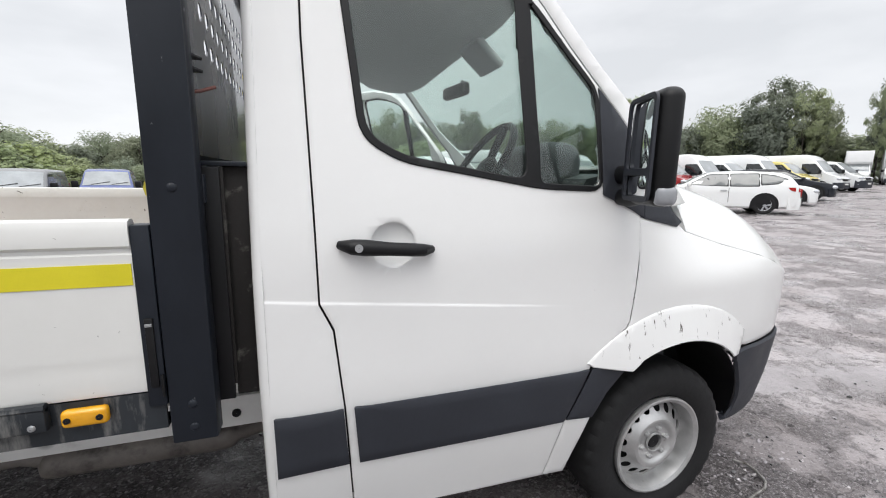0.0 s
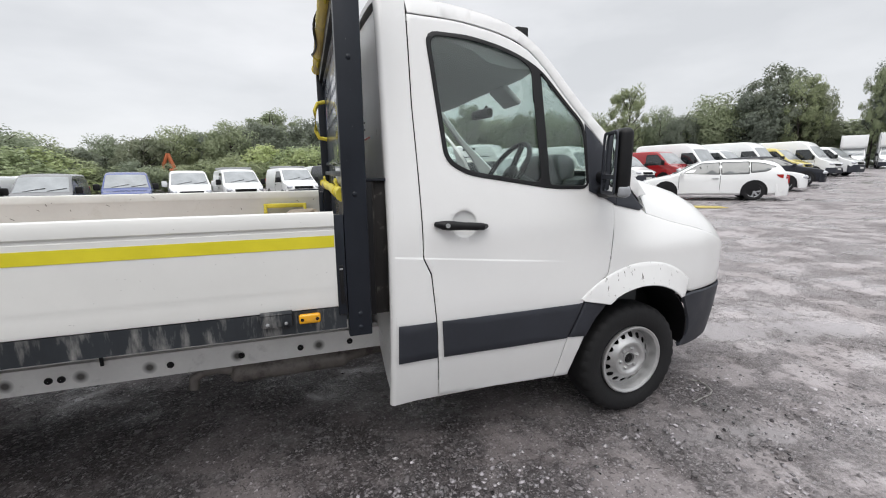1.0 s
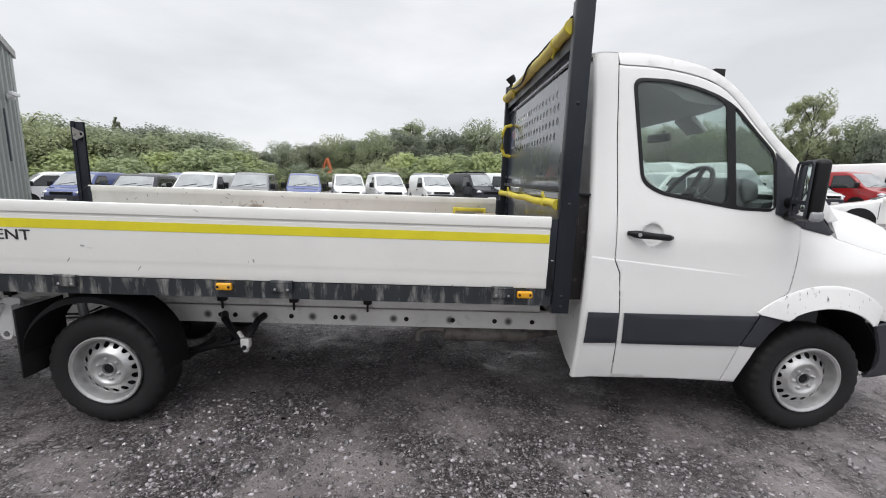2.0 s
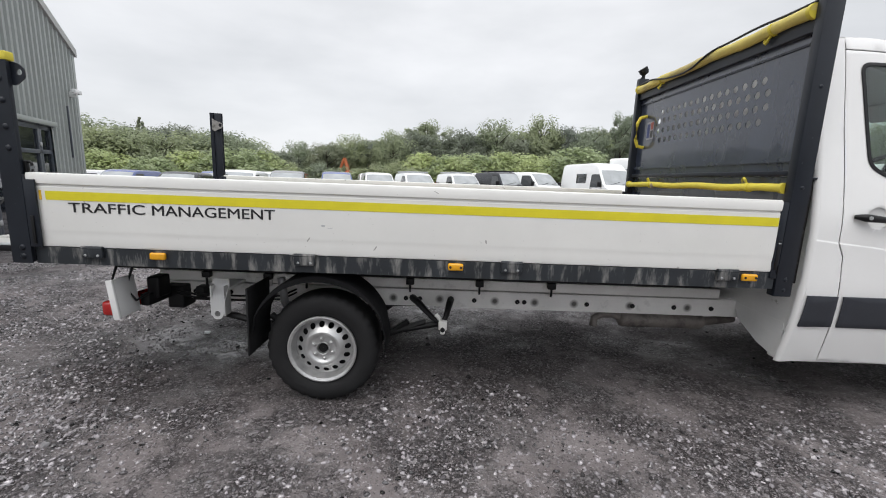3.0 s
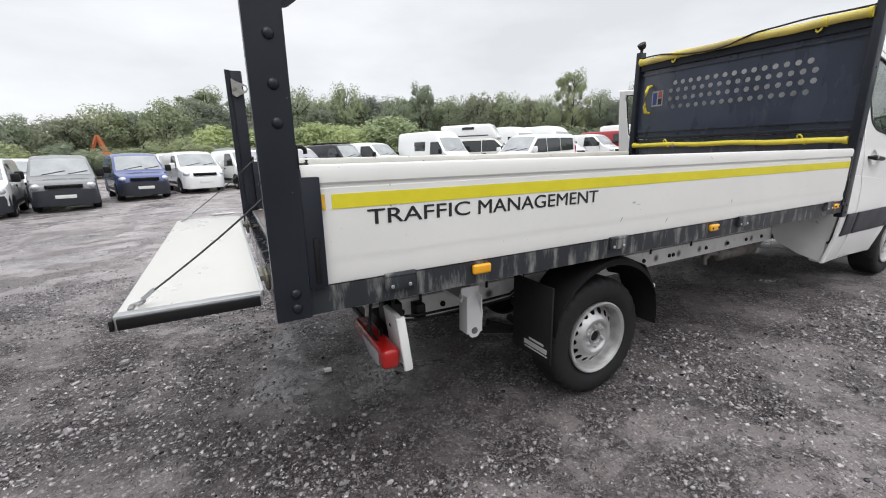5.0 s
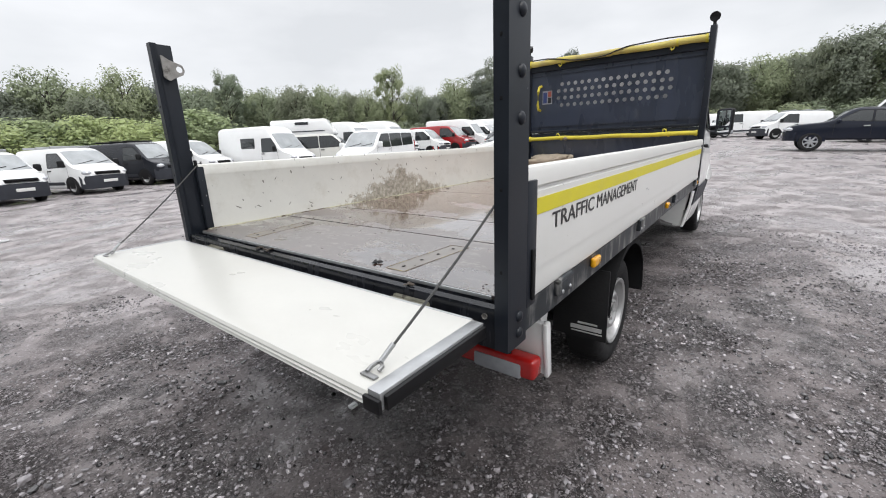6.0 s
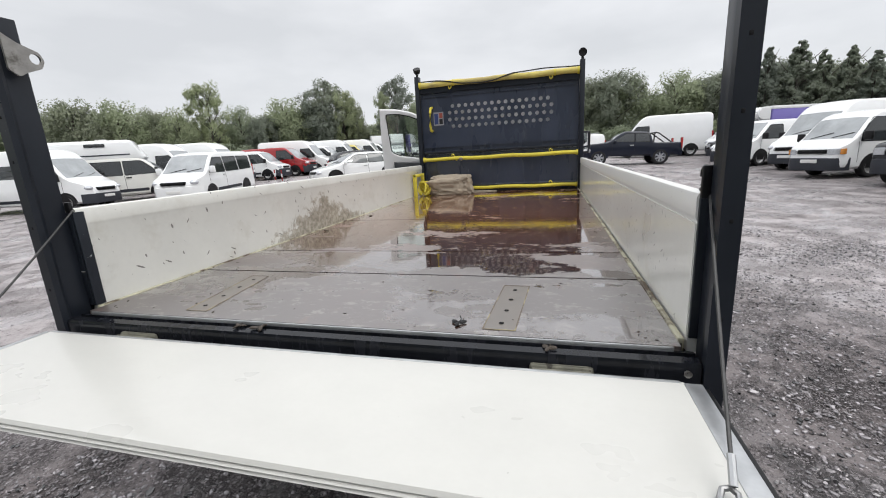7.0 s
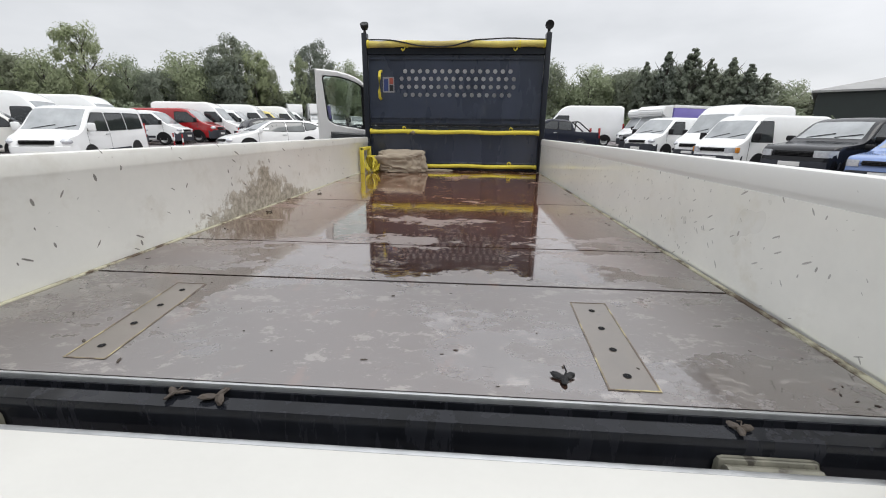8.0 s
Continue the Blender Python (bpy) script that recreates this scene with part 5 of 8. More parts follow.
def dropside(y_out, d, zb, zt, parent, name="dropside"):
    """Pressed aluminium side: rounded top rail, flat field, kicked-in foot. d: the way inwards."""
    prof = [(0.004, zb), (0.0, zb + 0.012), (0.005, zb + 0.055), (0.001, zb + 0.085), (0.0, zb + 0.10), (0.0, zt - 0.078), (0.004, zt - 0.074), (0.004, zt - 0.066), (-0.006, zt - 0.058),
            (-0.008, zt - 0.02), (-0.002, zt - 0.004), (0.008, zt), (0.022, zt), (0.029, zt - 0.004), (0.0325, zt - 0.014), (0.0325, zt - 0.054), (0.0315, zt - 0.062), (0.027, zt - 0.072), (0.027, zb)]
    bm = extrude_profile(bmesh.new(), [(y_out + d * y, z) for y, z in prof], -4.392, -0.232)
    return part(name, bm, SIDE if d > 0 else INSIDE_FAR, parent, "off-white aluminium dropside panel")


near_side = dropside(1.192, 1, 0.943, 1.350, truck)
dropside(3.254, -1, 0.943, 1.352, truck)
part("inner_skin", boxed(-4.39, -0.235, 1.2192, 1.2222, 0.984, 1.275), INSIDE, near_side, "scratched inner skin")
part("reflective_stripe", boxed(-4.30, -0.235, 1.1900, 1.1930, 1.203, 1.252), STRIPE, near_side, "yellow reflective stripe with chips")
part("stripe_end", boxed(-4.333, -4.322, 1.1885, 1.1925, 1.202, 1.254), ORANGE, near_side, "amber reflective end piece")
# bright metal slips draw a small dent and the highlight on it
for x0, x1, z0, z1 in ((-2.785, -2.765, 1.108, 1.118), (-2.75, -2.725, 1.100, 1.103)):
    part("dent_scrape", boxed(x0, x1, 1.1905, 1.1922, z0, z1), GALV, near_side)


def lettering(text, x0, x1, z0, z1, y):
    cu = bpy.data.curves.new("lettering", "FONT")
    cu.body, cu.extrude = text, 0.004
    tmp = new("lettering_tmp", cu)
    dg = bpy.context.evaluated_depsgraph_get()
    me = bpy.data.meshes.new_from_object(tmp.evaluated_get(dg))
    bpy.data.objects.remove(tmp)
    xs, ys = [v.co.x for v in me.vertices], [v.co.y for v in me.vertices]
    for v in me.vertices:
        v.co = Vector((x0 + (v.co.x - min(xs)) / (max(xs) - min(xs)) * (x1 - x0), y - v.co.z * 0.12, z0 + (v.co.y - min(ys)) / (max(ys) - min(ys)) * (z1 - z0)))
    # bold strokes: the outline laid over itself, a little shifted each time
    co = np.array([v.co[:] for v in me.vertices])
    polys = [tuple(p.vertices) for p in me.polygons]
    V, F = [], []
    for k, (dx, dz) in enumerate(((0, 0), (0.0009, 0.0004), (-0.0009, -0.0004))):
        F += [tuple(i + k * len(co) for i in p) for p in polys]
        V += (co + np.array([dx, -0.00012 * k, dz])).tolist()
    bold = bpy.data.meshes.new("lettering")
    bold.from_pydata(V, [], F)
    bold.materials.append(LETTER)
    return bold


part("lettering", lettering("TRAFFIC", -4.18, -3.76, 1.138, 1.192, 1.1905), None, near_side, "black lettering")
part("lettering", lettering("MANAGEMENT", -3.72, -3.042, 1.136, 1.192, 1.1905), None, near_side, "black lettering")

for x in (-4.07, -2.88, -1.71, -0.48):
    hb = boxed(x - 0.06, x + 0.06, 1.175, 1.2, 0.885, 0.945, 0.006)
    tube(hb, [(x - 0.06, 1.184, 0.941), (x + 0.06, 1.184, 0.941)], 0.011, 8)
    hz = part("side_hinge", hb, RAVE, truck, "worn steel dropside hinge")
    for dx in (-0.035, 0.035):
        part("rivet", lathe(bmesh.new(), [(0.001, -0.005), (0.006, -0.004), (0.008, 0)], Matrix.Translation((x + dx, 1.175, 0.90)), 8), GALV, hz)
for x in (-3.706, -2.027, -0.352):
    mk = part("side_marker", boxed(x - 0.044, x + 0.044, 1.174, 1.198, 0.886, 0.928, 0.01, 3), AMBER, truck, "amber side marker lamp")
    for dx in (-0.03, 0.03) if x > -3 else ():
        part("screw", lathe(bmesh.new(), [(0.001, -0.004), (0.007, -0.003), (0.007, 0)], Matrix.Translation((x + dx, 1.174, 0.907)), 8), BLACK, mk)

WEATHERED = material("weathered_zinc", (0.30, 0.29, 0.275), 0.5, metal=0.5, var=0.3, scale=20, spot=(0.07, 0.06, 0.05), spot_scale=14, spot_at=0.55, spot_soft=0.12)
CHIPPED = nicked(material("chipped_anthracite", (0.013, 0.016, 0.0225), 0.36, spec=0.3, var=0.18, scale=5.0), 0.16, (0.46, 0.46, 0.45), (1.2, 0.2, 1.9), 0.45)
# rear corner posts with yellow caps and lifting eyes
for sd in (-1, 1):
    yo = YC + sd * 1.053
    yi = yo - sd * 0.042
    lo, hi = min(yo, yi), max(yo, yi)
    pb = bmesh.new()
    d = -sd
    extrude = [(-4.51, yo), (-4.40, yo), (-4.40, yo + d * 0.006), (-4.478, yo + d * 0.008), (-4.478, yo + d * 0.036), (-4.49, yo + d * 0.042), (-4.51, yo + d * 0.042)]
    z0, z1 = 0.845, 1.92 if sd < 0 else 1.972
    pa = [pb.verts.new((x, y, z0)) for x, y in extrude]
    pz = [pb.verts.new((x, y, z1)) for x, y in extrude]
    for i in range(len(extrude)):
        pb.faces.new((pa[i], pa[(i + 1) % len(extrude)], pz[(i + 1) % len(extrude)], pz[i]))
    pb.faces.new(pa[::-1])
    pb.faces.new(pz)
    box(pb, -4.478, -4.405, min(yo + d * 0.009, yo + d * 0.03), max(yo + d * 0.009, yo + d * 0.03), 0.85, z1 - 0.001, 0.004)
    po = part("corner_post", pb, ANTHRACITE, truck, "anthracite steel rear corner post", angle=25)
    if sd < 0:
        part("post_cap", boxed(-4.514, -4.396, lo - 0.004, hi + 0.004, 1.921, 1.965, 0.006), YELLOW, po, "yellow cap")
    ey, _ = flat(rounded([(-4.41, 1.80), (-4.385, 1.80), (-4.335, 1.84), (-4.335, 1.885), (-4.36, 1.91), (-4.41, 1.92)], 0.012), [circle(-4.362, 1.867, 0.016, 14)])
    yp = yo + d * 0.034
    if sd > 0:
        ey.free()
        ey, _ = flat(rounded([(-4.478, 1.806), (-4.452, 1.788), (-4.428, 1.803), (-4.384, 1.822), (-4.372, 1.846), (-4.382, 1.872), (-4.44, 1.892), (-4.478, 1.916)], 0.007), [circle(-4.398, 1.85, 0.0165, 14)])
        yp = yo + d * 0.056
    for v in ey.verts:
        v.co = Vector((v.co.x, yp, v.co.y))
    part("lifting_eye", solid(ey, 0.008), ANTHRACITE if sd < 0 else WEATHERED, po, "weathered steel lifting eye")
    part("end_plate", boxed(-4.398, -4.337, min(yo, yo + d * 0.0115), max(yo, yo + d * 0.0115), 0.94, 1.312, 0.003), ANTHRACITE, po)
    if sd > 0:
        inner = part("inner_plate", boxed(-4.404, -4.366, 3.2200, 3.2262, 0.983, 1.338, 0.002), CHIPPED, po, "scratched anthracite end plate")
    ea, eb = sorted((yo + d * 0.002, yo + d * 0.048))
    part("side_stop", boxed(-4.4045, -4.3925, ea, eb, 0.984, 1.337, 0.002), CHIPPED, po)
    part("latch_slot", boxed(-4.375, -4.357, yo + sd * 0.004 - 0.004, yo + sd * 0.004 + 0.004, 0.96, 1.115, 0.003), BLACK, po)
    hy = yo + d * 0.035
    lk = boxed(-4.404, -4.39, hy - 0.012, hy + 0.012, 1.335, 1.412 if sd < 0 else 1.375, 0.004)
    if sd < 0:
        tube(lk, [(-4.397, hy, 1.405), (-4.378, hy, 1.406), (-4.368, hy, 1.398), (-4.367, hy, 1.384)], 0.007, 8)
    tube(lk, [(-4.397, hy, 1.350), (-4.374, hy, 1.349), (-4.366, hy, 1.355), (-4.366, hy, 1.366)], 0.007, 8)
    for z in (1.08, 1.30, 1.52, 1.66):
        part("post_hole", boxed(-4.5112, -4.506, yo + d * 0.017, yo + d * 0.025, z - 0.005, z + 0.005, 0.002), MATT, po)
    part("latch_hook", lk, BLACK, po)
    for z in (1.83, 1.72, 1.585, 1.475, 0.935, 0.885):
        bl = bmesh.new()
        bmesh.ops.create_uvsphere(bl, u_segments=12, v_segments=8, radius=0.017, matrix=Matrix.Translation((-4.445, yo, z)) @ Matrix.Diagonal((1, 0.6, 1, 1)))
        part("post_bolt", bl, ANTHRACITE, po)

# rear sill with groove, tailgate hinge plates
sill_mat = material("rain_streaked_sill", (0.010, 0.011, 0.014), 0.10, spec=0.22, var=0.5, scale=9, stretch=(1, 1, 0.22), spot=(0.013, 0.014, 0.018), spot_scale=22, spot_at=0.53, spot_soft=0.03, spot_rough=0.32)
sb = bmesh.new()
sec = [(-4.438, 0.965), (-4.452, 0.967), (-4.454, 0.955), (-4.468, 0.953), (-4.470, 0.966), (-4.498, 0.964), (-4.502, 0.952), (-4.502, 0.842), (-4.46, 0.842), (-4.46, 0.94), (-4.438, 0.945)]
pa = [sb.verts.new((x, 1.217, z)) for x, z in sec]
pz = [sb.verts.new((x, 3.233, z)) for x, z in sec]
for i in range(len(sec)):
    sb.faces.new((pa[i], pa[(i + 1) % len(sec)], pz[(i + 1) % len(sec)], pz[i]))
sb.faces.new(pa[::-1])
sb.faces.new(pz)
rear_sill = part("rear_sill", sb, sill_mat, truck, "black wet steel rear sill with rain streaks")
part("floor_edge", boxed(-4.4475, -4.4405, 1.262, 3.19, 0.962, 0.9775, 0.002), GALV, rear_sill, "bright aluminium floor edge")
part("sill_bolt", lathe(bmesh.new(), [(0.001, 0), (0.008, 0), (0.009, 0.006)], Matrix.Translation((-4.506, 1.247, 0.942)) @ Matrix.Rotation(radians(90), 4, "Z"), 10), WEATHERED, rear_sill)
for y0 in (1.53, 2.90):
    hp = boxed(-4.515, -4.50, y0 - 0.078, y0 + 0.078, 0.872, 0.940, 0.01)
    tube(hp, [(-4.525, y0 - 0.07, 0.925), (-4.525, y0 + 0.07, 0.925)], 0.011, 8)
    part("tail_hinge", hp, material("grubby_zinc", (0.17, 0.165, 0.13), 0.6, var=0.4, scale=22, spot=(0.05, 0.045, 0.035), spot_scale=30, spot_at=0.58), truck, "grubby zinc tailgate hinge")
TG_WHITE = material("tailgate_paint", (0.54, 0.535, 0.505), 0.3, var=0.05, scale=2.0, coat=0.12, spot=(0.11, 0.10, 0.085), spot_scale=34, spot_at=0.72, stretch=(1.6, 1, 1))
tb = bmesh.new()
sec = [(-4.54, 0.905), (-4.54, 0.938), (-4.92, 0.938), (-4.938, 0.934), (-4.944, 0.926), (-4.940, 0.921), (-4.947, 0.917), (-4.940, 0.912), (-4.947, 0.907), (-4.94, 0.90), (-4.92, 0.900), (-4.91, 0.907)]
pa = [tb.verts.new((x, 1.264, z)) for x, z in sec]
pz = [tb.verts.new((x, 3.258, z)) for x, z in sec]
for i in range(len(sec)):
    tb.faces.new((pa[i], pa[(i + 1) % len(sec)], pz[(i + 1) % len(sec)], pz[i]))
tb.faces.new(pa[::-1])
tb.faces.new(pz)
tailgate = part("tailgate", tb, TG_WHITE, truck, "off-white tailgate lowered flat and wet")
part("hinge_edge", boxed(-4.546, -4.534, 1.27, 3.252, 0.915, 0.9395, 0.003), GALV, tailgate, "bright aluminium hinge edge")
part("end_capping", boxed(-4.938, -4.545, 1.228, 1.266, 0.899, 0.9405, 0.003), GALV, tailgate, "grey aluminium end capping")
part("end_stop", boxed(-4.950, -4.939, 1.222, 1.270, 0.897, 0.930, 0.003), BLACK, tailgate)
part("end_capping", boxed(-4.935, -4.545, 3.256, 3.276, 0.899, 0.9405, 0.003), GALV, tailgate)
part("end_rib", boxed(-4.93, -4.55, 1.216, 1.228, 0.900, 0.934, 0.003), BLACK, tailgate)
part("support_arm", boxed(-4.86, -4.66, 1.34, 1.37, 0.872, 0.888, 0.004), BLACK, tailgate)
for yy, yt in ((1.290, 1.200), (3.19, 3.222)):
    low, top = Vector((-4.872, yy, 0.962)), Vector((-4.398, yt, 1.346))
    cb = bmesh.new()
    mid = [low.lerp(top, k / 6) - Vector((0, 0, 0.012 * math.sin(math.pi * k / 6))) for k in range(7)]
    tube(cb, mid, 0.0034, 6)
    part("stay_cable", cb, ROPE, tailgate, "steel stay cable")
    fr = bmesh.new()
    tube(fr, [low, low.lerp(top, 0.075)], 0.0062, 8)
    part("cable_ferrule", fr, GALV, tailgate)
    sh = bmesh.new()
    c = Vector((-4.885, yy + 0.006, 0.951))
    tube(sh, [c + Vector((-0.030, 0.022, 0.0)), c + Vector((0.004, 0.03, 0.006)), c + Vector((0.030, 0.016, 0.018)), c + Vector((0.034, -0.006, 0.022)), c + Vector((0.022, -0.024, 0.014)), c + Vector((-0.002, -0.022, 0.004))], 0.010, 8)
    box(sh, c.x - 0.052, c.x - 0.022, c.y - 0.045, c.y + 0.045, 0.9385, 0.950, 0.004)
    bmesh.ops.scale(sh, vec=(0.5, 0.5, 0.5), space=Matrix.Translation((-c.x, -c.y, -0.9385)), verts=sh.verts[:])
    part("shackle", sh, STEEL, tailgate, "steel cable shackle")

# ---- headboard ----
PERF = material("headboard_steel", (0.030, 0.038, 0.062), 0.28, spec=0.6, coat=0.6, var=0.3, scale=3.0, spot=(0.10, 0.105, 0.115), spot_scale=9, spot_at=0.60, spot_soft=0.2, spot_most=0.5, stretch=(1, 1, 0.3))
for y0, y1 in ((1.188, 1.245), (3.205, 3.262)):
    pb = boxed(-0.192, -0.092, y0, y1, 0.80, 2.455, 0.006)
    ps = part("headboard_post", pb, ANTHRACITE, truck, "anthracite headboard post with paint chips")
    fl = part("post_flange", boxed(-0.232, -0.1935, min(y0, 3.25) if y0 > 2 else 1.1885, y1 if y0 > 2 else 1.228, 0.905, 1.338, 0.004), ANTHRACITE, ps)
    if y0 < 2:
        part("latch_slot", boxed(-0.222, -0.204, 1.183, 1.190, 0.955, 1.125, 0.003), BLACK, fl)
        part("latch_tongue", boxed(-0.220, -0.206, 1.180, 1.186, 1.105, 1.112, 0.001), GALV, fl)
        part("latch_pin", boxed(-0.200, -0.194, 1.182, 1.190, 0.93, 0.985, 0.002), BLACK, fl)
        for z_ in (0.84, 0.90, 1.42, 1.95):
            bl_ = bmesh.new()
            bmesh.ops.create_uvsphere(bl_, u_segments=10, v_segments=6, radius=0.011, matrix=Matrix.Translation((-0.142, 1.188, z_)) @ Matrix.Diagonal((1, 0.5, 1, 1)))
            part("post_rivet", bl_, ANTHRACITE, ps)
    lm = bmesh.new()
    yc = (y0 + y1) / 2
    tube(lm, [(-0.142, yc, 2.45), (-0.142, yc, 2.505)], 0.016, 8)
    axm = Matrix.Translation((-0.147, yc, 2.535)) @ Matrix.Rotation(radians(-90), 4, "Z") @ Matrix.Rotation(radians(8 if y0 < 2 else -55), 4, "X")
    lathe(lm, [(0.001, 0.045), (0.03, 0.04), (0.042, 0.02), (0.045, -0.01), (0.047, -0.02), (0.042, -0.024), (0.001, -0.018)], axm, 20)
    part("work_lamp", lm, BLACK, ps, "small round black work lamp")
holes = []
for r, (zz, n, off) in enumerate(((2.072, 15, 0.0), (1.993, 16, -0.042), (1.908, 16, -0.042), (1.822, 15, 0.0))):
    for k in range(n):
        holes.append(circle(1.605 + off + k * 0.0845, zz, 0.0242, 14))
hp, _ = flat([(1.246, 1.50), (3.204, 1.50), (3.204, 2.285), (1.246, 2.285)], holes)
for v in hp.verts:
    v.co = Vector((-0.135, v.co.x, v.co.y))
hbd = part("headboard_panel", solid(hp, 0.004), PERF, truck, "dark perforated steel headboard panel")
part("top_frame", extrude_profile(bmesh.new(), [(0, 0)] * 0 + [(1.246, 2.245), (3.204, 2.245), (3.204, 2.328), (1.246, 2.328)], -0.17, -0.11), ANTHRACITE, hbd)
part("lip", boxed(-0.165, -0.14, 1.25, 3.20, 1.485, 1.515, 0.006), ANTHRACITE, hbd)
part("lower_panel", boxed(-0.135, -0.128, 1.246, 3.204, 0.98, 1.48), PERF, hbd)
part("middle_frame", boxed(-0.125, -0.09, 1.246, 3.204, 1.38, 1.45, 0.004), ANTHRACITE, hbd)
part("bottom_frame", boxed(-0.15, -0.10, 1.246, 3.204, 0.978, 1.015, 0.004), ANTHRACITE, hbd)
rib = boxed(-0.160, -0.137, 1.26, 3.19, 1.055, 1.075, 0.006)
part("pressed_rib", rib, PERF, hbd)
for z0, z1, dx in ((2.188, 2.212, 0.014), (1.560, 1.590, 0.018)):
    fo = extrude_profile(bmesh.new(), [(1.25, z0), (3.20, z0), (3.20, z1), (1.25, z1)], -0.138 - dx, -0.136)
    bmesh.ops.bevel(fo, geom=fo.edges[:], offset=0.007, segments=2, affect="EDGES")
    part("panel_fold", fo, PERF, hbd)
GRUBBY = material("grubby_yellow_foam", (0.60, 0.50, 0.13), 0.6, var=0.18, scale=3.5, spot=(0.36, 0.29, 0.12), spot_scale=3.2, spot_at=0.48, spot_soft=0.16, spot_most=0.8)
for nm, z, r, x in (("top_foam_tube", 2.342, 0.034, -0.185), ("middle_foam_tube", 1.415, 0.024, -0.185), ("bottom_foam_tube", 1.03, 0.021, -0.17)):
    tb2 = bmesh.new()
    tube(tb2, [(x, 1.25 + 1.95 * k / 28, z + 0.004 * math.sin(k * 0.65)) for k in range(29)], r, 14, [1 + 0.05 * math.sin(k * 1.9) * (1 if nm[0] == "t" else 0.4) for k in range(29)])
    fr_ = part(nm, tb2, GRUBBY if nm[0] == "t" else YELLOW, hbd, "worn yellow foam-covered rail")
    for yy in (1.55, 2.78):
        part("tape_band", tube(bmesh.new(), [(x, yy - 0.035, z), (x, yy - 0.018, z)], r + 0.005, 14), YELLOW, fr_)
        eye = bmesh.new()
        sg = -1 if nm[0] == "t" else 1
        tube(eye, [(x, yy, z + sg * r), (x - 0.008, yy + 0.004, z + sg * (r + 0.022)), (x - 0.006, yy + 0.022, z + sg * (r + 0.034)), (x - 0.004, yy + 0.036, z + sg * (r + 0.020)), (x - 0.002, yy + 0.034, z + sg * (r + 0.006))], 0.0085, 6)
        part("tie_hook", eye, YELLOW, fr_)
    for yy in (1.262, 3.188):
        part("end_clamp", tube(bmesh.new(), [(x, yy - 0.012, z), (x, yy + 0.012, z)], r + 0.007, 12), YELLOW, fr_)
part("burst_foam", tube(bmesh.new(), [(-0.187, 2.66, 1.413), (-0.19, 2.69, 1.408), (-0.188, 2.73, 1.412)], 0.027, 10, [0.6, 1.05, 0.6]), SACK, hbd)
yh = bmesh.new()
tube(yh, [(-0.14, 3.062, 2.07), (-0.20, 3.064, 2.055), (-0.225, 3.066, 2.0), (-0.225, 3.07, 1.84), (-0.20, 3.072, 1.785), (-0.14, 3.074, 1.775)], 0.016, 10)
part("grab_handle", yh, YELLOW, hbd, "yellow bent grab handle")
st = part("sticker", boxed(-0.1375, -0.1355, 2.915, 3.045, 1.845, 2.01), material("sticker_white", (0.28, 0.28, 0.30), 0.4), hbd, "small printed warning sticker")
part("sticker_block", boxed(-0.1385, -0.137, 2.925, 2.97, 1.935, 2.0), material("sticker_red", (0.30, 0.07, 0.05), 0.4), st)
part("sticker_block", boxed(-0.1385, -0.137, 2.985, 3.035, 1.86, 1.99), material("sticker_blue", (0.03, 0.05, 0.16), 0.4), st)
part("sticker_block", boxed(-0.1385, -0.137, 2.925, 2.97, 1.86, 1.925), LETTER, st)
# the lamp's lead is wound along the top rail
lead = interp([(0.0, 1.4), (0.25, 1.75), (0.5, 1.5), (0.7, 1.25), (0.85, 0.3), (1.0, -0.6), (1.15, -0.9), (1.35, -0.6), (1.55, 0.3), (1.7, 1.0), (1.94, 1.6)])
pts = [(-0.16, 3.234, 2.47), (-0.17, 3.222, 2.42)]
for k in range(48):
    u = 1.94 * (1 - k / 47)
    q, rr = lead(u), 0.0425 + 0.016 * math.exp(-((u - 0.35) / 0.22) ** 2)
    pts.append((-0.185 - rr * math.cos(q), 1.255 + u, 2.342 + rr * math.sin(q)))
pts += [(-0.165, 1.225, 2.40), (-0.16, 1.218, 2.47)]
part("lamp_lead", tube(bmesh.new(), pts, 0.0075, 6), BLACK, hbd, "black lamp cable along the rail")
RUSTY = material("rust", (0.14, 0.05, 0.04), 0.7, var=0.4, scale=40)
for k in range(2):
    part("bracket_stud", tube(bmesh.new(), [(-0.10, 1.25, 1.685 + 0.028 * k), (-0.092, 1.262, 1.686 + 0.028 * k), (-0.078, 1.268, 1.684 + 0.028 * k)], 0.0065, 8, [1.4, 1.0, 0.55]), BLACK, hbd)
part("bent_pin", tube(bmesh.new(), [(-0.10, 1.25, 1.635), (-0.085, 1.262, 1.64), (-0.058, 1.288, 1.656)], 0.0042, 8), RUSTY, hbd)
part("rubber_baffle", boxed(-0.06, -0.052, 1.265, 2.95, 0.90, 1.47, 0.002), material("old_rubber_sheet", (0.018, 0.016, 0.015), 0.7, var=0.4, scale=7, bump=0.2, spec=0.3, spot=(0.10, 0.095, 0.085), spot_scale=14, spot_at=0.58, spot_soft=0.1), truck, "stained black rubber baffle")

OLD_RUBBER = bpy.data.materials["old_rubber_sheet"]
part("baffle_return", boxed(-0.058, 0.004, 1.282, 1.290, 0.86, 1.47, 0.002), OLD_RUBBER, truck, "stained black rubber baffle")
part("baffle_plate", boxed(-0.128, -0.060, 1.262, 1.270, 0.86, 1.468, 0.002), BLACK, truck)
part("baffle_ledge", boxed(-0.128, 0.002, 1.262, 1.292, 1.470, 1.482, 0.003), ANTHRACITE, truck)

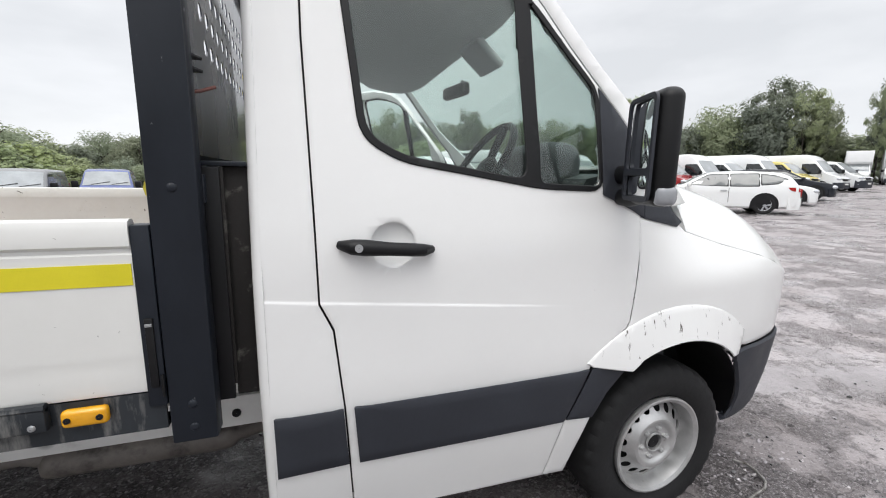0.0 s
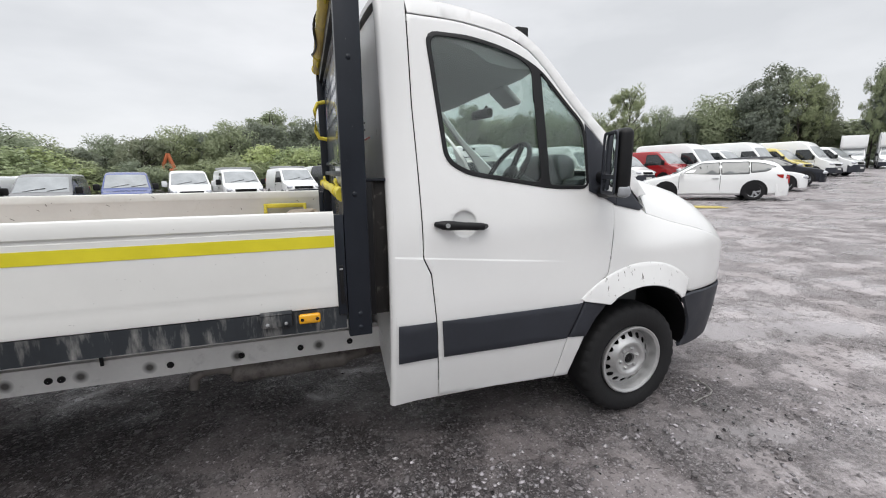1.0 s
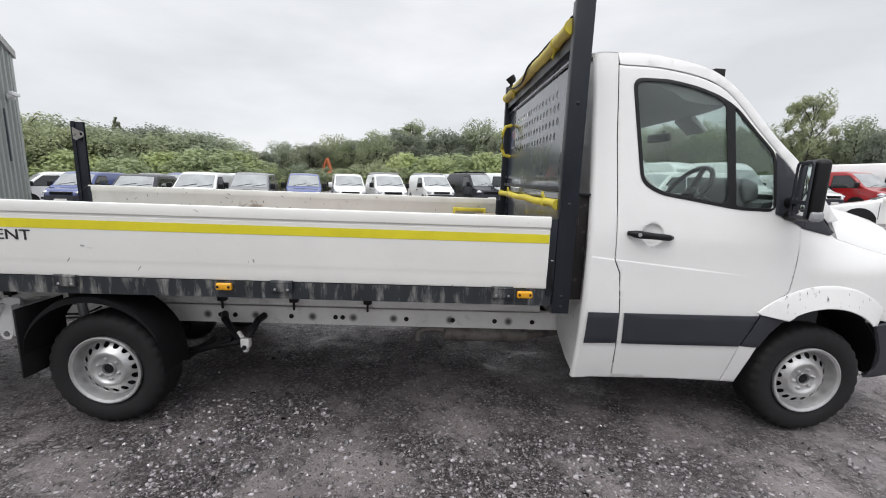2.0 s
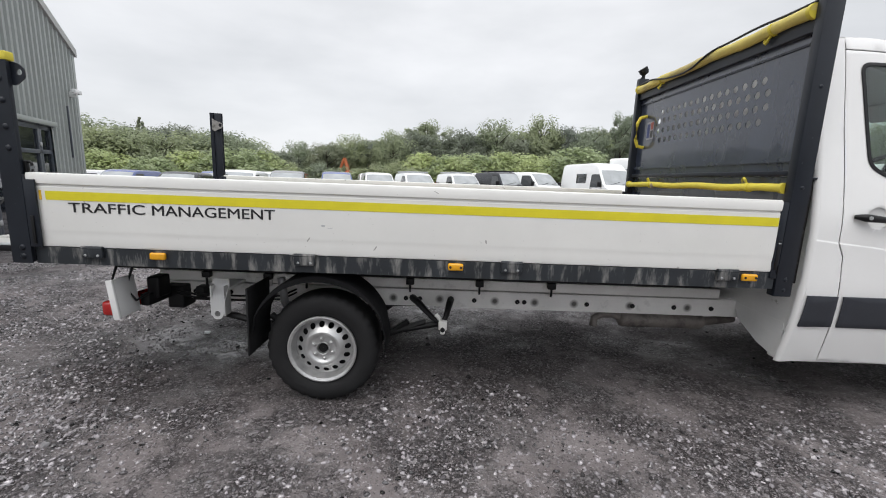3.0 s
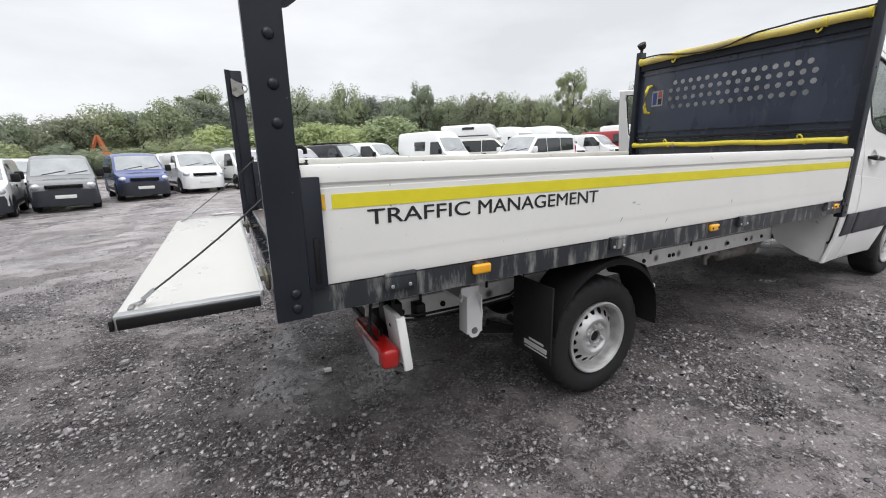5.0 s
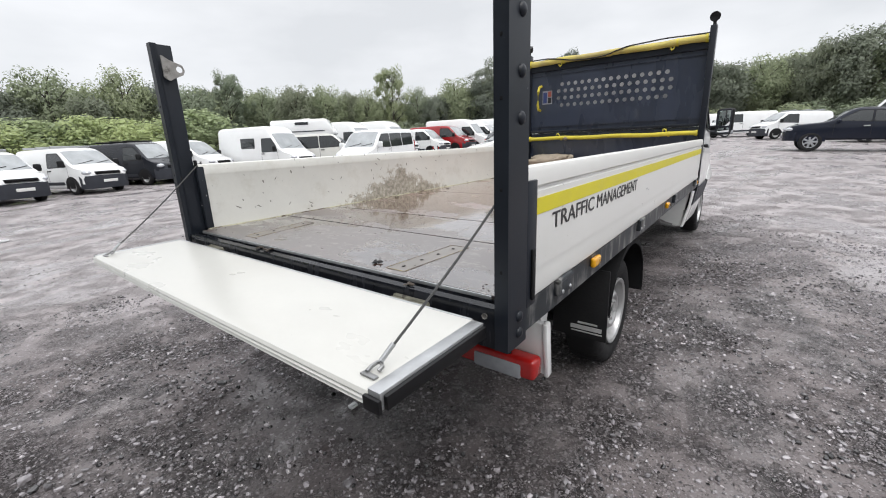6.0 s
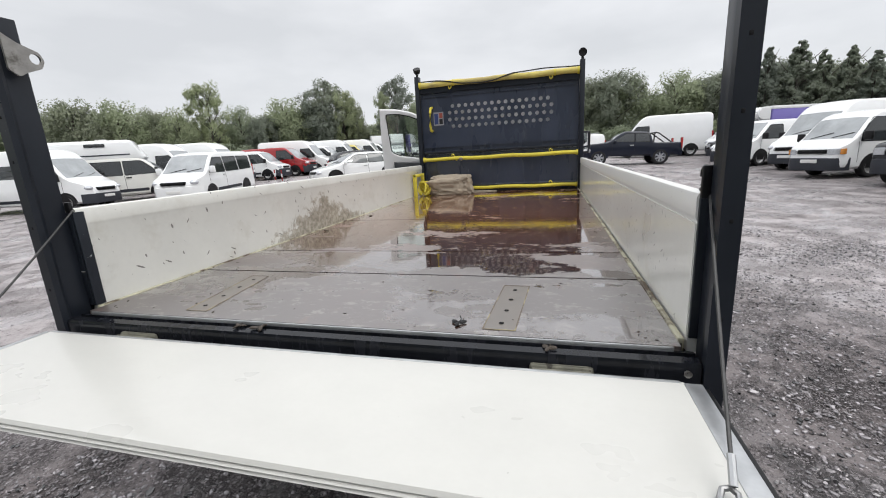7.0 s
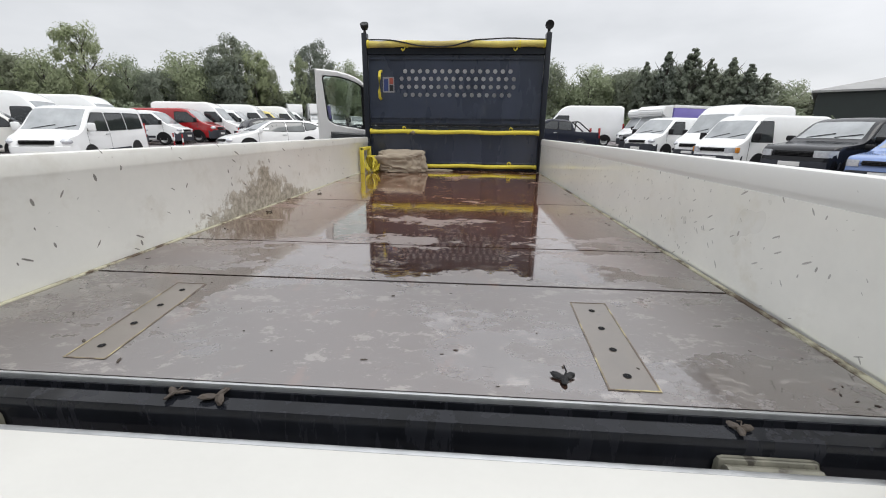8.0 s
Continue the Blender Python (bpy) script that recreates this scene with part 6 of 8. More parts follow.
# ---- bent rod lying by the front wheel ----
rod = tube(bmesh.new(), [(2.19, 1.45, 0.034), (2.225, 1.41, 0.034), (2.222, 1.36, 0.035), (2.19, 1.29, 0.034), (2.14, 1.262, 0.033), (2.07, 1.25, 0.033), (1.96, 1.23, 0.032)], 0.006, 8)
for v in rod.verts:
    v.co.z += ground_z(v.co.x, v.co.y) - 0.022
tagged(part("bent_rod", rod, WEATHERED), "short bent grey steel rod lying on the gravel", "rod")

# ---- loose things on the bed ----
for k, (x0, x1, y0, y1, skew) in enumerate(((-4.39, -3.975, 2.725, 2.815, 0.06), (-4.405, -4.01, 1.65, 1.745, -0.02))):
    pm, _ = flat(rounded([(x0, y0 - skew * 0), (x1, y0 + skew), (x1, y1 + skew), (x0, y1)], 0.006, 2))
    for v in pm.verts:
        v.co.z = 0.9778
    solid(pm, 0.001, Vector((0, 0, 1)))
    pt = part("worn_patch", pm, PATCHED, truck, "bare worn patch with bolt holes")
    ring = [(x0, y0), (x1, y0 + skew), (x1, y1 + skew), (x0, y1)]
    eb, _ = flat(ring, (offset_loop(ring, 0.0032),))
    for v in eb.verts:
        v.co.z = 0.9790 + 0.0002 * noise.noise(v.co * 30)
    part("sealant_line", solid(eb, 0.0008, Vector((0, 0, 1))), material("old_sealant", (0.40, 0.34, 0.19), 0.5, var=0.3, scale=30, spot=(0.13, 0.10, 0.078), spot_scale=7, spot_at=0.42, spot_soft=0.10), pt, "thin pale line of old sealant")
    for j in range(4):
        u = 0.12 + 0.25 * j
        bm = lathe(bmesh.new(), [(0.001, -0.0004), (0.0075, -0.0004), (0.008, 0)], Matrix.Translation((x0 + (x1 - x0) * u, (y0 + y1) / 2 + skew * u, 0.9788)) @ Matrix.Rotation(radians(-90), 4, "X"), 10)
        part("bolt_hole", bm, MATT, pt)


def cloth_lump(name, c, size, seed, mat, label, category, rough_amp=0.22, peak=0.0):
    bm = bmesh.new()
    bmesh.ops.create_icosphere(bm, subdivisions=5, radius=1.0)
    for v in bm.verts:
        p = v.co.copy()
        q = Vector((math.copysign(abs(p.x) ** 0.6, p.x), math.copysign(abs(p.y) ** 0.6, p.y), math.copysign(abs(p.z) ** 0.7, p.z)))
        n1 = noise.noise(p * 1.6 + Vector((seed, 0, 0)))
        n2 = 1 - abs(noise.noise(p * 3.2 + Vector((0, seed, 0)))) * 2
        n3 = 1 - abs(noise.noise(p * 6.5 + Vector((seed, seed, 0)))) * 2
        q *= 1 + rough_amp * n1 + 0.12 * n2 + 0.045 * n3
        q.z += peak * max(0.0, -p.y * 0.8 + p.x * 0.5) ** 3 * max(0.0, p.z + 0.2)
        v.co = Vector((c[0] + q.x * size[0], c[1] + q.y * size[1], c[2] + max(-0.9, q.z) * size[2]))
    low = min(v.co.z for v in bm.verts)
    for v in bm.verts:
        v.co.z += 0.9785 - low
    ob = part(name, bm, mat, None, label, angle=50)
    return tagged(ob, label, category)


cloth_lump("sack", (-0.40, 2.80, 1.1), (0.17, 0.25, 0.115), 3.1, SACK, "crumpled beige sackcloth bundle against the headboard", "sack", 0.3, 1.1)
cloth_lump("rag", (-0.33, 2.42, 1.0), (0.05, 0.16, 0.012), 8.4, SACK, "flat beige rag on the wet floor", "rag", 0.3)
frame_t = thing("handle_stand", "yellow metal handle frame standing behind a sack", "frame")
fb = bmesh.new()
box(fb, -0.68, -0.34, 3.165, 3.20, 1.215, 1.25, 0.006)
part("top_bar", fb, YELLOW, frame_t)
for x in (-0.68, -0.365):
    part("upright", boxed(x, x + 0.025, 3.16, 3.205, 0.9785, 1.25, 0.005), YELLOW, frame_t)
strap = thing("ratchet_strap", "bundled yellow ratchet strap on the bed", "strap")
for k in range(7):
    c = Vector((-0.60 + 0.01 * k, 3.12 - 0.008 * k, 1.073 - 0.002 * (k % 3)))
    part("strap_loop", tube(bmesh.new(), [c + Vector((0.02 * math.sin(3 * q + k), (0.045 - 0.004 * (k % 3)) * math.cos(q), (0.085 - 0.006 * (k % 2)) * math.sin(q))) for q in [2 * math.pi * i / 14 for i in range(14)]], 0.009, 6, closed=True), YELLOW, strap)
part("ratchet", boxed(-0.60, -0.54, 3.09, 3.13, 0.9785, 1.01, 0.006), STEEL, strap)
WITHER = material("withered_leaf", (0.055, 0.042, 0.032), 0.7, var=0.3, scale=60)
for (x, y, s, k) in ((-4.378, 1.82, 0.012, 1), (-4.47, 2.52, 0.011, 5), (-4.475, 2.44, 0.014, 6), (-4.48, 1.56, 0.010, 7), (-2.2, 3.1, 0.009, 9), (-2.9, 3.12, 0.010, 4)):
    bm = bmesh.new()
    for j in range(3):
        q = j * 2.1 + k
        m = Matrix.Translation((x + s * 0.8 * math.cos(q), y + s * 1.1 * math.sin(q), 0.985)) @ Matrix.Rotation(q, 4, "Z") @ Matrix.Rotation(0.5 * j - 0.4, 4, "X") @ Matrix.Diagonal((s * 1.1, s * 0.55, s * 0.3, 1))
        r = bmesh.ops.create_icosphere(bm, subdivisions=3, radius=1.0)
        for v in r["verts"]:
            v.co = m @ (v.co * (1 + 0.35 * noise.noise(v.co * 2.2 + Vector((k, j, 0)))))
    tube(bm, [(x, y, 0.985), (x + s, y - s * 0.6, 0.99), (x + s * 1.5, y - s * 0.2, 1.0 if k == 1 else 0.987)], s * 0.13, 5)
    low = min(v.co.z for v in bm.verts)
    zf = 0.9775 if x > -4.44 else 0.9665
    for v in bm.verts:
        v.co.z += zf - low
    tagged(part("dead_leaf", bm, WITHER if k != 1 else BLACK), "shrivelled dark leaf scrap on the truck bed", "debris")


def floor_grit():
    """Crumbs of bark and grit lying on the wet boards, thickest towards the tail."""
    rng = np.random.default_rng(12)
    bm = bmesh.new()
    for i in range(90):
        x, y = -4.42 + 3.4 * rng.random() ** 1.8, rng.uniform(1.29, 3.16)
        if i % 3 == 0:
            y = 3.17 - 0.06 * rng.random() if i % 2 else 1.285 + 0.05 * rng.random()
        s = 0.0016 + 0.0032 * rng.random() ** 2
        bmesh.ops.create_icosphere(bm, subdivisions=1, radius=1.0, matrix=Matrix.Translation((x, y, 0.9772 + s * 0.3)) @ Matrix.Rotation(rng.uniform(0, 6.28), 4, "Z") @ Matrix.Diagonal((s * rng.uniform(1, 3.2), s * 0.8, s * 0.35, 1)))
    tagged(part("floor_grit", bm, WITHER), "dark crumbs of bark and grit on the truck bed", "debris", kind="stuff")


floor_grit()


# ---- parked vehicles ----
CAR_GLASS = material("vehicle_glass", (0.020, 0.024, 0.026), 0.06, var=0.1, scale=3, spec=0.8)
# SCREEN and TINTED carry the reflected sky as grey base colour, SCREEN mist too
SCREEN = material("misted_sky_sheen_screen", (0.30, 0.32, 0.33), 0.07, var=0.22, scale=1.6, spec=0.9)
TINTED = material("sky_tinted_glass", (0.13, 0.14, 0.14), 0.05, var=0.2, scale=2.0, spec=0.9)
LAMP_GLASS = material("headlamp_glass", (0.55, 0.57, 0.60), 0.12, metal=0.3, var=0.2, scale=20, coat=0.6)
VAN_AMBER = material("van_indicator", (0.55, 0.22, 0.04), 0.2, coat=0.5)
PLATE = material("plate_white", (0.7, 0.7, 0.68), 0.4, var=0.03)
PLATE_Y = material("plate_yellow", (0.62, 0.5, 0.08), 0.4, var=0.03)
ALLOY = material("alloy_wheel", (0.42, 0.43, 0.45), 0.3, metal=0.6, var=0.1, scale=12)
PAINTS = {}


def paint(name, color, rough=0.2):
    if name not in PAINTS:
        PAINTS[name] = material(name + "_car_paint", color, rough, var=0.03, scale=1.5, coat=0.5 if sum(color) > 0.2 else 0.1, spec=0.5 if sum(color) > 0.2 else 0.3, spot=tuple(c * 0.6 for c in color), spot_scale=30, spot_at=0.74)
    return PAINTS[name]


COLORS = {"navy": (0.010, 0.013, 0.024), "white": (0.78, 0.79, 0.79), "dark": (0.018, 0.020, 0.026), "grey": (0.16, 0.165, 0.17), "blue": (0.045, 0.07, 0.22), "red": (0.30, 0.012, 0.015),
          "black": (0.010, 0.011, 0.014), "yellow": (0.62, 0.52, 0.16), "sky_blue": (0.18, 0.27, 0.52), "purple": (0.16, 0.13, 0.42), "pale": (0.70, 0.70, 0.66)}

_tw = lathe(bmesh.new(), [(0.20, 0.0), (0.22, -0.02), (0.28, -0.025), (0.32, -0.005), (0.325, 0.03), (0.325, 0.17), (0.30, 0.20), (0.2, 0.2)], Matrix(), 28)
FAR_TYRE = finish(_tw, "tyre", RUBBER, 30)
_rw = lathe(bmesh.new(), [(0.001, -0.004), (0.05, -0.008), (0.06, 0.0), (0.15, 0.012), (0.17, -0.008), (0.203, -0.016), (0.206, 0.01), (0.2, 0.05)], Matrix(), 24)
for k in range(8):
    q = 2 * math.pi * k / 8
    box(_rw, -0.015, 0.015, -0.003, 0.02, -0.032, 0.032, 0.0, m=Matrix.Rotation(q, 4, "Y") @ Matrix.Translation((0.115, 0, 0)))
FAR_RIM = finish(_rw, "rim", SILVER, 30)
_sp = bmesh.new()
for k in range(7):
    q = 2 * math.pi * k / 7
    box(_sp, 0.02, 0.2, -0.014, 0.012, -0.030, 0.030, 0.006, m=Matrix.Rotation(q, 4, "Y"))
lathe(_sp, [(0.001, -0.018), (0.05, -0.016), (0.055, 0.0)], Matrix(), 16)
lathe(_sp, [(0.188, 0.03), (0.19, -0.012), (0.206, -0.018), (0.207, 0.02)], Matrix(), 28)
FAR_ALLOY = finish(_sp, "rim", ALLOY, 30)
_wb = lathe(bmesh.new(), [(0.001, 0.03), (0.19, 0.03), (0.19, 0.05), (0.001, 0.05)], Matrix(), 16)
FAR_HUB = finish(_wb, "wheel_backing", BLACK, 30)


class Shape:
    """The skin of a vehicle: top line and half width along its length, straight sides to the belt, leaning in above."""

    def __init__(self, top, width, belt, z0, lean):
        self.top, self.wid, self.belt, self.z0, self.lean = interp(top), interp(width), belt, z0, lean
        self.x0, self.x1 = top[0][0], top[-1][0]

    def ring(self, x):
        zt, w = self.top(x), self.wid(x)
        zb = min(self.belt, zt - 0.10)
        rise = max(0.0, zt - zb)
        wt = w - self.lean * rise
        z0 = self.z0
        return [(w * 0.90, z0), (w * 0.985, z0 + 0.07), (w, z0 + 0.28 * (zb - z0)), (w * 1.0, z0 + 0.7 * (zb - z0)), (w * 0.99, zb), (w * 0.99 * 0.5 + wt * 0.5, zb + 0.5 * rise),
                (wt, zt - min(0.10, 0.35 * rise)), (wt - 0.03, zt - min(0.045, 0.2 * rise)), (wt - 0.10, zt - min(0.015, 0.08 * rise)), (wt * 0.45, zt), (0.0, zt + 0.006)]

    def half(self, x, z):
        r = self.ring(x)
        for (wa, za), (wb, zb) in zip(r, r[1:]):
            if za <= z <= zb:
                return wa + (wb - wa) * (z - za) / max(1e-6, zb - za)
        return r[0][0] if z < r[0][1] else r[-3][0]

    def height(self, x, y):
        r = self.ring(x)
        y = abs(y)
        for (wa, za), (wb, zb) in list(zip(r, r[1:]))[::-1]:
            if wb <= y <= wa:
                return zb + (za - zb) * (y - wb) / max(1e-6, wa - wb)
        return r[5][1]

    def body(self, n=44):
        bm = bmesh.new()
        rows = []
        for i in range(n + 1):
            u = i / n
            x = self.x0 + (self.x1 - self.x0) * (u + 0.075 * math.sin(2 * math.pi * u) * -1)
            r = self.ring(x)
            pts = [(-w, z) for w, z in r] + [(w, z) for w, z in r[-2::-1]]
            rows.append([bm.verts.new((x, y, z)) for y, z in pts])
        k = len(rows[0])
        for p, q in zip(rows, rows[1:]):
            for j in range(k - 1):
                bm.faces.new((p[j], p[j + 1], q[j + 1], q[j]))
            bm.faces.new((p[k - 1], p[0], q[0], q[k - 1]))
        bm.faces.new(rows[0])
        bm.faces.new(rows[-1][::-1])
        return bm

    def side_sheet(self, outline, sd, out=0.006, step=0.25, thick=0.01):
        bm, _ = flat(rounded(outline, 0.05, 3), (), step)
        for v in bm.verts:
            x, z = v.co.x, v.co.y
            v.co = Vector((x, sd * (self.half(x, z) + out), z))
        return solid(bm, thick, Vector((0, sd, 0)))

    def top_sheet(self, xa, xb, wa, wb, out=0.008, thick=0.01):
        """A pane on the slope of the top line between two stations, with its half widths."""
        bm = bmesh.new()
        rows = []
        for i in range(9):
            u = i / 8
            x, w = xa + (xb - xa) * u, wa + (wb - wa) * u
            rows.append([bm.verts.new((x, w * (-1 + 2 * j / 8), self.height(x, w * (-1 + 2 * j / 8)) + out)) for j in range(9)])
        for p, q in zip(rows, rows[1:]):
            for j in range(8):
                bm.faces.new((p[j], p[j + 1], q[j + 1], q[j]))
        return solid(bm, thick, Vector((0, 0, 1)))


# top line, half widths, belt, underside, lean, wheel stations, wheel scale, glass side panes, windscreen (x range, half widths)
KINDS = {
    "small_van": dict(top=[(-2.2, 0.9), (-2.19, 1.5), (-2.1, 1.74), (-1.9, 1.80), (0.3, 1.82), (0.62, 1.76), (0.8, 1.66), (1.45, 1.14), (1.55, 1.08), (2.0, 0.96), (2.14, 0.84), (2.2, 0.62)],
                      width=[(-2.2, 0.82), (-2.0, 0.87), (1.3, 0.87), (1.8, 0.84), (2.08, 0.74), (2.2, 0.58)], belt=1.05, z0=0.24, lean=0.17, axles=(-1.35, 1.33), ws=0.97,
                      panes=[[(0.02, 1.60), (0.66, 1.60), (1.02, 1.30), (1.16, 1.10), (0.02, 1.07)]], rear_panes=[], screen=(0.74, 1.42, 0.68, 0.76), grille=0.79, bump=0.48),
    "mid_van": dict(top=[(-2.4, 0.95), (-2.39, 1.6), (-2.3, 1.86), (-2.1, 1.92), (0.5, 1.94), (0.85, 1.88), (1.0, 1.80), (1.72, 1.16), (1.85, 1.10), (2.25, 0.97), (2.38, 0.84), (2.44, 0.62)],
                    width=[(-2.4, 0.88), (-2.2, 0.92), (1.5, 0.92), (2.0, 0.90), (2.3, 0.80), (2.44, 0.62)], belt=1.12, z0=0.26, lean=0.15, axles=(-1.45, 1.45), ws=1.0,
                    panes=[[(0.28, 1.70), (0.92, 1.70), (1.28, 1.38), (1.42, 1.16), (0.28, 1.13)]], rear_panes=[[(-0.9, 1.70), (0.18, 1.70), (0.18, 1.14), (-0.9, 1.14)], [(-2.1, 1.68), (-1.0, 1.70), (-1.0, 1.14), (-2.1, 1.16)]], screen=(0.96, 1.68, 0.72, 0.80), grille=0.80, bump=0.46),
    "large_van": dict(top=[(-2.9, 1.0), (-2.89, 2.2), (-2.8, 2.52), (-2.5, 2.60), (0.6, 2.60), (1.0, 2.48), (1.25, 2.26), (2.02, 1.34), (2.15, 1.26), (2.6, 1.08), (2.78, 0.9), (2.86, 0.62)],
                      width=[(-2.9, 0.94), (-2.7, 0.98), (1.8, 0.98), (2.3, 0.94), (2.66, 0.82), (2.86, 0.62)], belt=1.25, z0=0.30, lean=0.11, axles=(-1.75, 1.85), ws=1.07,
                      panes=[[(0.65, 1.92), (1.35, 1.92), (1.68, 1.52), (1.74, 1.26), (0.65, 1.24)]], rear_panes=[], screen=(1.32, 1.98, 0.78, 0.86), grille=0.84),
    "hiace_van": dict(top=[(-2.35, 0.95), (-2.34, 1.65), (-2.25, 1.92), (-2.05, 1.97), (0.9, 1.98), (1.2, 1.90), (1.36, 1.78), (1.95, 1.14), (2.04, 1.08), (2.26, 0.95), (2.34, 0.8), (2.38, 0.6)],
                      width=[(-2.35, 0.84), (-2.2, 0.87), (1.7, 0.87), (2.1, 0.84), (2.3, 0.74), (2.38, 0.6)], belt=1.1, z0=0.28, lean=0.13, axles=(-1.5, 1.25), ws=0.98,
                      panes=[[(0.72, 1.74), (1.30, 1.74), (1.66, 1.30), (1.70, 1.10), (0.72, 1.08)]], rear_panes=[], screen=(1.36, 1.90, 0.70, 0.76), grille=0.80, bump=0.36, square=True),
    "estate_car": dict(top=[(-2.42, 0.55), (-2.40, 0.82), (-2.30, 1.02), (-2.05, 1.32), (-1.7, 1.44), (-0.6, 1.50), (0.1, 1.48), (0.55, 1.34), (1.2, 0.99), (1.35, 0.95), (2.0, 0.82), (2.25, 0.72), (2.38, 0.50)],
                       width=[(-2.42, 0.70), (-2.2, 0.86), (-1.0, 0.92), (1.0, 0.92), (1.7, 0.90), (2.15, 0.78), (2.38, 0.5)], belt=0.93, z0=0.20, lean=0.36, axles=(-1.38, 1.45), ws=1.02,
                       panes=[[(-0.28, 1.38), (0.3, 1.36), (0.95, 1.02), (-0.28, 0.98)], [(-1.18, 1.38), (-0.36, 1.38), (-0.36, 0.98), (-1.18, 0.98)]], rear_panes=[[(-1.98, 1.20), (-1.6, 1.32), (-1.26, 1.36), (-1.26, 1.02), (-1.7, 1.06)]], screen=(0.34, 1.16, 0.58, 0.74), grille=0.6),
    "coupe": dict(top=[(-2.2, 0.5), (-2.18, 0.86), (-2.0, 0.98), (-1.5, 1.08), (-0.8, 1.32), (-0.2, 1.38), (0.3, 1.30), (1.05, 0.97), (1.2, 0.93), (1.9, 0.80), (2.15, 0.70), (2.25, 0.48)],
                  width=[(-2.2, 0.7), (-2.0, 0.86), (-1.0, 0.91), (1.0, 0.9), (1.6, 0.89), (2.05, 0.76), (2.25, 0.5)], belt=0.9, z0=0.18, lean=0.36, axles=(-1.3, 1.38), ws=1.02,
                  panes=[[(-0.75, 1.24), (0.05, 1.27), (0.85, 0.97), (-0.75, 0.96)]], rear_panes=[], screen=(0.25, 1.0, 0.55, 0.72), grille=0.56),
    "suv": dict(top=[(-2.25, 0.7), (-2.24, 1.3), (-2.12, 1.62), (-1.9, 1.72), (0.0, 1.76), (0.35, 1.70), (0.5, 1.62), (1.05, 1.20), (1.15, 1.15), (2.0, 1.04), (2.16, 0.95), (2.24, 0.62)],
                width=[(-2.25, 0.84), (-2.1, 0.89), (1.4, 0.89), (1.95, 0.87), (2.16, 0.80), (2.24, 0.68)], belt=1.12, z0=0.34, lean=0.2, axles=(-1.3, 1.4), ws=1.12,
                panes=[[(-0.25, 1.60), (0.36, 1.60), (0.85, 1.20), (-0.25, 1.17)], [(-1.2, 1.60), (-0.34, 1.60), (-0.34, 1.17), (-1.2, 1.17)], [(-2.0, 1.56), (-1.3, 1.60), (-1.3, 1.17), (-2.0, 1.19)]], rear_panes=[], screen=(0.46, 1.02, 0.64, 0.74), grille=0.84, bump=0.34, square=True),
    "pickup": dict(top=[(-2.6, 0.75), (-2.58, 1.10), (-2.5, 1.15), (-1.25, 1.16), (-1.16, 1.20), (-1.02, 1.64), (-0.82, 1.76), (0.05, 1.81), (0.36, 1.74), (1.02, 1.30), (1.18, 1.24), (2.10, 1.14), (2.42, 1.02), (2.52, 0.64)],
                   width=[(-2.6, 0.86), (-2.4, 0.91), (1.6, 0.91), (2.2, 0.86), (2.42, 0.76), (2.52, 0.6)], belt=1.16, z0=0.48, lean=0.24, axles=(-1.55, 1.58), ws=1.26,
                   panes=[[(-0.20, 1.66), (0.20, 1.65), (0.84, 1.27), (-0.20, 1.23)], [(-0.92, 1.62), (-0.28, 1.66), (-0.28, 1.23), (-0.98, 1.22)]], rear_panes=[], screen=(0.40, 1.02, 0.6, 0.74), grille=0.80),
}
MESHES = {}


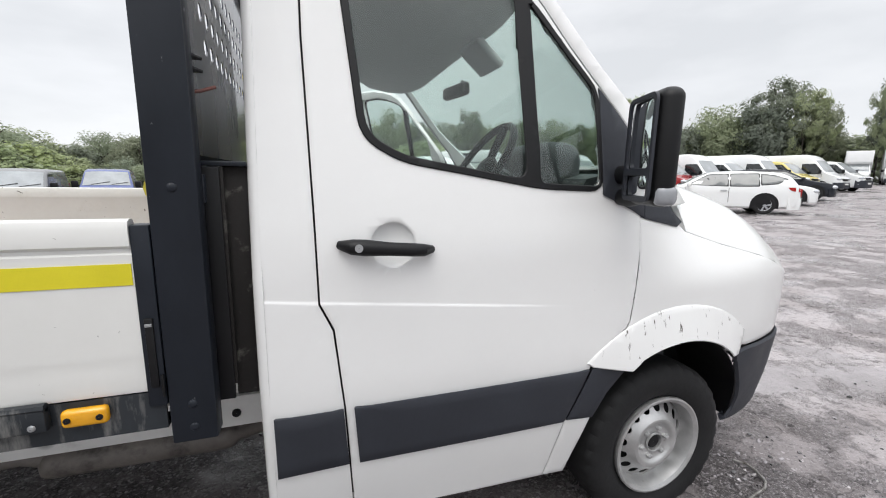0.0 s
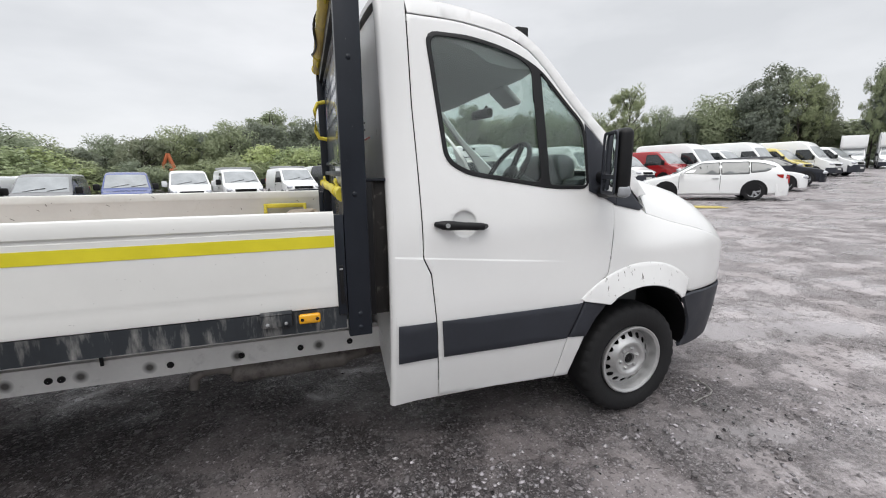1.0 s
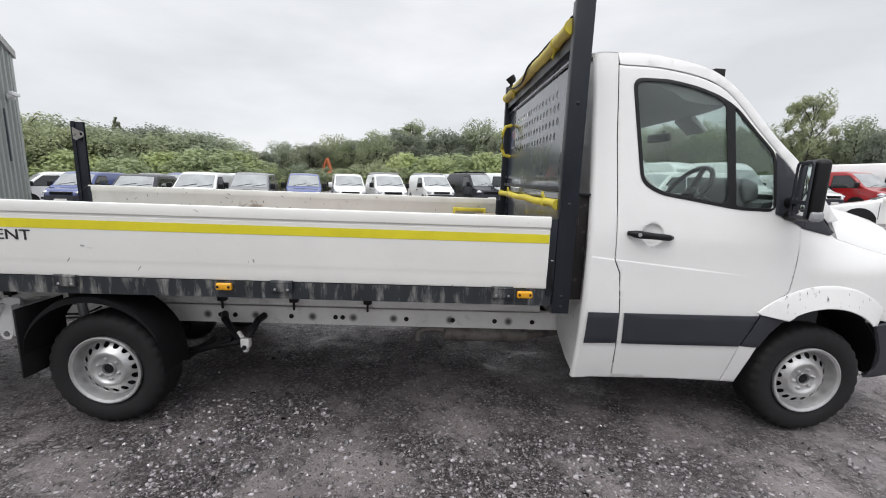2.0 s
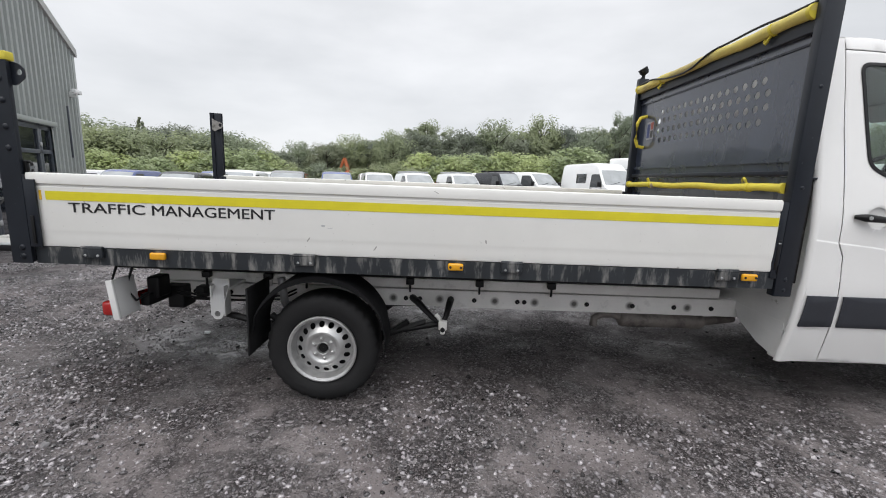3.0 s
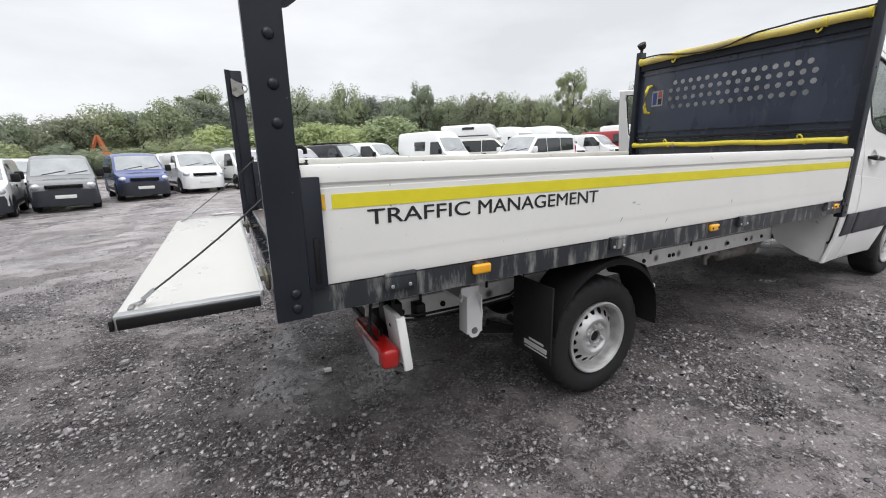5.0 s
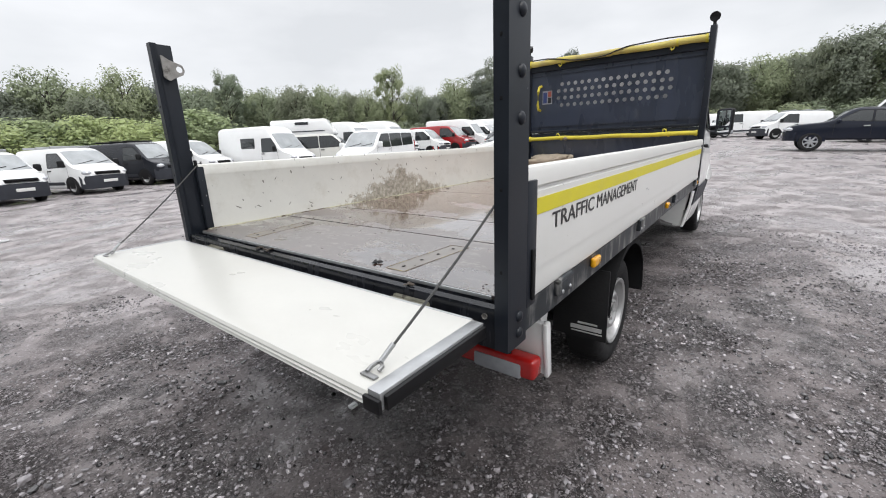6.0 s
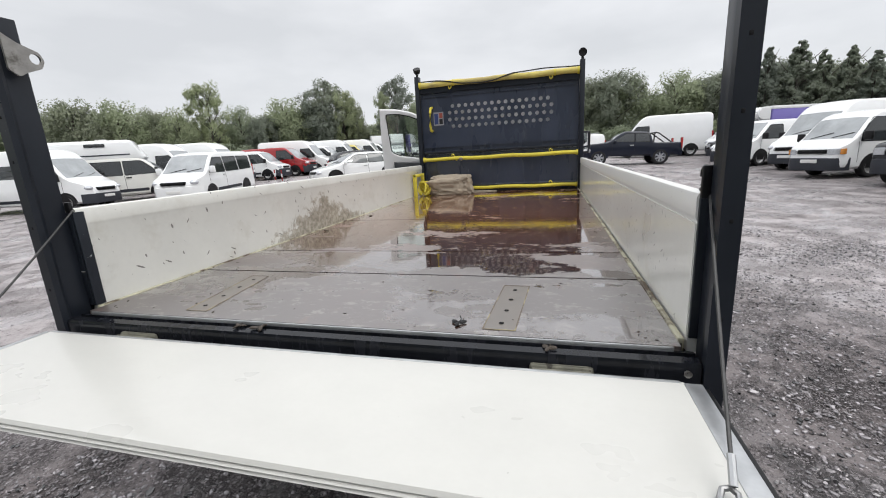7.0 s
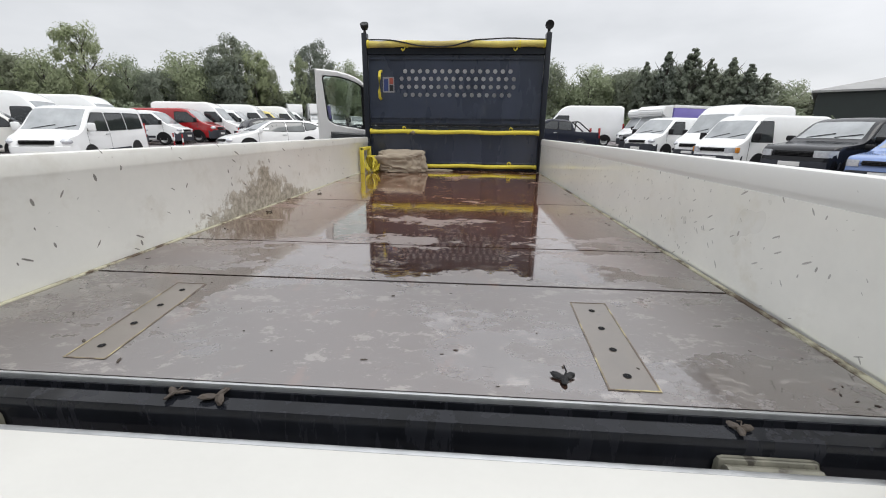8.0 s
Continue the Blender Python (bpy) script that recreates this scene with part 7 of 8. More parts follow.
def vehicle(kind, color, x, y, heading, label, category, group="", trim=True, side_glass=False, box_body=None, high_top=None, scale=1.0, bars=False):
    """A parked vehicle: skin, glass, lamps, grille, bumper, wheels. Meshes of one kind and colour are shared."""
    k = KINDS[kind]
    sh = Shape(k["top"], k["width"], k["belt"], k["z0"], k["lean"])
    gx = (ground_z(x + 1.5 * math.cos(radians(heading)), y + 1.5 * math.sin(radians(heading))) - ground_z(x - 1.5 * math.cos(radians(heading)), y - 1.5 * math.sin(radians(heading)))) / 3
    m = Matrix.Translation((x, y, ground_z(x, y))) @ Matrix.Rotation(radians(heading), 4, "Z") @ Matrix.Rotation(-math.atan(gx), 4, "Y") @ Matrix.Scale(scale, 4)
    t = thing({"estate_car": "estate_car", "coupe": "car", "suv": "off_roader", "pickup": "pickup_truck"}.get(kind, "van") if box_body is None and high_top is None else ("box_van" if box_body else "camper_van"), label, category, None, group)
    t.matrix_basis = m

    def put(name, maker, mat, tag=""):
        key = (kind, name, tag, mat.name)
        if key not in MESHES:
            MESHES[key] = finish(maker(), name, mat, 40)
        return part(name, MESHES[key], None, t)

    col = paint(color, COLORS[color])
    put("body", sh.body, col)
    dark = TRIM if trim else col
    for sd in (-1, 1):
        for i, p in enumerate(k["panes"] + (k["rear_panes"] if side_glass or kind in ("estate_car", "suv", "coupe") else [])):
            put("window_seal", lambda p=p: sh.side_sheet(grow(p, 0.028), sd, 0.003, 0.25, 0.006), BLACK, f"{i}{sd}")
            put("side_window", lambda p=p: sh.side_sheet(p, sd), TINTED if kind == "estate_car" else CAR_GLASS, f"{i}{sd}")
        fx = k["top"][-1][0]
        put("headlamp", lambda: lamp_mesh(sh, fx, sd, k), LAMP_GLASS, f"h{sd}")
        if kind == "hiace_van":
            put("indicator", lambda: boxed(nose(sh, fx, 0.80, 1) - 0.10, nose(sh, fx, 0.80, 1) + 0.055, min(sd * 0.77, sd * 0.845), max(sd * 0.77, sd * 0.845), k["grille"] - 0.07, k["grille"] + 0.10, 0.02), VAN_AMBER, f"i{sd}")
        rx = k["top"][0][0]
        put("tail_lamp", lambda: boxed(rx - 0.012, rx + 0.09, min(sd * (sh.wid(rx) - 0.14), sd * (sh.wid(rx) + 0.015)), max(sd * (sh.wid(rx) - 0.14), sd * (sh.wid(rx) + 0.015)), k["belt"] - 0.33, k["belt"] - 0.05 if kind in ("estate_car", "coupe") else k["belt"] + 0.22, 0.02), RED, f"t{sd}")
        if kind in ("estate_car", "coupe"):
            put("tail_lamp", lambda: sh.side_sheet([(rx + 0.05, 0.91), (rx + 0.44, 0.93), (rx + 0.32, 0.81), (rx + 0.05, 0.76)], sd, 0.008), RED, f"w{sd}")
        mx = k["screen"][1] - 0.22
        put("wing_mirror", lambda: boxed(mx - 0.07, mx + 0.05, min(sd * (sh.half(mx, k["belt"]) + 0.03), sd * (sh.half(mx, k["belt"]) + 0.25)), max(sd * (sh.half(mx, k["belt"]) + 0.03), sd * (sh.half(mx, k["belt"]) + 0.25)), k["belt"] + 0.02, k["belt"] + (0.28 if "van" in kind else 0.17), 0.04, 2), BLACK if trim else col, f"m{sd}")
        for ax in k["axles"]:
            r = 0.33 * k["ws"]
            put("wheel_arch", lambda: arch_mesh(sh, ax, r, sd), BLACK if kind != "pickup" else col, f"a{ax}{sd}")
            w = part("wheel", FAR_HUB, None, t)
            w.matrix_basis = Matrix.Translation((ax, sd * (sh.wid(ax) - 0.02), 0.325 * k["ws"])) @ Matrix.Rotation(0 if sd < 0 else math.pi, 4, "Z") @ Matrix.Scale(k["ws"], 4)
            part("tyre", FAR_TYRE, None, w)
            part("rim", FAR_ALLOY if kind in ("estate_car", "coupe", "pickup") else FAR_RIM, None, w)
        if "van" in kind:
            put("sill_strip", lambda: sh.side_sheet([(k["axles"][0] + 0.45, k["z0"] + 0.26), (k["axles"][1] - 0.42, k["z0"] + 0.26), (k["axles"][1] - 0.42, k["z0"] + 0.14), (k["axles"][0] + 0.45, k["z0"] + 0.14)], sd, 0.01), TRIM, f"s{sd}")
        # door shut lines and handles
        p0 = k["panes"][0]
        da, db = min(p[0] for p in p0) - 0.05, max(p[0] for p in p0) + 0.06
        zt = k["belt"] - 0.02
        for i, xx in enumerate((da, db)):
            put("door_seam", lambda xx=xx: sh.side_sheet([(xx, zt), (xx + 0.014, zt), (xx + 0.014, k["z0"] + 0.2), (xx, k["z0"] + 0.2)], sd, 0.002, 0.25, 0.004), BLACK, f"d{i}{sd}")
        put("door_handle", lambda: sh.side_sheet([(da + 0.06, zt - 0.07), (da + 0.26, zt - 0.07), (da + 0.26, zt - 0.11), (da + 0.06, zt - 0.11)], sd, 0.03, 0.25, 0.03), BLACK if trim and kind != "pickup" else GALV, f"dh{sd}")
    if kind == "pickup":
        rb = bmesh.new()
        for yy in (-0.66, 0.66):
            tube(rb, [(-1.22, yy, 1.14), (-1.24, yy, 1.60), (-1.32, yy, 1.68), (-1.46, yy, 1.64), (-2.1, yy, 1.16)], 0.035, 8)
        tube(rb, [(-1.3, -0.66, 1.68), (-1.3, 0.66, 1.68)], 0.035, 8)
        part("roll_bar", rb, BLACK, t)
    xa, xb, wa, wb = k["screen"]
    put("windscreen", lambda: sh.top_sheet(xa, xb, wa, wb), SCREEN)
    put("front_bumper", lambda: bumper_mesh(sh, k, 1), dark)
    put("rear_bumper", lambda: bumper_mesh(sh, k, -1), dark)
    put("grille", lambda: grille_mesh(sh, k), BLACK)
    fx = k["top"][-1][0]
    put("number_plate", lambda: boxed(fx + 0.035, fx + 0.05, -0.26, 0.26, k["z0"] + 0.20, k["z0"] + 0.31, 0.004), PLATE)
    rx = k["top"][0][0]
    put("rear_plate", lambda: boxed(rx - 0.045, rx - 0.03, -0.26, 0.26, k["z0"] + 0.34, k["z0"] + 0.45, 0.004), PLATE_Y)
    put("wiper", lambda: tube(tube(bmesh.new(), [(xb - 0.02, -0.5, sh.height(xb, 0.5) + 0.03), (xb - 0.14, 0.1, sh.height(xb - 0.14, 0.1) + 0.03)], 0.011, 5), [(xb - 0.02, 0.15, sh.height(xb, 0.15) + 0.03), (xb - 0.14, 0.68, sh.height(xb - 0.14, 0.68) + 0.03)], 0.011, 5), BLACK)
    if bars:
        for xx in (-1.6, -0.7, 0.2):
            part("roof_bar", boxed(xx, xx + 0.05, -0.7, 0.7, k["top"][4][1] + 0.0, k["top"][4][1] + 0.09, 0.01), BLACK if kind != "small_van" else GALV, t)
    if box_body:
        bc, bx0, bx1, bz = box_body
        bb = box(bmesh.new(), bx0, bx1, -1.05, 1.05, 0.72, bz, 0.05, 2)
        part("box_body", bb, paint(bc, COLORS[bc], 0.35), t)
        lt = bmesh.new()
        prof = [(bx1 - 0.02, 2.0), (bx1 + 0.65, 2.05), (bx1 + 0.95, 2.22), (bx1 + 1.0, 2.5), (bx1 + 0.75, bz - 0.05), (bx1 - 0.02, bz)]
        va = [lt.verts.new((px, -0.98, pz)) for px, pz in prof]
        vb = [lt.verts.new((px, 0.98, pz)) for px, pz in prof]
        for i in range(len(prof)):
            lt.faces.new((va[i], va[(i + 1) % len(prof)], vb[(i + 1) % len(prof)], vb[i]))
        lt.faces.new(va[::-1])
        lt.faces.new(vb)
        bmesh.ops.bevel(lt, geom=lt.edges[:], offset=0.07, segments=2, affect="EDGES")
        part("over_cab", lt, paint("white", COLORS["white"]), t)
        if bc != "white":
            part("box_roof", boxed(bx0 - 0.02, bx1 + 0.02, -1.07, 1.07, bz - 0.16, bz + 0.02, 0.03), paint("white", COLORS["white"]), t)
    if high_top:
        zt, x0h, x1h = high_top
        ht = box(bmesh.new(), x0h, x1h, -0.80, 0.80, k["top"][4][1] - 0.2, zt, 0.14, 3)
        for v in ht.verts:
            if v.co.z > zt - 0.2 and v.co.x > x1h - 0.3:
                v.co.x -= 0.35
        hi = part("high_top", ht, paint("white", COLORS["white"]), t)
        part("roof_window", boxed((x0h + x1h) / 2 - 0.35, (x0h + x1h) / 2 + 0.35, -0.812, -0.79, zt - 0.28, zt - 0.14, 0.03), CAR_GLASS, t)
        part("roof_vent", boxed(-0.6, -0.2, -0.2, 0.2, zt, zt + 0.07, 0.02), paint("pale", COLORS["pale"]), t)
        part("waist_stripe", boxed(x0h + 0.1, x1h - 0.5, -0.815, -0.795, k["top"][4][1] + 0.04, k["top"][4][1] + 0.09), TRIM, t)
    return t


def nose(sh, fx, y, end):
    """How far the front or rear skin reaches at a distance from the middle line."""
    for i in range(60):
        x = fx - end * 0.01 * i
        if sh.wid(x) >= abs(y):
            return x
    return fx - end * 0.6


def lamp_mesh(sh, fx, sd, k):
    bm = bmesh.new()
    if k.get("square"):
        # oblong lamp wrapped round the corner of the nose
        rows = []
        for i in range(9):
            y = 0.50 + (sh.wid(fx - 0.25) + 0.004 - 0.50) * i / 8
            x = nose(sh, fx, y, 1) + 0.012
            zz = k["grille"] + 0.015
            rows.append([bm.verts.new((x - 0.01 * abs(f), sd * y, zz + 0.085 * f)) for f in (-1, -0.85, 0, 0.85, 1)])
        for p, q in zip(rows, rows[1:]):
            for j in range(4):
                bm.faces.new((p[j], p[j + 1], q[j + 1], q[j]))
        return solid(bm, 0.03, Vector((1, 0, 0)))
    bmesh.ops.create_uvsphere(bm, u_segments=14, v_segments=8, radius=1.0)
    zc = min(k["belt"] - 0.20, sh.top(fx - 0.2) - 0.13)
    xc = fx - 0.22
    yc = sh.half(xc, zc) - 0.12
    for v in bm.verts:
        v.co = Vector((xc + v.co.x * 0.2, sd * (yc + v.co.y * 0.15), zc + v.co.z * 0.10))
    return bm


def arch_mesh(sh, ax, r, sd):
    pts = [(ax + (r + 0.075) * math.cos(radians(q)), 0.325 * r / 0.33 + (r + 0.075) * math.sin(radians(q))) for q in range(180, -1, -15)]
    pts += [(ax + r + 0.075, sh.z0 + 0.005), (ax - r - 0.075, sh.z0 + 0.005)] if sh.z0 < 0.3 else []
    bm, _ = flat(pts, (), 0.2)
    for v in bm.verts:
        x, z = v.co.x, v.co.y
        v.co = Vector((x, sd * (sh.half(x, max(z, sh.z0 + 0.1)) + 0.004), z))
    return solid(bm, 0.03, Vector((0, sd, 0)))


def bumper_mesh(sh, k, end):
    bm = bmesh.new()
    rows = []
    fx = k["top"][-1][0] if end > 0 else k["top"][0][0]
    for i in range(17):
        u = -1 + i / 8
        y = u * sh.wid(fx - end * 0.42) * 1.0
        x = nose(sh, fx, y, end)
        b = k.get("bump", 0.38)
        o = 0.035 * end * (1 - 0.4 * abs(u))
        rows.append([bm.verts.new((x + o * f, y * (1 + 0.012 * f), z)) for f, z in ((0.5, k["z0"] - 0.03), (1, k["z0"] + 0.06), (1.1, k["z0"] + b - 0.12), (0.7, k["z0"] + b - 0.02), (-1.0, k["z0"] + b))])
    for p, q in zip(rows, rows[1:]):
        for j in range(4):
            bm.faces.new((p[j], p[j + 1], q[j + 1], q[j]))
    return solid(bm, 0.02, Vector((end, 0, 0)))


def grille_mesh(sh, k):
    fx = k["top"][-1][0]
    g = k["grille"]
    bm = boxed(fx - 0.14, fx + 0.012 - (0.05 if g > 0.76 else 0), -0.47, 0.47, g - 0.065, g + 0.085, 0.02)
    for i in range(3):
        box(bm, fx - 0.05, fx + 0.02, -0.46, 0.46, g - 0.035 + 0.035 * i, g - 0.022 + 0.035 * i)
    return bm


ROW = "row of parked vans"
# row facing the truck across the yard
vehicle("small_van", "white", -22.0, 22.5, -128, "white small panel van parked beyond the yard", "van", ROW)
vehicle("small_van", "blue", -18.6, 20.5, -80, "dark blue small van parked in a row", "van", ROW)
vehicle("suv", "dark", -13.9, 17.6, -75, "dark people carrier with roof rails parked on gravel", "car", ROW, scale=0.97)
vehicle("small_van", "white", -11.5, 18.2, -78, "white small panel van facing the truck", "van", ROW)
vehicle("small_van", "grey", -9.7, 19.3, -76, "grey small panel van parked in a row", "van", ROW)
vehicle("small_van", "blue", -7.9, 21.4, -74, "blue small panel van parked in a row", "van", ROW)
vehicle("small_van", "white", -5.9, 22.9, -74, "white small van with white mirrors in a row", "van", ROW, trim=False)
vehicle("small_van", "white", -3.7, 22.8, -72, "white small panel van with dark bumper", "van", ROW, bars=True)
vehicle("small_van", "white", -1.1, 23.6, -72, "white older small van with roof bars", "van", ROW, bars=True)
vehicle("mid_van", "dark", 1.6, 24.6, -70, "dark blue panel van with roof bars", "van", ROW, bars=True)
vehicle("mid_van", "white", 3.2, 24.0, -60, "white panel van with side windows", "van", ROW)
for xx, yy, cc, kk in ((-12.5, 24.0, "white", "small_van"), (-7.0, 27.0, "white", "small_van"), (-15.5, 23.5, "blue", "small_van"), (0.8, 29.0, "white", "mid_van"), (-20.0, 27.5, "grey", "small_van")):
    vehicle(kk, cc, xx, yy, -76, f"{cc} van parked in the second row", "van", "second row of vans")
# camper vans and the vans behind
camper = vehicle("large_van", "white", 6.42, 21.32, -78, "white camper van with dark side window", "camper van", "campers", scale=0.92)
for sd in (-1, 1):
    part("side_window", boxed(-0.95, 0.12, min(sd * 0.915, sd * 0.952), max(sd * 0.915, sd * 0.952), 1.42, 1.98, 0.015), CAR_GLASS, camper)
vehicle("mid_van", "pale", 9.3, 20.9, -46, "cream camper van with raised roof", "camper van", "campers", side_glass=True, high_top=(2.62, -2.2, 1.1), scale=1.03)
vehicle("mid_van", "white", 9.06, 15.8, -165, "white minibus with dark side windows", "van", "", side_glass=True, trim=False)
vehicle("large_van", "white", 12.6, 22.6, -74, "white high roof van parked in a row", "van", "high roof vans")
vehicle("large_van", "white", 15.6, 22.4, -76, "white high roof van parked in a row", "van", "high roof vans")
vehicle("mid_van", "white", 18.9, 21.6, -78, "white van with blue front in a row", "van", "high roof vans")
vehicle("mid_van", "red", 21.8, 21.5, -80, "dark red panel van parked in a row", "van", "high roof vans", scale=1.1)
for i, cc in enumerate(("white", "white", "white", "yellow", "white", "white")):
    vehicle("large_van" if i % 2 == 0 else "mid_van", cc, 24.3 + 2.55 * i, 21.5 - 0.15 * i, -80, f"{cc} van parked in the far row", "van", "high roof vans", scale=1.0 if i % 2 == 0 else 1.1)
# cars beyond the bonnet
vehicle("estate_car", "white", 14.7, 11.6, 137, "white estate car parked on the gravel", "car", trim=False)
vehicle("coupe", "white", 19.6, 13.6, -43, "white low coupe facing the yard", "car", trim=False)
vehicle("estate_car", "dark", 23.6, 15.4, -43, "dark blue estate car parked on gravel", "car", trim=False, scale=1.06)
# far row under the trees
for i, (xx, yy, kk, cc, bxx) in enumerate(((44, 33, "large_van", "white", None), (47, 30.5, "mid_van", "white", None), (55.6, 28.0, "large_van", "white", ("white", -3.3, 0.75, 3.5)), (56.6, 25.3, "large_van", "white", ("white", -3.3, 0.75, 3.6)),
                                           (57.5, 22.4, "large_van", "white", ("purple", -3.3, 0.75, 3.5)), (57, 19.5, "mid_van", "white", None), (41.5, 35.5, "mid_van", "white", None), (56, 16.0, "large_van", "white", None))):
    vehicle(kk, cc, xx, yy, -152, ("white box van with purple sides" if bxx[0] == "purple" else "white box van with overcab body") if bxx else "white van in the distant row", "van", "distant vans", box_body=bxx)
# right of the truck
vehicle("pickup", "navy", 20.0, -2.5, 92, "glossy dark navy double cab pickup with roll bar", "pickup", trim=False)
vehicle("large_van", "white", 28.5, -6.0, 84, "long white high roof van, seen from its side", "van", scale=1.12)
for i, (xx, yy) in enumerate(((32.6, -0.6), (36.5, 2.4), (40.5, 5.6), (44.5, 8.6))):
    vehicle("small_van" if i == 0 else "mid_van", "white", xx, yy, 122, "white van parked at an angle", "van", "angled vans", bars=i == 0)
RIGHT = "vans along the right edge"
vehicle("large_van", "white", 27.0, -11.2, 118, "white box van with overcab body", "van", RIGHT, box_body=("white", -3.2, 0.75, 2.75), scale=0.98)
vehicle("large_van", "white", 23.6, -10.6, 118, "white box van with purple sides", "van", RIGHT, box_body=("purple", -3.2, 0.75, 2.8), scale=0.98)
vehicle("suv", "black", 20.6, -8.9, 118, "black off-roader between vans", "off-roader", RIGHT)
vehicle("mid_van", "white", 17.1, -8.1, 118, "white panel van with black bumper", "van", RIGHT)
vehicle("large_van", "white", 14.1, -9.3, 116, "white high roof panel van parked in a row", "van", RIGHT, scale=0.93)
vehicle("hiace_van", "white", 10.75, -8.35, 112, "white older panel van with grey bumper", "van", RIGHT, scale=0.98)
vehicle("suv", "black", 7.6, -8.7, 112, "black square off-roader with large headlamps", "off-roader", RIGHT, scale=1.03)
vehicle("suv", "sky_blue", 5.55, -8.95, 114, "light blue small off-roader", "off-roader", RIGHT, scale=0.9)


# ---- trees ----
def leaf_material(name, c):
    """Rain-wet leaves: they shine a little, let light through, and are shaded as parts of a rounded mass."""
    m = material(name, c, 0.5, var=0.2, scale=0.4, fine=2.0, rand=0.10, island=True, spec=0.5)
    nt = m.node_tree
    b, out = nt.nodes["Principled BSDF"], nt.nodes["Material Output"]
    tl = nt.nodes.new("ShaderNodeBsdfTranslucent")
    # each tree a little lighter, darker or yellower than the next
    info = nt.nodes.new("ShaderNodeObjectInfo")
    tone = nt.nodes.new("ShaderNodeValToRGB")
    tone.color_ramp.elements[0].color = (0.80, 0.82, 0.88, 1)
    tone.color_ramp.elements[1].color = (1.18, 1.15, 0.98, 1)
    nt.links.new(info.outputs["Random"], tone.inputs[0])
    mult = nt.nodes.new("ShaderNodeMix")
    mult.data_type, mult.blend_type = "RGBA", "MULTIPLY"
    mult.inputs[0].default_value = 1.0
    nt.links.new(b.inputs["Base Color"].links[0].from_socket, mult.inputs[6])
    nt.links.new(tone.outputs[0], mult.inputs[7])
    nt.links.new(mult.outputs[2], b.inputs["Base Color"])
    nt.links.new(mult.outputs[2], tl.inputs["Color"])
    # leaves lie along the surface of the crown
    geo = nt.nodes.new("ShaderNodeNewGeometry")
    co = nt.nodes.new("ShaderNodeTexCoord")
    rel = nt.nodes.new("ShaderNodeVectorMath")
    rel.operation = "SUBTRACT"
    nt.links.new(co.outputs["Object"], rel.inputs[0])
    rel.inputs[1].default_value = (0, 0, 0.35)
    unit = nt.nodes.new("ShaderNodeVectorMath")
    unit.operation = "NORMALIZE"
    nt.links.new(rel.outputs[0], unit.inputs[0])
    turn = nt.nodes.new("ShaderNodeVectorTransform")
    turn.vector_type, turn.convert_from, turn.convert_to = "NORMAL", "OBJECT", "WORLD"
    nt.links.new(unit.outputs[0], turn.inputs[0])
    lay = nt.nodes.new("ShaderNodeVectorMath")
    lay.operation = "MULTIPLY_ADD"
    nt.links.new(geo.outputs["Normal"], lay.inputs[0])
    lay.inputs[1].default_value = (0.5, 0.5, 0.5)
    nt.links.new(turn.outputs[0], lay.inputs[2])
    done = nt.nodes.new("ShaderNodeVectorMath")
    done.operation = "NORMALIZE"
    nt.links.new(lay.outputs[0], done.inputs[0])
    nt.links.new(done.outputs[0], b.inputs["Normal"])
    mx = nt.nodes.new("ShaderNodeMixShader")
    mx.inputs[0].default_value = 0.42
    nt.links.new(b.outputs[0], mx.inputs[1])
    nt.links.new(tl.outputs[0], mx.inputs[2])
    nt.links.new(mx.outputs[0], out.inputs["Surface"])
    return m


LEAF_MID = leaf_material("leaf_mid", (0.31, 0.36, 0.23))
LEAF_DARK = leaf_material("leaf_dark", (0.23, 0.262, 0.195))
LEAF_LIGHT = leaf_material("leaf_light", (0.45, 0.53, 0.28))
LEAF_PINE = leaf_material("leaf_pine", (0.25, 0.285, 0.22))
BARK = material("bark", (0.07, 0.06, 0.05), 0.9, var=0.3, scale=3, bump=0.3)


def crown_mesh(name, mat, seed, clumps, per, leaf, shape, squash=0.8):
    """Leaves in clumps; shape(rng) gives a clump's centre and radius in a crown 1 high and 1 wide."""
    rng = np.random.default_rng(seed)
    V, F = [], []
    n = 0
    for _ in range(clumps):
        c, r = shape(rng)
        d = rng.normal(size=(per, 3))
        d /= np.linalg.norm(d, axis=1)[:, None]
        rad = r * (0.45 + 0.6 * rng.random(per))
        p = np.array(c) + d * rad[:, None] * np.array([1, 1, squash])
        # leaves turn their faces outwards and up
        up = d + np.array([0, 0, 0.7]) + 0.45 * rng.normal(size=(per, 3))
        a = np.cross(up, rng.normal(size=(per, 3)))
        b = np.cross(up, a)
        a /= np.linalg.norm(a, axis=1)[:, None]
        b -= (a * b).sum(1)[:, None] * a
        b /= np.linalg.norm(b, axis=1)[:, None]
        s = leaf * (0.6 + 0.8 * rng.random(per))[:, None]
        tri = np.stack([p - a * s - b * s * 0.55, p + a * s - b * s * 0.35, p + a * s * 0.1 + b * s], 1)
        V.append(tri.reshape(-1, 3))
        F.append(np.arange(n, n + 3 * per).reshape(-1, 3))
        n += 3 * per
    me = bpy.data.meshes.new(name)
    me.from_pydata(np.concatenate(V).tolist(), [], np.concatenate(F).tolist())
    me.materials.append(mat)
    return me


def round_crown(lo=0.25):
    def f(rng):
        while True:
            p = rng.uniform(-1, 1, 3)
            if 0.35 < np.linalg.norm(p) < 1:
                break
        r = rng.uniform(0.09, 0.16)
        z = lo + (1 - lo) * (0.5 + 0.5 * p[2])
        return (p[0] * 0.40, p[1] * 0.40, z - 0.06), r
    return f


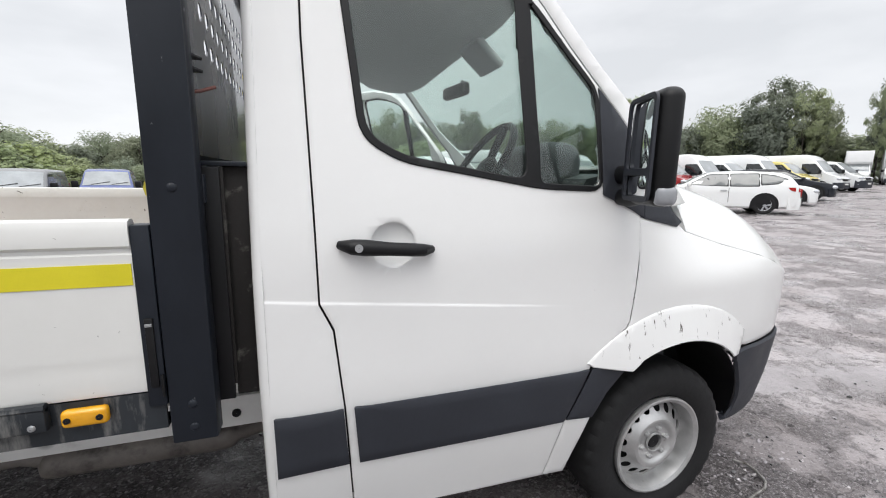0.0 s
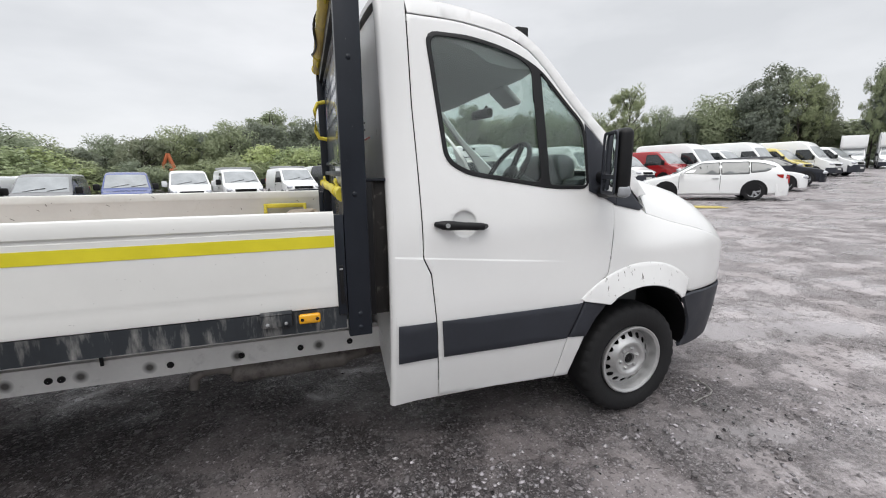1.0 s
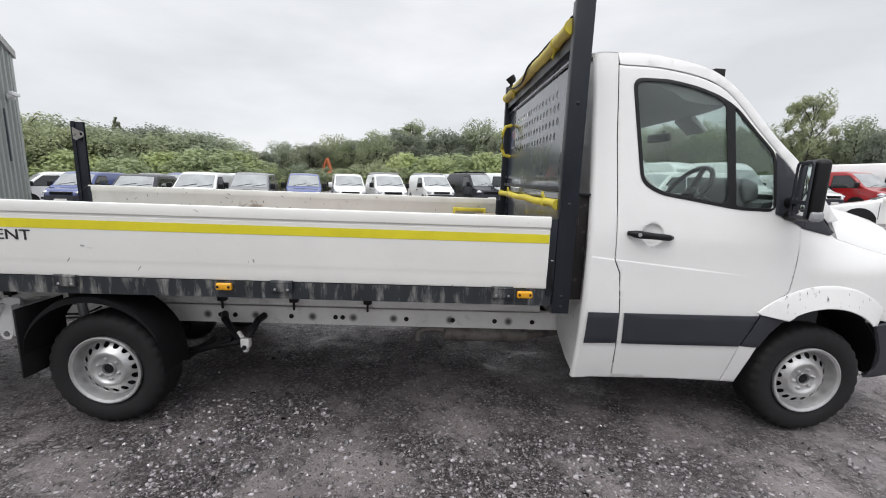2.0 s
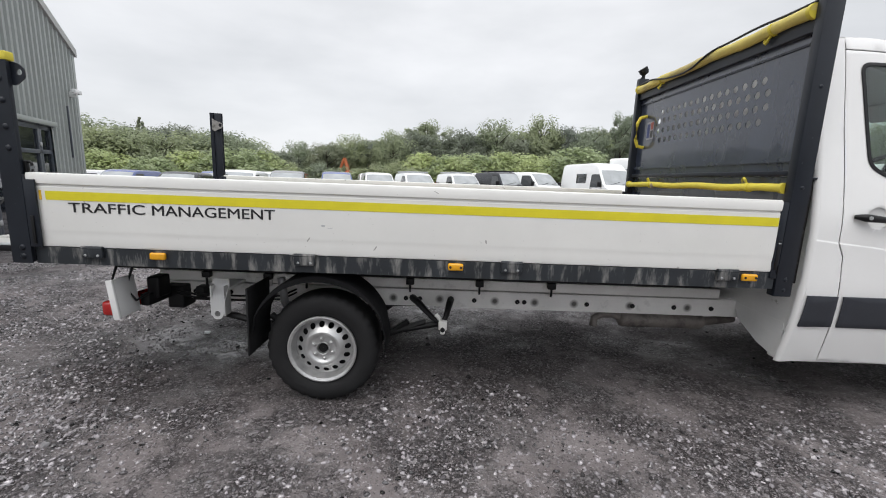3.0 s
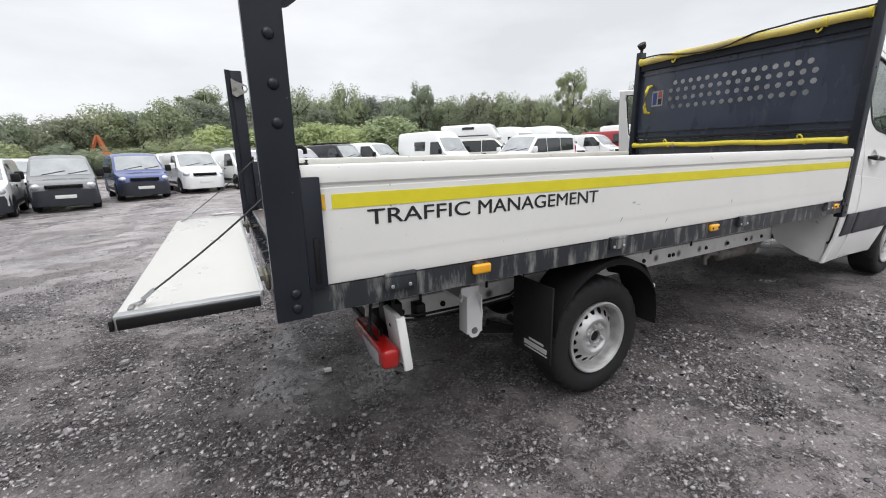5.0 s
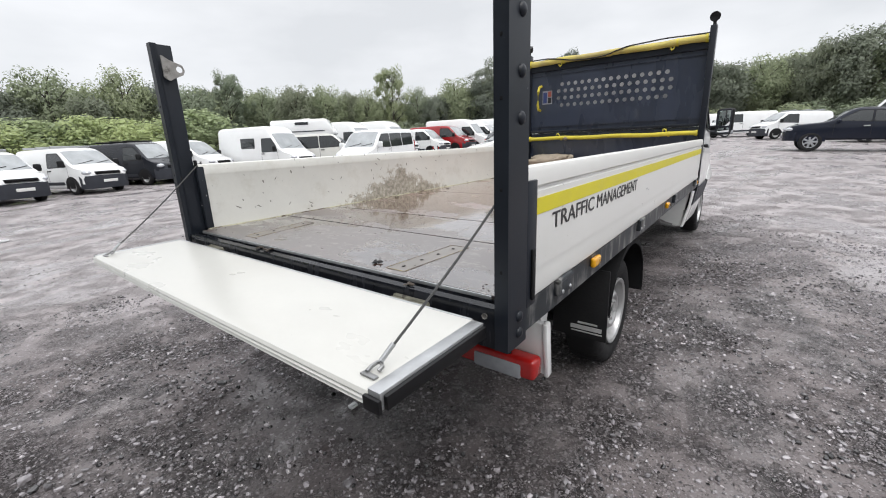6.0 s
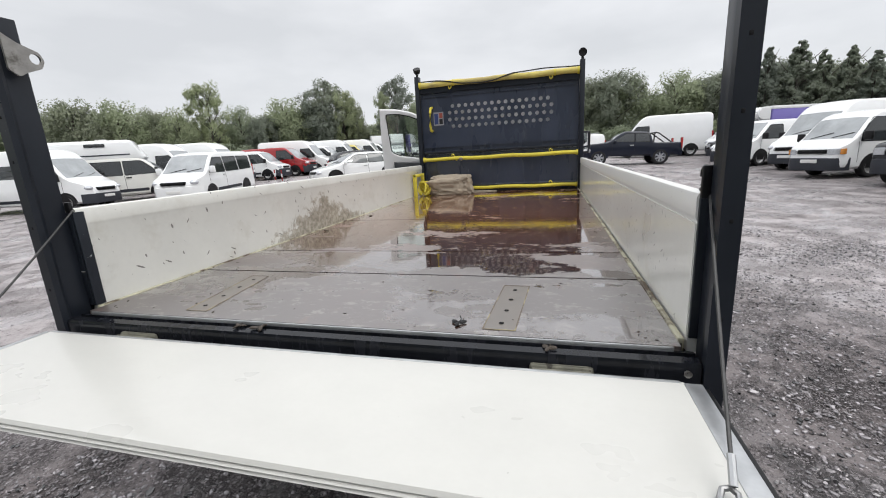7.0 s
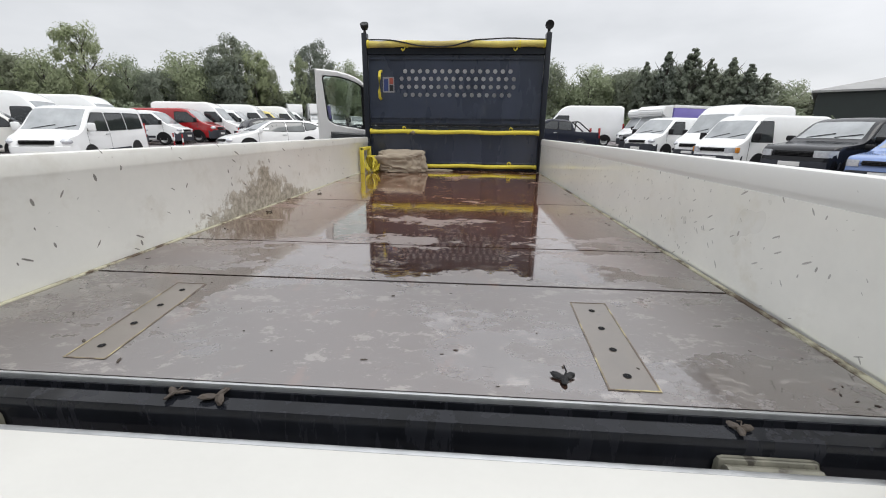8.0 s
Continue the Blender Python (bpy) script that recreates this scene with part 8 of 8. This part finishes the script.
def airy_crown(rng):
    lev = rng.random()
    q = rng.uniform(0, 6.28)
    rad = rng.uniform(0.08, 0.46) * math.sin(math.pi * min(1, 0.15 + 0.8 * lev)) ** 0.6
    return (rad * math.cos(q), rad * math.sin(q), 0.3 + 0.64 * lev), rng.uniform(0.045, 0.10)


def bushy(rng):
    q, rad = rng.uniform(0, 6.28), 0.48 * math.sqrt(rng.random())
    top = 0.92 * math.sqrt(max(0.05, 1 - (rad / 0.55) ** 2))
    return (rad * math.cos(q), rad * math.sin(q), top * rng.uniform(0.15, 1.0) - 0.05), rng.uniform(0.09, 0.16)


def conifer(rng):
    lev = rng.random() ** 1.15
    rad = 0.30 * (1 - lev ** 1.6) * rng.uniform(0.35, 1.0) + 0.02
    q = rng.uniform(0, 6.28)
    return (rad * math.cos(q), rad * math.sin(q), 0.06 + 0.90 * lev - 0.10 * rad), 0.024 + 0.055 * (1 - lev)


def trunk_mesh(name, seed, fork=0.3, n=9, thick=0.022, top=0.9):
    rng = np.random.default_rng(seed)
    bm = bmesh.new()
    tube(bm, [(0, 0, -0.03), (0.005, 0, 0.15), (0.0, 0.008, fork), (0.012, -0.006, top * 0.75), (0.0, 0, top)], thick, 8, [1.25, 1.0, 0.85, 0.4, 0.12])
    for i in range(n):
        z = fork + (top - fork) * 0.8 * i / n
        q = 2.4 * i + rng.uniform(-0.4, 0.4)
        ln = (0.36 - 0.22 * i / n) * rng.uniform(0.8, 1.2)
        tube(bm, [(0, 0, z), (0.5 * ln * math.cos(q), 0.5 * ln * math.sin(q), z + 0.10), (ln * math.cos(q + 0.2), ln * math.sin(q + 0.2), z + 0.2)], thick * 0.45, 5, [1, 0.7, 0.2])
    return finish(bm, name, BARK, 40)


TREES = {
    "oak": (trunk_mesh("trunk", 1), [crown_mesh("crown", LEAF_MID, 11, 100, 120, 0.0148, round_crown(0.22)), crown_mesh("crown", LEAF_DARK, 12, 100, 120, 0.0148, round_crown(0.18)), crown_mesh("crown", LEAF_MID, 13, 80, 62, 0.0215, round_crown(0.2)), crown_mesh("crown", LEAF_DARK, 14, 80, 62, 0.0215, round_crown(0.2))]),
    "ash": (trunk_mesh("trunk", 2, 0.28, 12, 0.017, 0.95), [crown_mesh("crown", LEAF_DARK, 21, 120, 123, 0.0095, airy_crown), crown_mesh("crown", LEAF_MID, 22, 100, 131, 0.0103, airy_crown)]),
    "willow_bush": (trunk_mesh("trunk", 3, 0.1, 6, 0.02, 0.5), [crown_mesh("crown", LEAF_LIGHT, 31, 90, 72, 0.021, bushy), crown_mesh("crown", LEAF_MID, 32, 90, 72, 0.021, bushy)]),
    "fir": (trunk_mesh("trunk", 4, 0.1, 10, 0.016, 0.97), [crown_mesh("crown", LEAF_PINE, 41, 230, 72, 0.0095, conifer, 0.7)]),
}
tree_n = [0]


def tree(kind, az, dist, top_el=None, h=None, wide=1.0, variant=0, eye=(-3.0, 1.0, 1.45)):
    """A tree at a bearing from the middle of the walk; its height from the elevation of its top, or given."""
    x, y = eye[0] + dist * math.sin(radians(az)), eye[1] + dist * math.cos(radians(az))
    g = ground_z(x, y)
    if h is None:
        h = eye[2] + dist * math.tan(radians(top_el)) - g
    trunk, crowns = TREES[kind]
    tree_n[0] += 1
    lab = {"oak": "broad green deciduous tree on the yard's edge", "ash": "tall airy ash tree with open crown", "willow_bush": "light green willow bush behind the vans", "fir": "dark green conifer at the yard's edge"}[kind]
    t = thing("bush" if kind == "willow_bush" else "tree", lab, "bush" if kind == "willow_bush" else "tree", None, "trees round the yard")
    t.matrix_basis = Matrix.Translation((x, y, g)) @ Matrix.Rotation(tree_n[0] * 2.399, 4, "Z") @ Matrix.Diagonal((h * wide, h * wide, h, 1))
    part("trunk", trunk, None, t)
    part("crown", crowns[variant % len(crowns)], None, t)


rt = random.Random(7)


def stand(kind, az, el, spread, dist=65.0, variant=0):
    """A tree whose crown is about so many degrees wide as seen from the walk."""
    tall = 1.45 + dist * math.tan(radians(el)) - ground_z(-3.0 + dist * math.sin(radians(az)), 1.0 + dist * math.cos(radians(az)))
    full = {"oak": 0.72, "ash": 0.85, "fir": 0.46, "willow_bush": 1.1}[kind]
    tree(kind, az, dist, el + {"oak": 0.45, "fir": 0.25}.get(kind, 0.3), wide=dist * radians(spread) / (full * tall), variant=variant)


# low wooded hill beyond the shed's side of the yard
az = -60.0
while az < -26:
    stand("oak", az, 4.75 + 0.5 * math.sin(az * 0.7) + rt.uniform(-0.25, 0.3), rt.uniform(6.0, 8.5), 52 + rt.uniform(-3, 5), rt.randint(0, 1))
    stand("oak", az + 1.2, 4.2 + rt.uniform(-0.5, 0.1), rt.uniform(6.0, 8.0), 45 + rt.uniform(-2, 2), 0)
    az += 2.7
stand("fir", -36.3, 5.6, 2.2, 60)
# the wood's skyline, tree by tree
SKYLINE = (("oak", -24.6, 3.7, 5), ("oak", -21.6, 2.7, 4.5), ("oak", -19.0, 3.9, 4.2), ("oak", -15.4, 4.3, 4.6), ("oak", -12.3, 5.2, 4.6), ("oak", -9.2, 4.8, 4.6), ("oak", -6.4, 6.0, 5.2),
           ("oak", 3.8, 6.9, 5.6), ("oak", 8.3, 8.0, 5.6), ("oak", 11.4, 6.1, 4.4), ("oak", 14.3, 8.6, 5.2), ("oak", 17.2, 7.7, 4.8), ("oak", 20.6, 7.1, 4.6), ("ash", 24.4, 8.8, 6.0), ("oak", 28.2, 6.9, 4.6),
           ("oak", 32.2, 7.7, 4.6), ("oak", 36.0, 7.3, 4.8), ("oak", 39.4, 7.0, 3.8), ("oak", 41.6, 6.7, 3.2), ("ash", 44.9, 9.8, 5.4), ("oak", 48.3, 7.0, 3.6), ("oak", 50.6, 6.3, 3.2), ("oak", 53.4, 7.9, 5.2),
           ("oak", 62.4, 7.6, 2.6), ("oak", 72.0, 8.2, 4.2), ("oak", 76.5, 7.6, 5), ("oak", 81.0, 7.7, 5), ("oak", 85.6, 7.9, 5.2), ("oak", 89.4, 7.4, 4.6), ("oak", 92.6, 7.8, 4.2),
           ("oak", 104.2, 8.0, 5.0), ("oak", 108.2, 7.9, 4.8))
for n, (kind, a, el, spread) in enumerate(SKYLINE):
    stand(kind, a, el, spread, 63 + 5 * ((n * 7) % 3) / 2, n % 2)
stand("ash", -1.8, 7.5, 9.0, 84, 1)
stand("oak", -2.6, 6.6, 6.0, 70, 1)
stand("ash", 58.8, 10.1, 7.6, 68, 0)
stand("oak", 57.6, 8.2, 4.6, 66, 1)
stand("ash", 61.0, 9.0, 4.6, 66, 1)
stand("ash", 68.2, 10.5, 6.0, 68, 0)
stand("ash", 66.4, 8.8, 3.0, 66, 1)
stand("oak", 97.0, 9.5, 6.2, 62, 1)
stand("oak", 94.9, 8.9, 4.0, 62, 1)
stand("oak", 99.6, 8.1, 3.4, 62, 0)
for a, el, spread in ((110.6, 8.4, 3.0), (112.9, 9.4, 3.4), (115.4, 9.6, 4.2), (117.4, 8.3, 3.2), (119.4, 8.3, 3.2), (121.2, 7.5, 3.4), (122.8, 6.4, 3.0)):
    stand("fir", a, el, spread, 60)
stand("oak", 125.4, 5.2, 2.8, 85)
for a, el, spread in ((111.6, 7.9, 4.4), (114.6, 8.3, 4.4), (118.4, 7.3, 4.4), (121.4, 6.3, 3.8)):
    stand("oak", a, el, spread, 63, 1)
# the wood behind, lower than the skyline
EL = interp([(-28, 3.2), (-22, 1.9), (-16, 3.0), (-6, 4.8), (4, 5.6), (14, 6.4), (24, 6.4), (32, 6.0), (42, 5.4), (50, 5.2), (56, 6.4), (61, 6.2), (64.5, 3.8), (69, 6.2), (80, 6.6), (96, 7.2), (101.6, 5.2), (108, 6.8), (120, 6.4), (124.5, 3.6), (128, 4.4)])
az = -27.0
while az < 128:
    stand("oak", az, EL(az) + rt.uniform(-0.1, 0.4), rt.uniform(4.5, 6.0), 78 + rt.uniform(-3, 4), rt.randint(2, 3))
    az += 2.9
# unseen trees added behind the walk to darken what the headboard reflects
az = 152.0
while az < 300:
    stand("oak", az, 7.6 + 1.2 * math.sin(az * 0.9), 11.0, 48 + rt.uniform(-3, 3), rt.randint(2, 3))
    az += 7.0
# scrub and light green bushes in front of the wood
for i in range(15):
    a = -59 + i * 2.5 + rt.uniform(-0.7, 0.7)
    tree("willow_bush", a, 40 + rt.uniform(-2, 4), h=rt.uniform(3.4, 4.8), wide=rt.uniform(1.3, 1.8), variant=0)
for i in range(21):
    a = -21 + i * 2.2 + rt.uniform(-0.6, 0.6)
    light = -3 < a < 21
    tree("willow_bush", a, 50 + rt.uniform(-4, 4), h=rt.uniform(4.4, 5.9) if light else rt.uniform(3.0, 4.2), wide=rt.uniform(1.2, 1.7), variant=0 if light else 1)
for i in range(28):
    a = 25 + i * 3.75 + rt.uniform(-1, 1)
    tree("willow_bush", a, (73 if 50 < a < 74 else 56) + rt.uniform(-3, 3), h=rt.uniform(2.5, 4.2), wide=rt.uniform(1.4, 1.9), variant=1)

# ---- building beside the yard ----
CLAD = material("green_grey_cladding", (0.27, 0.295, 0.285), 0.4, var=0.14, scale=1.2, stretch=(1, 1, 0.2), spot=(0.20, 0.215, 0.19), spot_scale=2.5, spot_at=0.52, spot_soft=0.2, spot_most=0.6)
BORIG, BDIR = Vector((-12.9, 11.35, 0)), Vector((0.385, -0.923, 0)).normalized()
BN = Vector((BDIR.y * -1, BDIR.x, 0))


def bpt(u, z, out=0.0):
    """A point of the gable wall: u along it from the corner, out towards the yard."""
    p = BORIG + BDIR * u + BN * out
    return Vector((p.x, p.y, z))


def on_wall(bm, u0, u1, z0, z1, d0, d1, bev=0.0):
    m = Matrix((( BDIR.x, BN.x, 0, BORIG.x), (BDIR.y, BN.y, 0, BORIG.y), (0, 0, 1, 0), (0, 0, 0, 1)))
    return box(bm, u0, u1, d0, d1, z0, z1, bev, 2, m)


gb = ground_z(-12.5, 9.5)
shed = thing("metal_shed", "grey-green corrugated metal building with glazed doors", "building")
wbm = bmesh.new()
# span is lengthened out of view, so the shed darkens the truck's rear faces
pitch, SPAN = 0.42, 12.0
u_list = []
u = 0.0
while u < SPAN:
    u_list += [(u, 0.0), (u + 0.09, 0.0), (u + 0.12, 0.045), (u + 0.20, 0.045), (u + 0.23, 0.0)]
    u += 0.23
D0, D1, DT = 1.75, 6.3, 2.75
cols = []
for uu, o in u_list:
    eave = 4.55 + gb * 0 + min(uu, SPAN - uu) * pitch
    lowz = gb + DT if D0 < uu < D1 else gb - 0.2
    cols.append((wbm.verts.new(bpt(uu, lowz, o)), wbm.verts.new(bpt(uu, eave, o))))
for a, b in zip(cols, cols[1:]):
    if abs(a[0].co.z - b[0].co.z) < 0.5:
        wbm.faces.new((a[0], b[0], b[1], a[1]))
    else:
        hi = max(a[0].co.z, b[0].co.z)
        lo_v, hi_v = (a, b) if a[0].co.z < b[0].co.z else (b, a)
        wbm.faces.new((a[0], b[0], b[1], a[1]))
part("gable_wall", wbm, CLAD, shed, "corrugated metal gable wall")
sw_ = bmesh.new()
box(sw_, -0.0, SPAN, -14.0, -0.06, gb - 0.2, 4.5, 0, 2, Matrix(((BDIR.x, BN.x, 0, BORIG.x), (BDIR.y, BN.y, 0, BORIG.y), (0, 0, 1, 0), (0, 0, 0, 1))))
part("shell", sw_, CLAD, shed)
vg = bmesh.new()
for ua, ub in ((-0.12, SPAN / 2), (SPAN + 0.12, SPAN / 2)):
    za, zb_ = 4.5, 4.55 + SPAN / 2 * pitch + 0.02
    q = [bpt(ua, za - 0.03, 0.0), bpt(ub, zb_, 0.0), bpt(ub, zb_ + 0.20, 0.0), bpt(ua, za + 0.17, 0.0)]
    front = [vg.verts.new(p + BN * 0.10) for p in q]
    rear = [vg.verts.new(p - BN * 0.05) for p in q]
    vg.faces.new(front)
    vg.faces.new(rear[::-1])
    for i in range(4):
        vg.faces.new((front[i], front[(i + 1) % 4], rear[(i + 1) % 4], rear[i]))
part("verge_flashing", vg, material("grey_flashing", (0.36, 0.37, 0.36), 0.5, var=0.1, scale=2.0), shed, "grey verge flashing")
rf = bmesh.new()
ra, rb_, rc = [(bpt(uu, zz, 0.05), bpt(uu, zz, -14)) for uu, zz in ((-0.15, 4.60), (SPAN / 2, 4.60 + SPAN / 2 * pitch + 0.11), (SPAN + 0.15, 4.60))]
v = [[rf.verts.new(p) for p in pr] for pr in (ra, rb_, rc)]
rf.faces.new((v[0][0], v[1][0], v[1][1], v[0][1]))
rf.faces.new((v[1][0], v[2][0], v[2][1], v[1][1]))
part("roof", solid(rf, 0.06), CLAD, shed)
FRAME = material("anthracite_frame", (0.055, 0.065, 0.08), 0.4, var=0.08)
SHOP = material("shop_glass", (0.014, 0.017, 0.022), 0.04, var=0.1, spec=0.8)
part("corner_trim", on_wall(bmesh.new(), -0.05, 0.10, gb - 0.2, 4.55, 0.0, 0.055, 0.008), CLAD, shed)
part("lintel", on_wall(bmesh.new(), D0 - 0.1, D1 + 0.1, gb + DT - 0.02, gb + DT + 0.10, -0.02, 0.12, 0.01), CLAD, shed)
entr = part("entrance", on_wall(bmesh.new(), D0 + 0.02, D1, gb + 0.02, gb + DT - 0.05, -0.05, -0.03), SHOP, shed, "dark glazed entrance doors")
uu = D0
i = 0
while uu < D1:
    wd = 0.62 if i % 3 == 0 else 1.02
    for a, b, c, d in ((uu, uu + 0.09, 0, DT), (uu + wd - 0.09, uu + wd, 0, DT), (uu, uu + wd, 0, 0.16), (uu, uu + wd, DT - 0.14, DT), (uu, uu + wd, DT - 0.72, DT - 0.62)):
        part("door_frame", on_wall(bmesh.new(), a, b, gb + c, gb + d, -0.045, 0.01, 0.008), FRAME, entr)
    for zz in (0.5, 1.25, 2.2):
        part("door_hinge", on_wall(bmesh.new(), uu + wd - 0.05, uu + wd + 0.05, gb + zz, gb + zz + 0.10, 0.01, 0.03, 0.006), GALV, entr)
    uu += wd
    i += 1
cc = on_wall(bmesh.new(), 0.42, 0.50, 3.28, 3.42, 0.03, 0.20, 0.01)
on_wall(cc, 0.40, 0.82, 3.36, 3.47, 0.18, 0.30, 0.03)
part("security_camera", cc, paint("white", COLORS["white"]), shed, "white wall camera")
part("down_pipe", on_wall(bmesh.new(), 0.75, 0.80, 1.6, 3.0, 0.04, 0.08, 0.01), FRAME, shed)

# dark shed far right
barn = thing("farm_shed", "dark green steel shed with a grey hipped roof", "building")
bx, by = 43.0, -34.0
bm_ = Matrix.Translation((bx, by, ground_z(bx, by))) @ Matrix.Rotation(math.atan2(-0.79, -0.62), 4, "Z")
DKGREEN = material("dark_green_sheet", (0.020, 0.028, 0.026), 0.5, var=0.2, scale=0.8)
part("wall", box(bmesh.new(), 0, 34, 0, 26, -0.5, 5.2, 0, 2, bm_), DKGREEN, barn)
rb = bmesh.new()
eave = [(-0.5, -0.5), (34.5, -0.5), (34.5, 26.5), (-0.5, 26.5)]
pa = [rb.verts.new(bm_ @ Vector((x, y, 5.0))) for x, y in eave]
pb_ = [rb.verts.new(bm_ @ Vector((x, y, 5.2))) for x, y in eave]
r0, r1 = rb.verts.new(bm_ @ Vector((11, 13, 8.4))), rb.verts.new(bm_ @ Vector((23, 13, 8.4)))
for i in range(4):
    rb.faces.new((pa[i], pa[(i + 1) % 4], pb_[(i + 1) % 4], pb_[i]))
rb.faces.new(pa[::-1])
rb.faces.new((pb_[0], pb_[1], r1, r0))
rb.faces.new((pb_[1], pb_[2], r1))
rb.faces.new((pb_[2], pb_[3], r0, r1))
rb.faces.new((pb_[3], pb_[0], r0))
part("roof", rb, material("fibre_cement", (0.30, 0.30, 0.295), 0.6, var=0.2, scale=0.6), barn)

# ---- small things in the yard ----
exc = thing("excavator", "orange excavator arm raised behind the bushes", "excavator")
ORG = material("digger_orange", (0.45, 0.13, 0.05), 0.5, var=0.15)
ex0 = Vector((-16.6, 60.0, 0))
exc.matrix_basis = Matrix.Translation((ex0.x, ex0.y, ground_z(ex0.x, ex0.y)))
part("boom", tube(bmesh.new(), [(0.8, 0, 0.4), (0.5, 0, 2.6), (0.0, 0, 4.4)], 0.3, 6, [1.2, 1.0, 0.7]), ORG, exc)
part("dipper", tube(bmesh.new(), [(0.0, 0, 4.4), (-0.6, 0, 3.0), (-0.9, 0, 1.6)], 0.22, 6, [1.0, 0.9, 0.6]), ORG, exc)
part("track_base", boxed(-1.6, 1.8, -1.2, 1.2, 0.0, 0.9, 0.15), BLACK, exc)
part("cabin", boxed(0.2, 1.6, -1.0, 0.4, 0.9, 2.5, 0.1), ORG, exc)
for i, (x, y) in enumerate(((12.4, 14.6), (13.2, 15.6))):
    b = thing("barrier_post", "red and white barrier post on a base", "barrier post", Matrix.Translation((x, y, ground_z(x, y))), "barrier posts")
    for j in range(5):
        part("band", lathe(bmesh.new(), [(0.03, 0.18 * j), (0.03, 0.18 * j + 0.18)], Matrix.Rotation(radians(90), 4, "X"), 10, True), PLATE if j % 2 else paint("red", COLORS["red"]), b)
    part("foot", boxed(-0.18, 0.18, -0.18, 0.18, 0.0, 0.05, 0.01), BLACK, b)
mt = boxed(-1.1, 1.1, -0.35, 0.35, 0.0, 0.03, 0.005)
mat_ob = part("yellow_mat", mt, material("dull_yellow", (0.45, 0.36, 0.10), 0.6, var=0.2, scale=4), None)
mat_ob.matrix_basis = Matrix.Translation((11.6, 9.7, ground_z(11.6, 9.7) + 0.012)) @ Matrix.Rotation(radians(-30), 4, "Z")
tagged(mat_ob, "faded yellow board lying on the gravel", "board")
pk = part("white_plank", boxed(-0.28, 0.28, -0.06, 0.06, 0.0, 0.03, 0.004), paint("white", COLORS["white"]), None)
pk.matrix_basis = Matrix.Translation((-4.75, 12.2, ground_z(-4.75, 12.2) + 0.015)) @ Matrix.Rotation(radians(8), 4, "Z")
tagged(pk, "short white plank lying on the gravel", "plank")
lit = part("litter", boxed(-0.02, 0.03, -0.015, 0.02, 0.0, 0.02, 0.006), paint("white", COLORS["white"]), None)
lit.matrix_basis = Matrix.Translation((-4.16, 2.36, ground_z(-4.16, 2.36) + 0.006))
tagged(lit, "small white scrap of litter on gravel", "litter")
